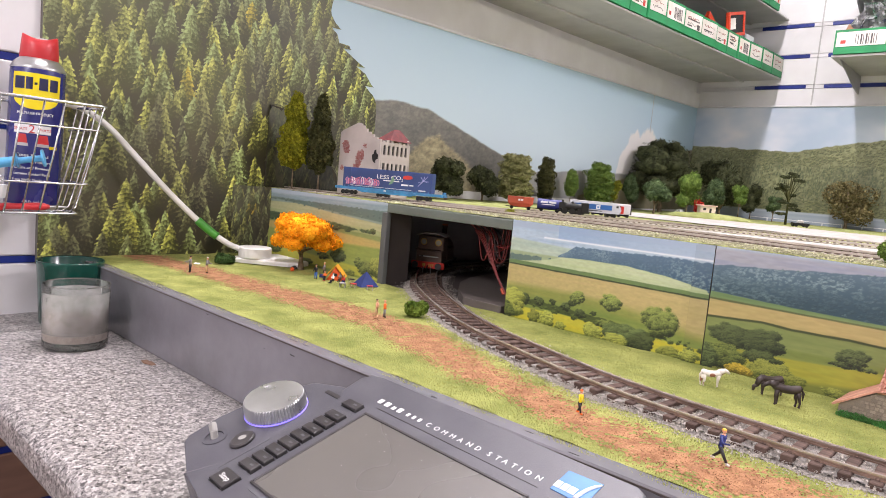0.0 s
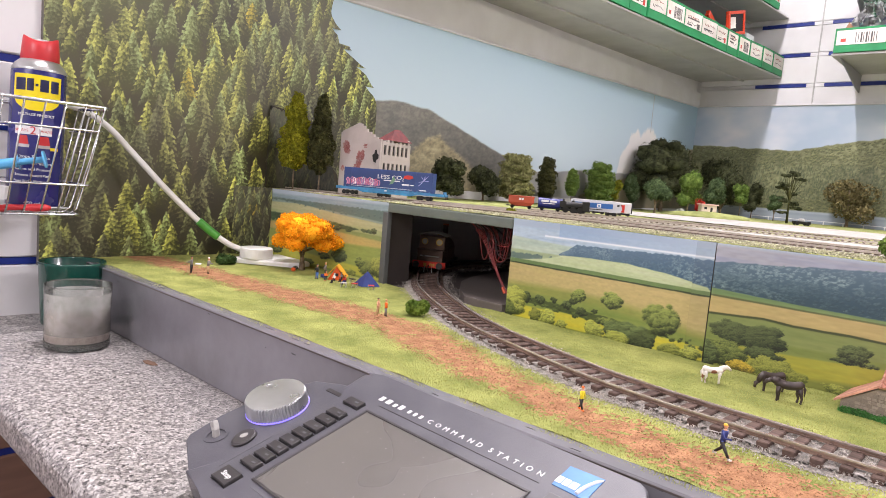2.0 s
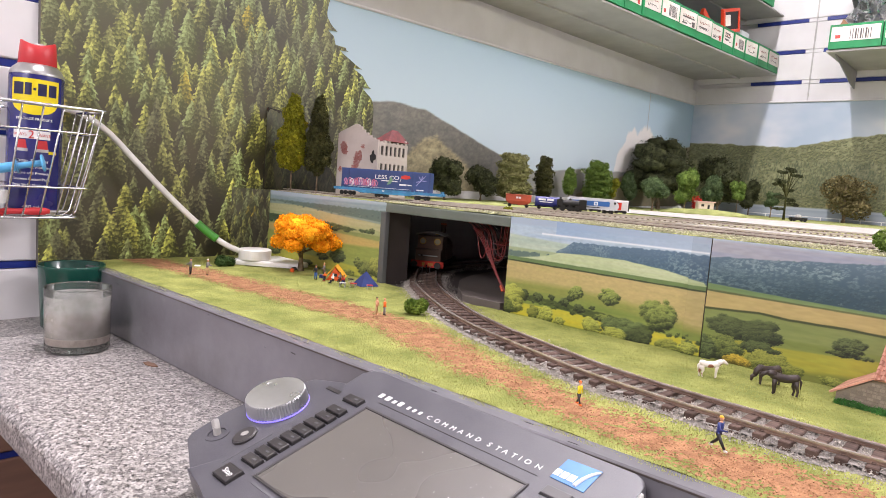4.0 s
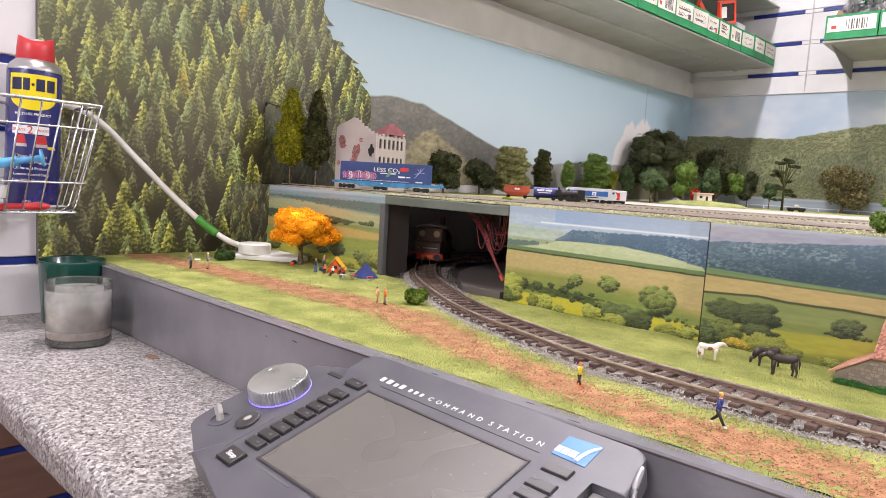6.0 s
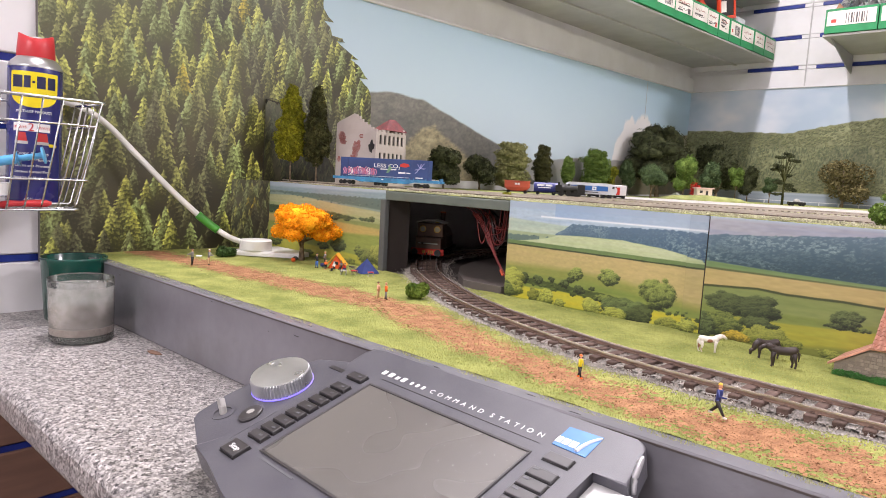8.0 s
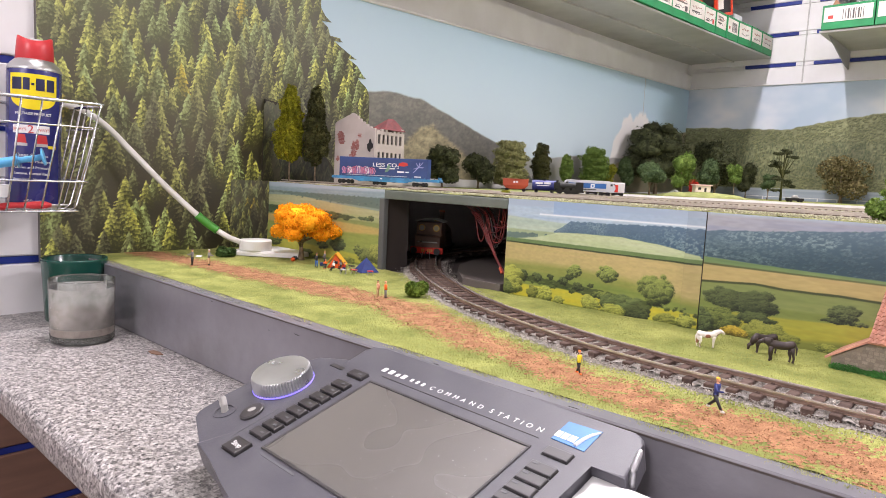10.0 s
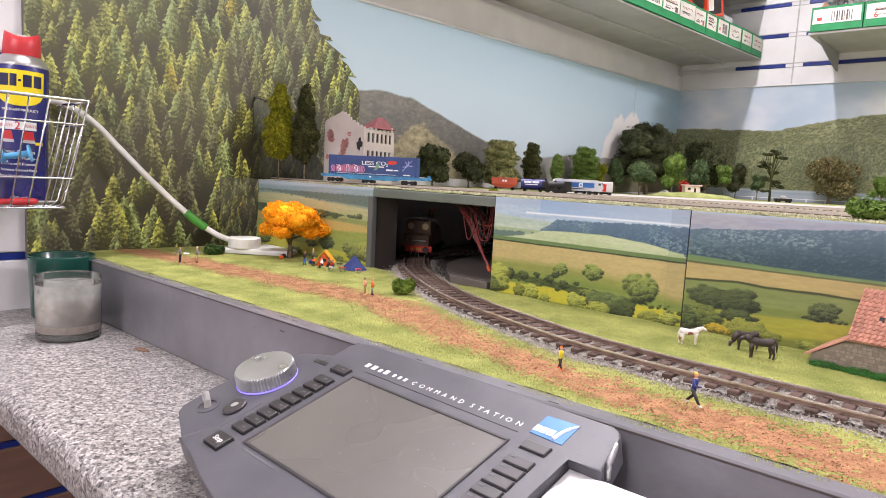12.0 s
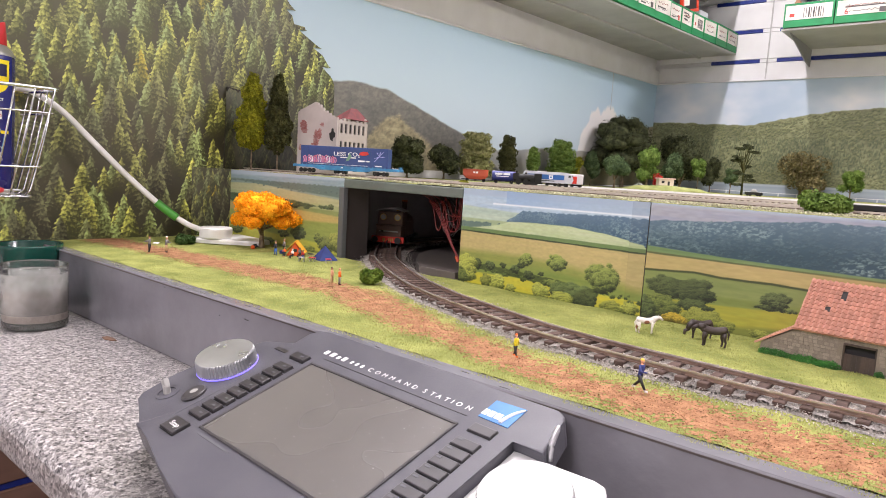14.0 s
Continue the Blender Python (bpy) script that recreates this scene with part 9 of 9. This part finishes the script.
def stock_box(m, w, h, d, barcode, lab):
    """A green card bin with a white label front: its front faces +x, w runs along y."""
    t = thing("stock_box", lab, "box", m, group="stock boxes")
    body = bmesh.new()
    box((-d, 0.0, 0.0), (0.0, w, 0.0025), bm=body)
    box((-d, 0.0, 0.0025), (0.0, 0.0022, h), bm=body)
    box((-d, w - 0.0022, 0.0025), (0.0, w, h), bm=body)
    box((-d, 0.0022, 0.0025), (-d + 0.002, w - 0.0022, h), bm=body)
    box((-0.002, 0.0022, 0.0025), (0.0, w - 0.0022, h), bm=body)
    part("bin", body, M_GCARD, t, "green card bin")
    lb0 = part("front_label", box((0.0, 0.005, h * 0.30), (0.0012, w - 0.005, h * 0.90)), M_WCARD, t, "white printed label")
    if barcode:
        k = rsb.randint(0, 1)
        for i in range(9):
            y = w * (0.40 if k else 0.30) + i * w * 0.048
            part("barcode_bar", box((0.0012, y, h * 0.36), (0.0015, y + w * rsb.choice((0.014, 0.03)), h * 0.78)), M_INK, lb0)
        part("print_mark", box((0.0012, w * 0.12, h * 0.42), (0.0015, w * 0.22, h * 0.56)), mat("red_print", rgb(196, 70, 60), 0.6, scale=30), lb0)
    else:
        for i, (z, ww) in enumerate(((0.74, 0.55), (0.60, 0.66), (0.48, 0.6), (0.36, 0.4))):
            if rsb.random() < 0.35:
                part("print_mark", box((0.0012, w * 0.16, h * z), (0.0015, w * (0.16 + ww * rsb.uniform(0.6, 1.0)), h * z + h * 0.05)), M_INK, lb0)
        for j in range(2):
            pts, zc = [], h * (0.68 - 0.22 * j)
            for i in range(14):
                pts.append((0.0015, w * (0.18 + 0.045 * i) , zc + h * rsb.uniform(-0.055, 0.055)))
            part("handwriting", tube(pts, 0.0007, 4), M_INK if j else M_PEN, lb0, "pen scribble")
        if rsb.random() < 0.6:
            part("print_mark", box((0.0012, w * 0.70, h * 0.32), (0.0015, w * 0.84, h * 0.52)), M_INK if rsb.random() < 0.4 else MATS["red_buffer_beam"], lb0)
    return t


y = -0.17
k = 0
while y < 1.14:
    w = rsb.uniform(0.088, 0.112)
    if y + w > 1.164:
        break
    stock_box(SHELF_M @ Matrix.Translation((-0.821 + rsb.uniform(-0.004, 0.002), y, 0.0062)) @ Matrix.Rotation(radians(rsb.uniform(-2, 2)), 4, "Z"), w - 0.003, 0.072, 0.20, k in (4, 9), "green and white card stock box on the wall shelf")
    y += w
    k += 1
y = 0.40
while y < 0.98:
    w = rsb.uniform(0.088, 0.112)
    stock_box(SHELF_M2 @ Matrix.Translation((-0.821, y, 0.0065)), w - 0.003, 0.072, 0.20, False, "green and white card stock box on the upper shelf")
    y += w
M_ORANGEP = mat("orange_red_frame", rgb(214, 66, 34), 0.45, scale=30)
fr = thing("blister_pack", "orange red framed pack leaning in a stock box", "pack", SHELF_M @ Matrix.Translation((-0.845, 0.655, 0.062)) @ Matrix.Rotation(radians(14), 4, "X"))
bm = bmesh.new()
for lo, hi in (((0, 0, 0), (0.012, 0.125, 0.010)), ((0, 0, 0.065), (0.012, 0.125, 0.075)), ((0, 0, 0.010), (0.012, 0.010, 0.065)), ((0, 0.115, 0.010), (0.012, 0.125, 0.065))):
    box(lo, hi, 0.001, bm=bm)
part("frame", bm, M_ORANGEP, fr)
part("insert", box((0.002, 0.010, 0.010), (0.008, 0.115, 0.065)), M_DARK, fr, "black insert")
part("label", box((0.008, 0.014, 0.022), (0.0095, 0.055, 0.056)), M_WCARD, fr, "white label")
solid("card_strip", box((0, -0.06, 0), (0.012, 0.06, 0.020), 0.001), M_ORANGEP, "orange red card strip in a stock box", "pack", SHELF_M @ Matrix.Translation((-0.87, 0.60, 0.080)) @ Matrix.Rotation(radians(-25), 4, "X"))
solid("parts_tray", box((0, 0, 0), (0.05, 0.07, 0.085), 0.004), mat("frosted_plastic", rgb(222, 226, 228), 0.4, scale=30), "frosted plastic parts tray on the shelf", "tray", SHELF_M @ Matrix.Translation((-0.90, 0.83, 0.0265)))
solid("parts_tray", box((0, 0, 0), (0.05, 0.05, 0.110), 0.004), mat("blue_parts_box", rgb(70, 110, 180), 0.4, scale=30), "blue plastic parts box on the shelf", "tray", SHELF_M @ Matrix.Translation((-0.99, 0.76, 0.0065)))
M_BAG = glass_material("clear_bag", (0.96, 0.96, 0.97), 0.25, 1.2)


def bag(m, s, seed, label):
    b = ball((0, 0, s * 0.5), s * 0.5, 3, (1, 0.7, 1.15), 0.9, seed, freq=1.6)
    return solid("plastic_bag", b, M_BAG, label, "bag", m)


bag(SHELF_M @ Matrix.Translation((-0.875, 0.265, 0.055)), 0.085, 3, "crumpled clear plastic bag in a stock box")
bag(SHELF_M @ Matrix.Translation((-0.875, 0.18, 0.055)), 0.07, 4, "crumpled clear plastic bag in a stock box")

# end wall shelf
es = thing("end_wall_shelf", "grey metal shelf with stock boxes on the end wall", "shelf", kind="structure")
EX0 = -0.535
part("tray", box((EX0 - 0.005, 2.345, 1.648), (0.8, RY1 - 0.016, 1.656), 0.001), M_SHELF, es, "grey metal shelf plate")
part("front_lip", box((EX0 - 0.005, 2.340, 1.6482), (0.8, 2.345, 1.6558), 0.001), M_SHELF, es)
bm = slab([(2.36, 1.646), (RY1 - 0.017, 1.646), (RY1 - 0.017, 1.586), (2.60, 1.594), (2.44, 1.628)], 0.0, 0.004)
part("bracket", bm, M_BRACKET, es, "grey shelf bracket").matrix_basis = Matrix.Translation((EX0 + 0.015, 0, 0)) @ Matrix(((0, 0, 1, 0), (1, 0, 0, 0), (0, 1, 0, 0), (0, 0, 0, 1)))
part("tray", box((EX0 - 0.005, 2.40, 1.885), (0.8, RY1 - 0.016, 1.893), 0.001), M_SHELF, es, "grey upper shelf plate")
bm = slab([(2.41, 1.883), (RY1 - 0.017, 1.883), (RY1 - 0.017, 1.79), (2.60, 1.80), (2.46, 1.85)], 0.0, 0.004)
part("bracket", bm, M_BRACKET, es).matrix_basis = Matrix.Translation((EX0 + 0.015, 0, 0)) @ Matrix(((0, 0, 1, 0), (1, 0, 0, 0), (0, 1, 0, 0), (0, 0, 0, 1)))
x = EX0
turn = Matrix.Rotation(radians(-90), 4, "Z")
for i, w in enumerate((0.142, 0.165, 0.15, 0.15, 0.15)):
    t = stock_box(Matrix.Translation((x, 2.334, 1.6565)) @ turn, w - 0.003, 0.072, 0.20, i == 0, "green and white card stock box on the end wall shelf")
    if i == 1:
        words("label_words", "Micro Connector", 0.011, M_INK, t, Matrix.Translation((0.0013, 0.028, 0.044)) @ Matrix(((0, 0, 1, 0), (1, 0, 0, 0), (0, 1, 0, 0), (0, 0, 0, 1))), 0.085, "printed label words")
        words("label_words", "6", 0.024, MATS["red_print"], t, Matrix.Translation((0.0013, 0.024, 0.024)) @ Matrix(((0, 0, 1, 0), (1, 0, 0, 0), (0, 1, 0, 0), (0, 0, 0, 1))), None, "handwritten red figure")
    if i == 2:
        words("label_words", "4", 0.036, MATS["red_print"], t, Matrix.Translation((0.0013, 0.024, 0.028)) @ Matrix(((0, 0, 1, 0), (1, 0, 0, 0), (0, 1, 0, 0), (0, 0, 0, 1))), None, "handwritten red figure")
    x += w
bag(Matrix.Translation((EX0 + 0.10, 2.40, 1.705)), 0.11, 6, "crumpled clear plastic bag in a stock box")
bag(Matrix.Translation((EX0 + 0.26, 2.40, 1.705)), 0.11, 7, "crumpled clear plastic bag in a stock box")
solid("card_flap", slab([(0, 0), (0.036, 0), (0.030, 0.020), (0.016, 0.036)], 0.0, 0.002), mat("brown_card", rgb(166, 122, 92), 0.7, scale=30), "brown card flap in a stock box", "card", Matrix.Translation((EX0 + 0.012, 2.36, 1.715)) @ Matrix.Rotation(radians(90), 4, "X"))
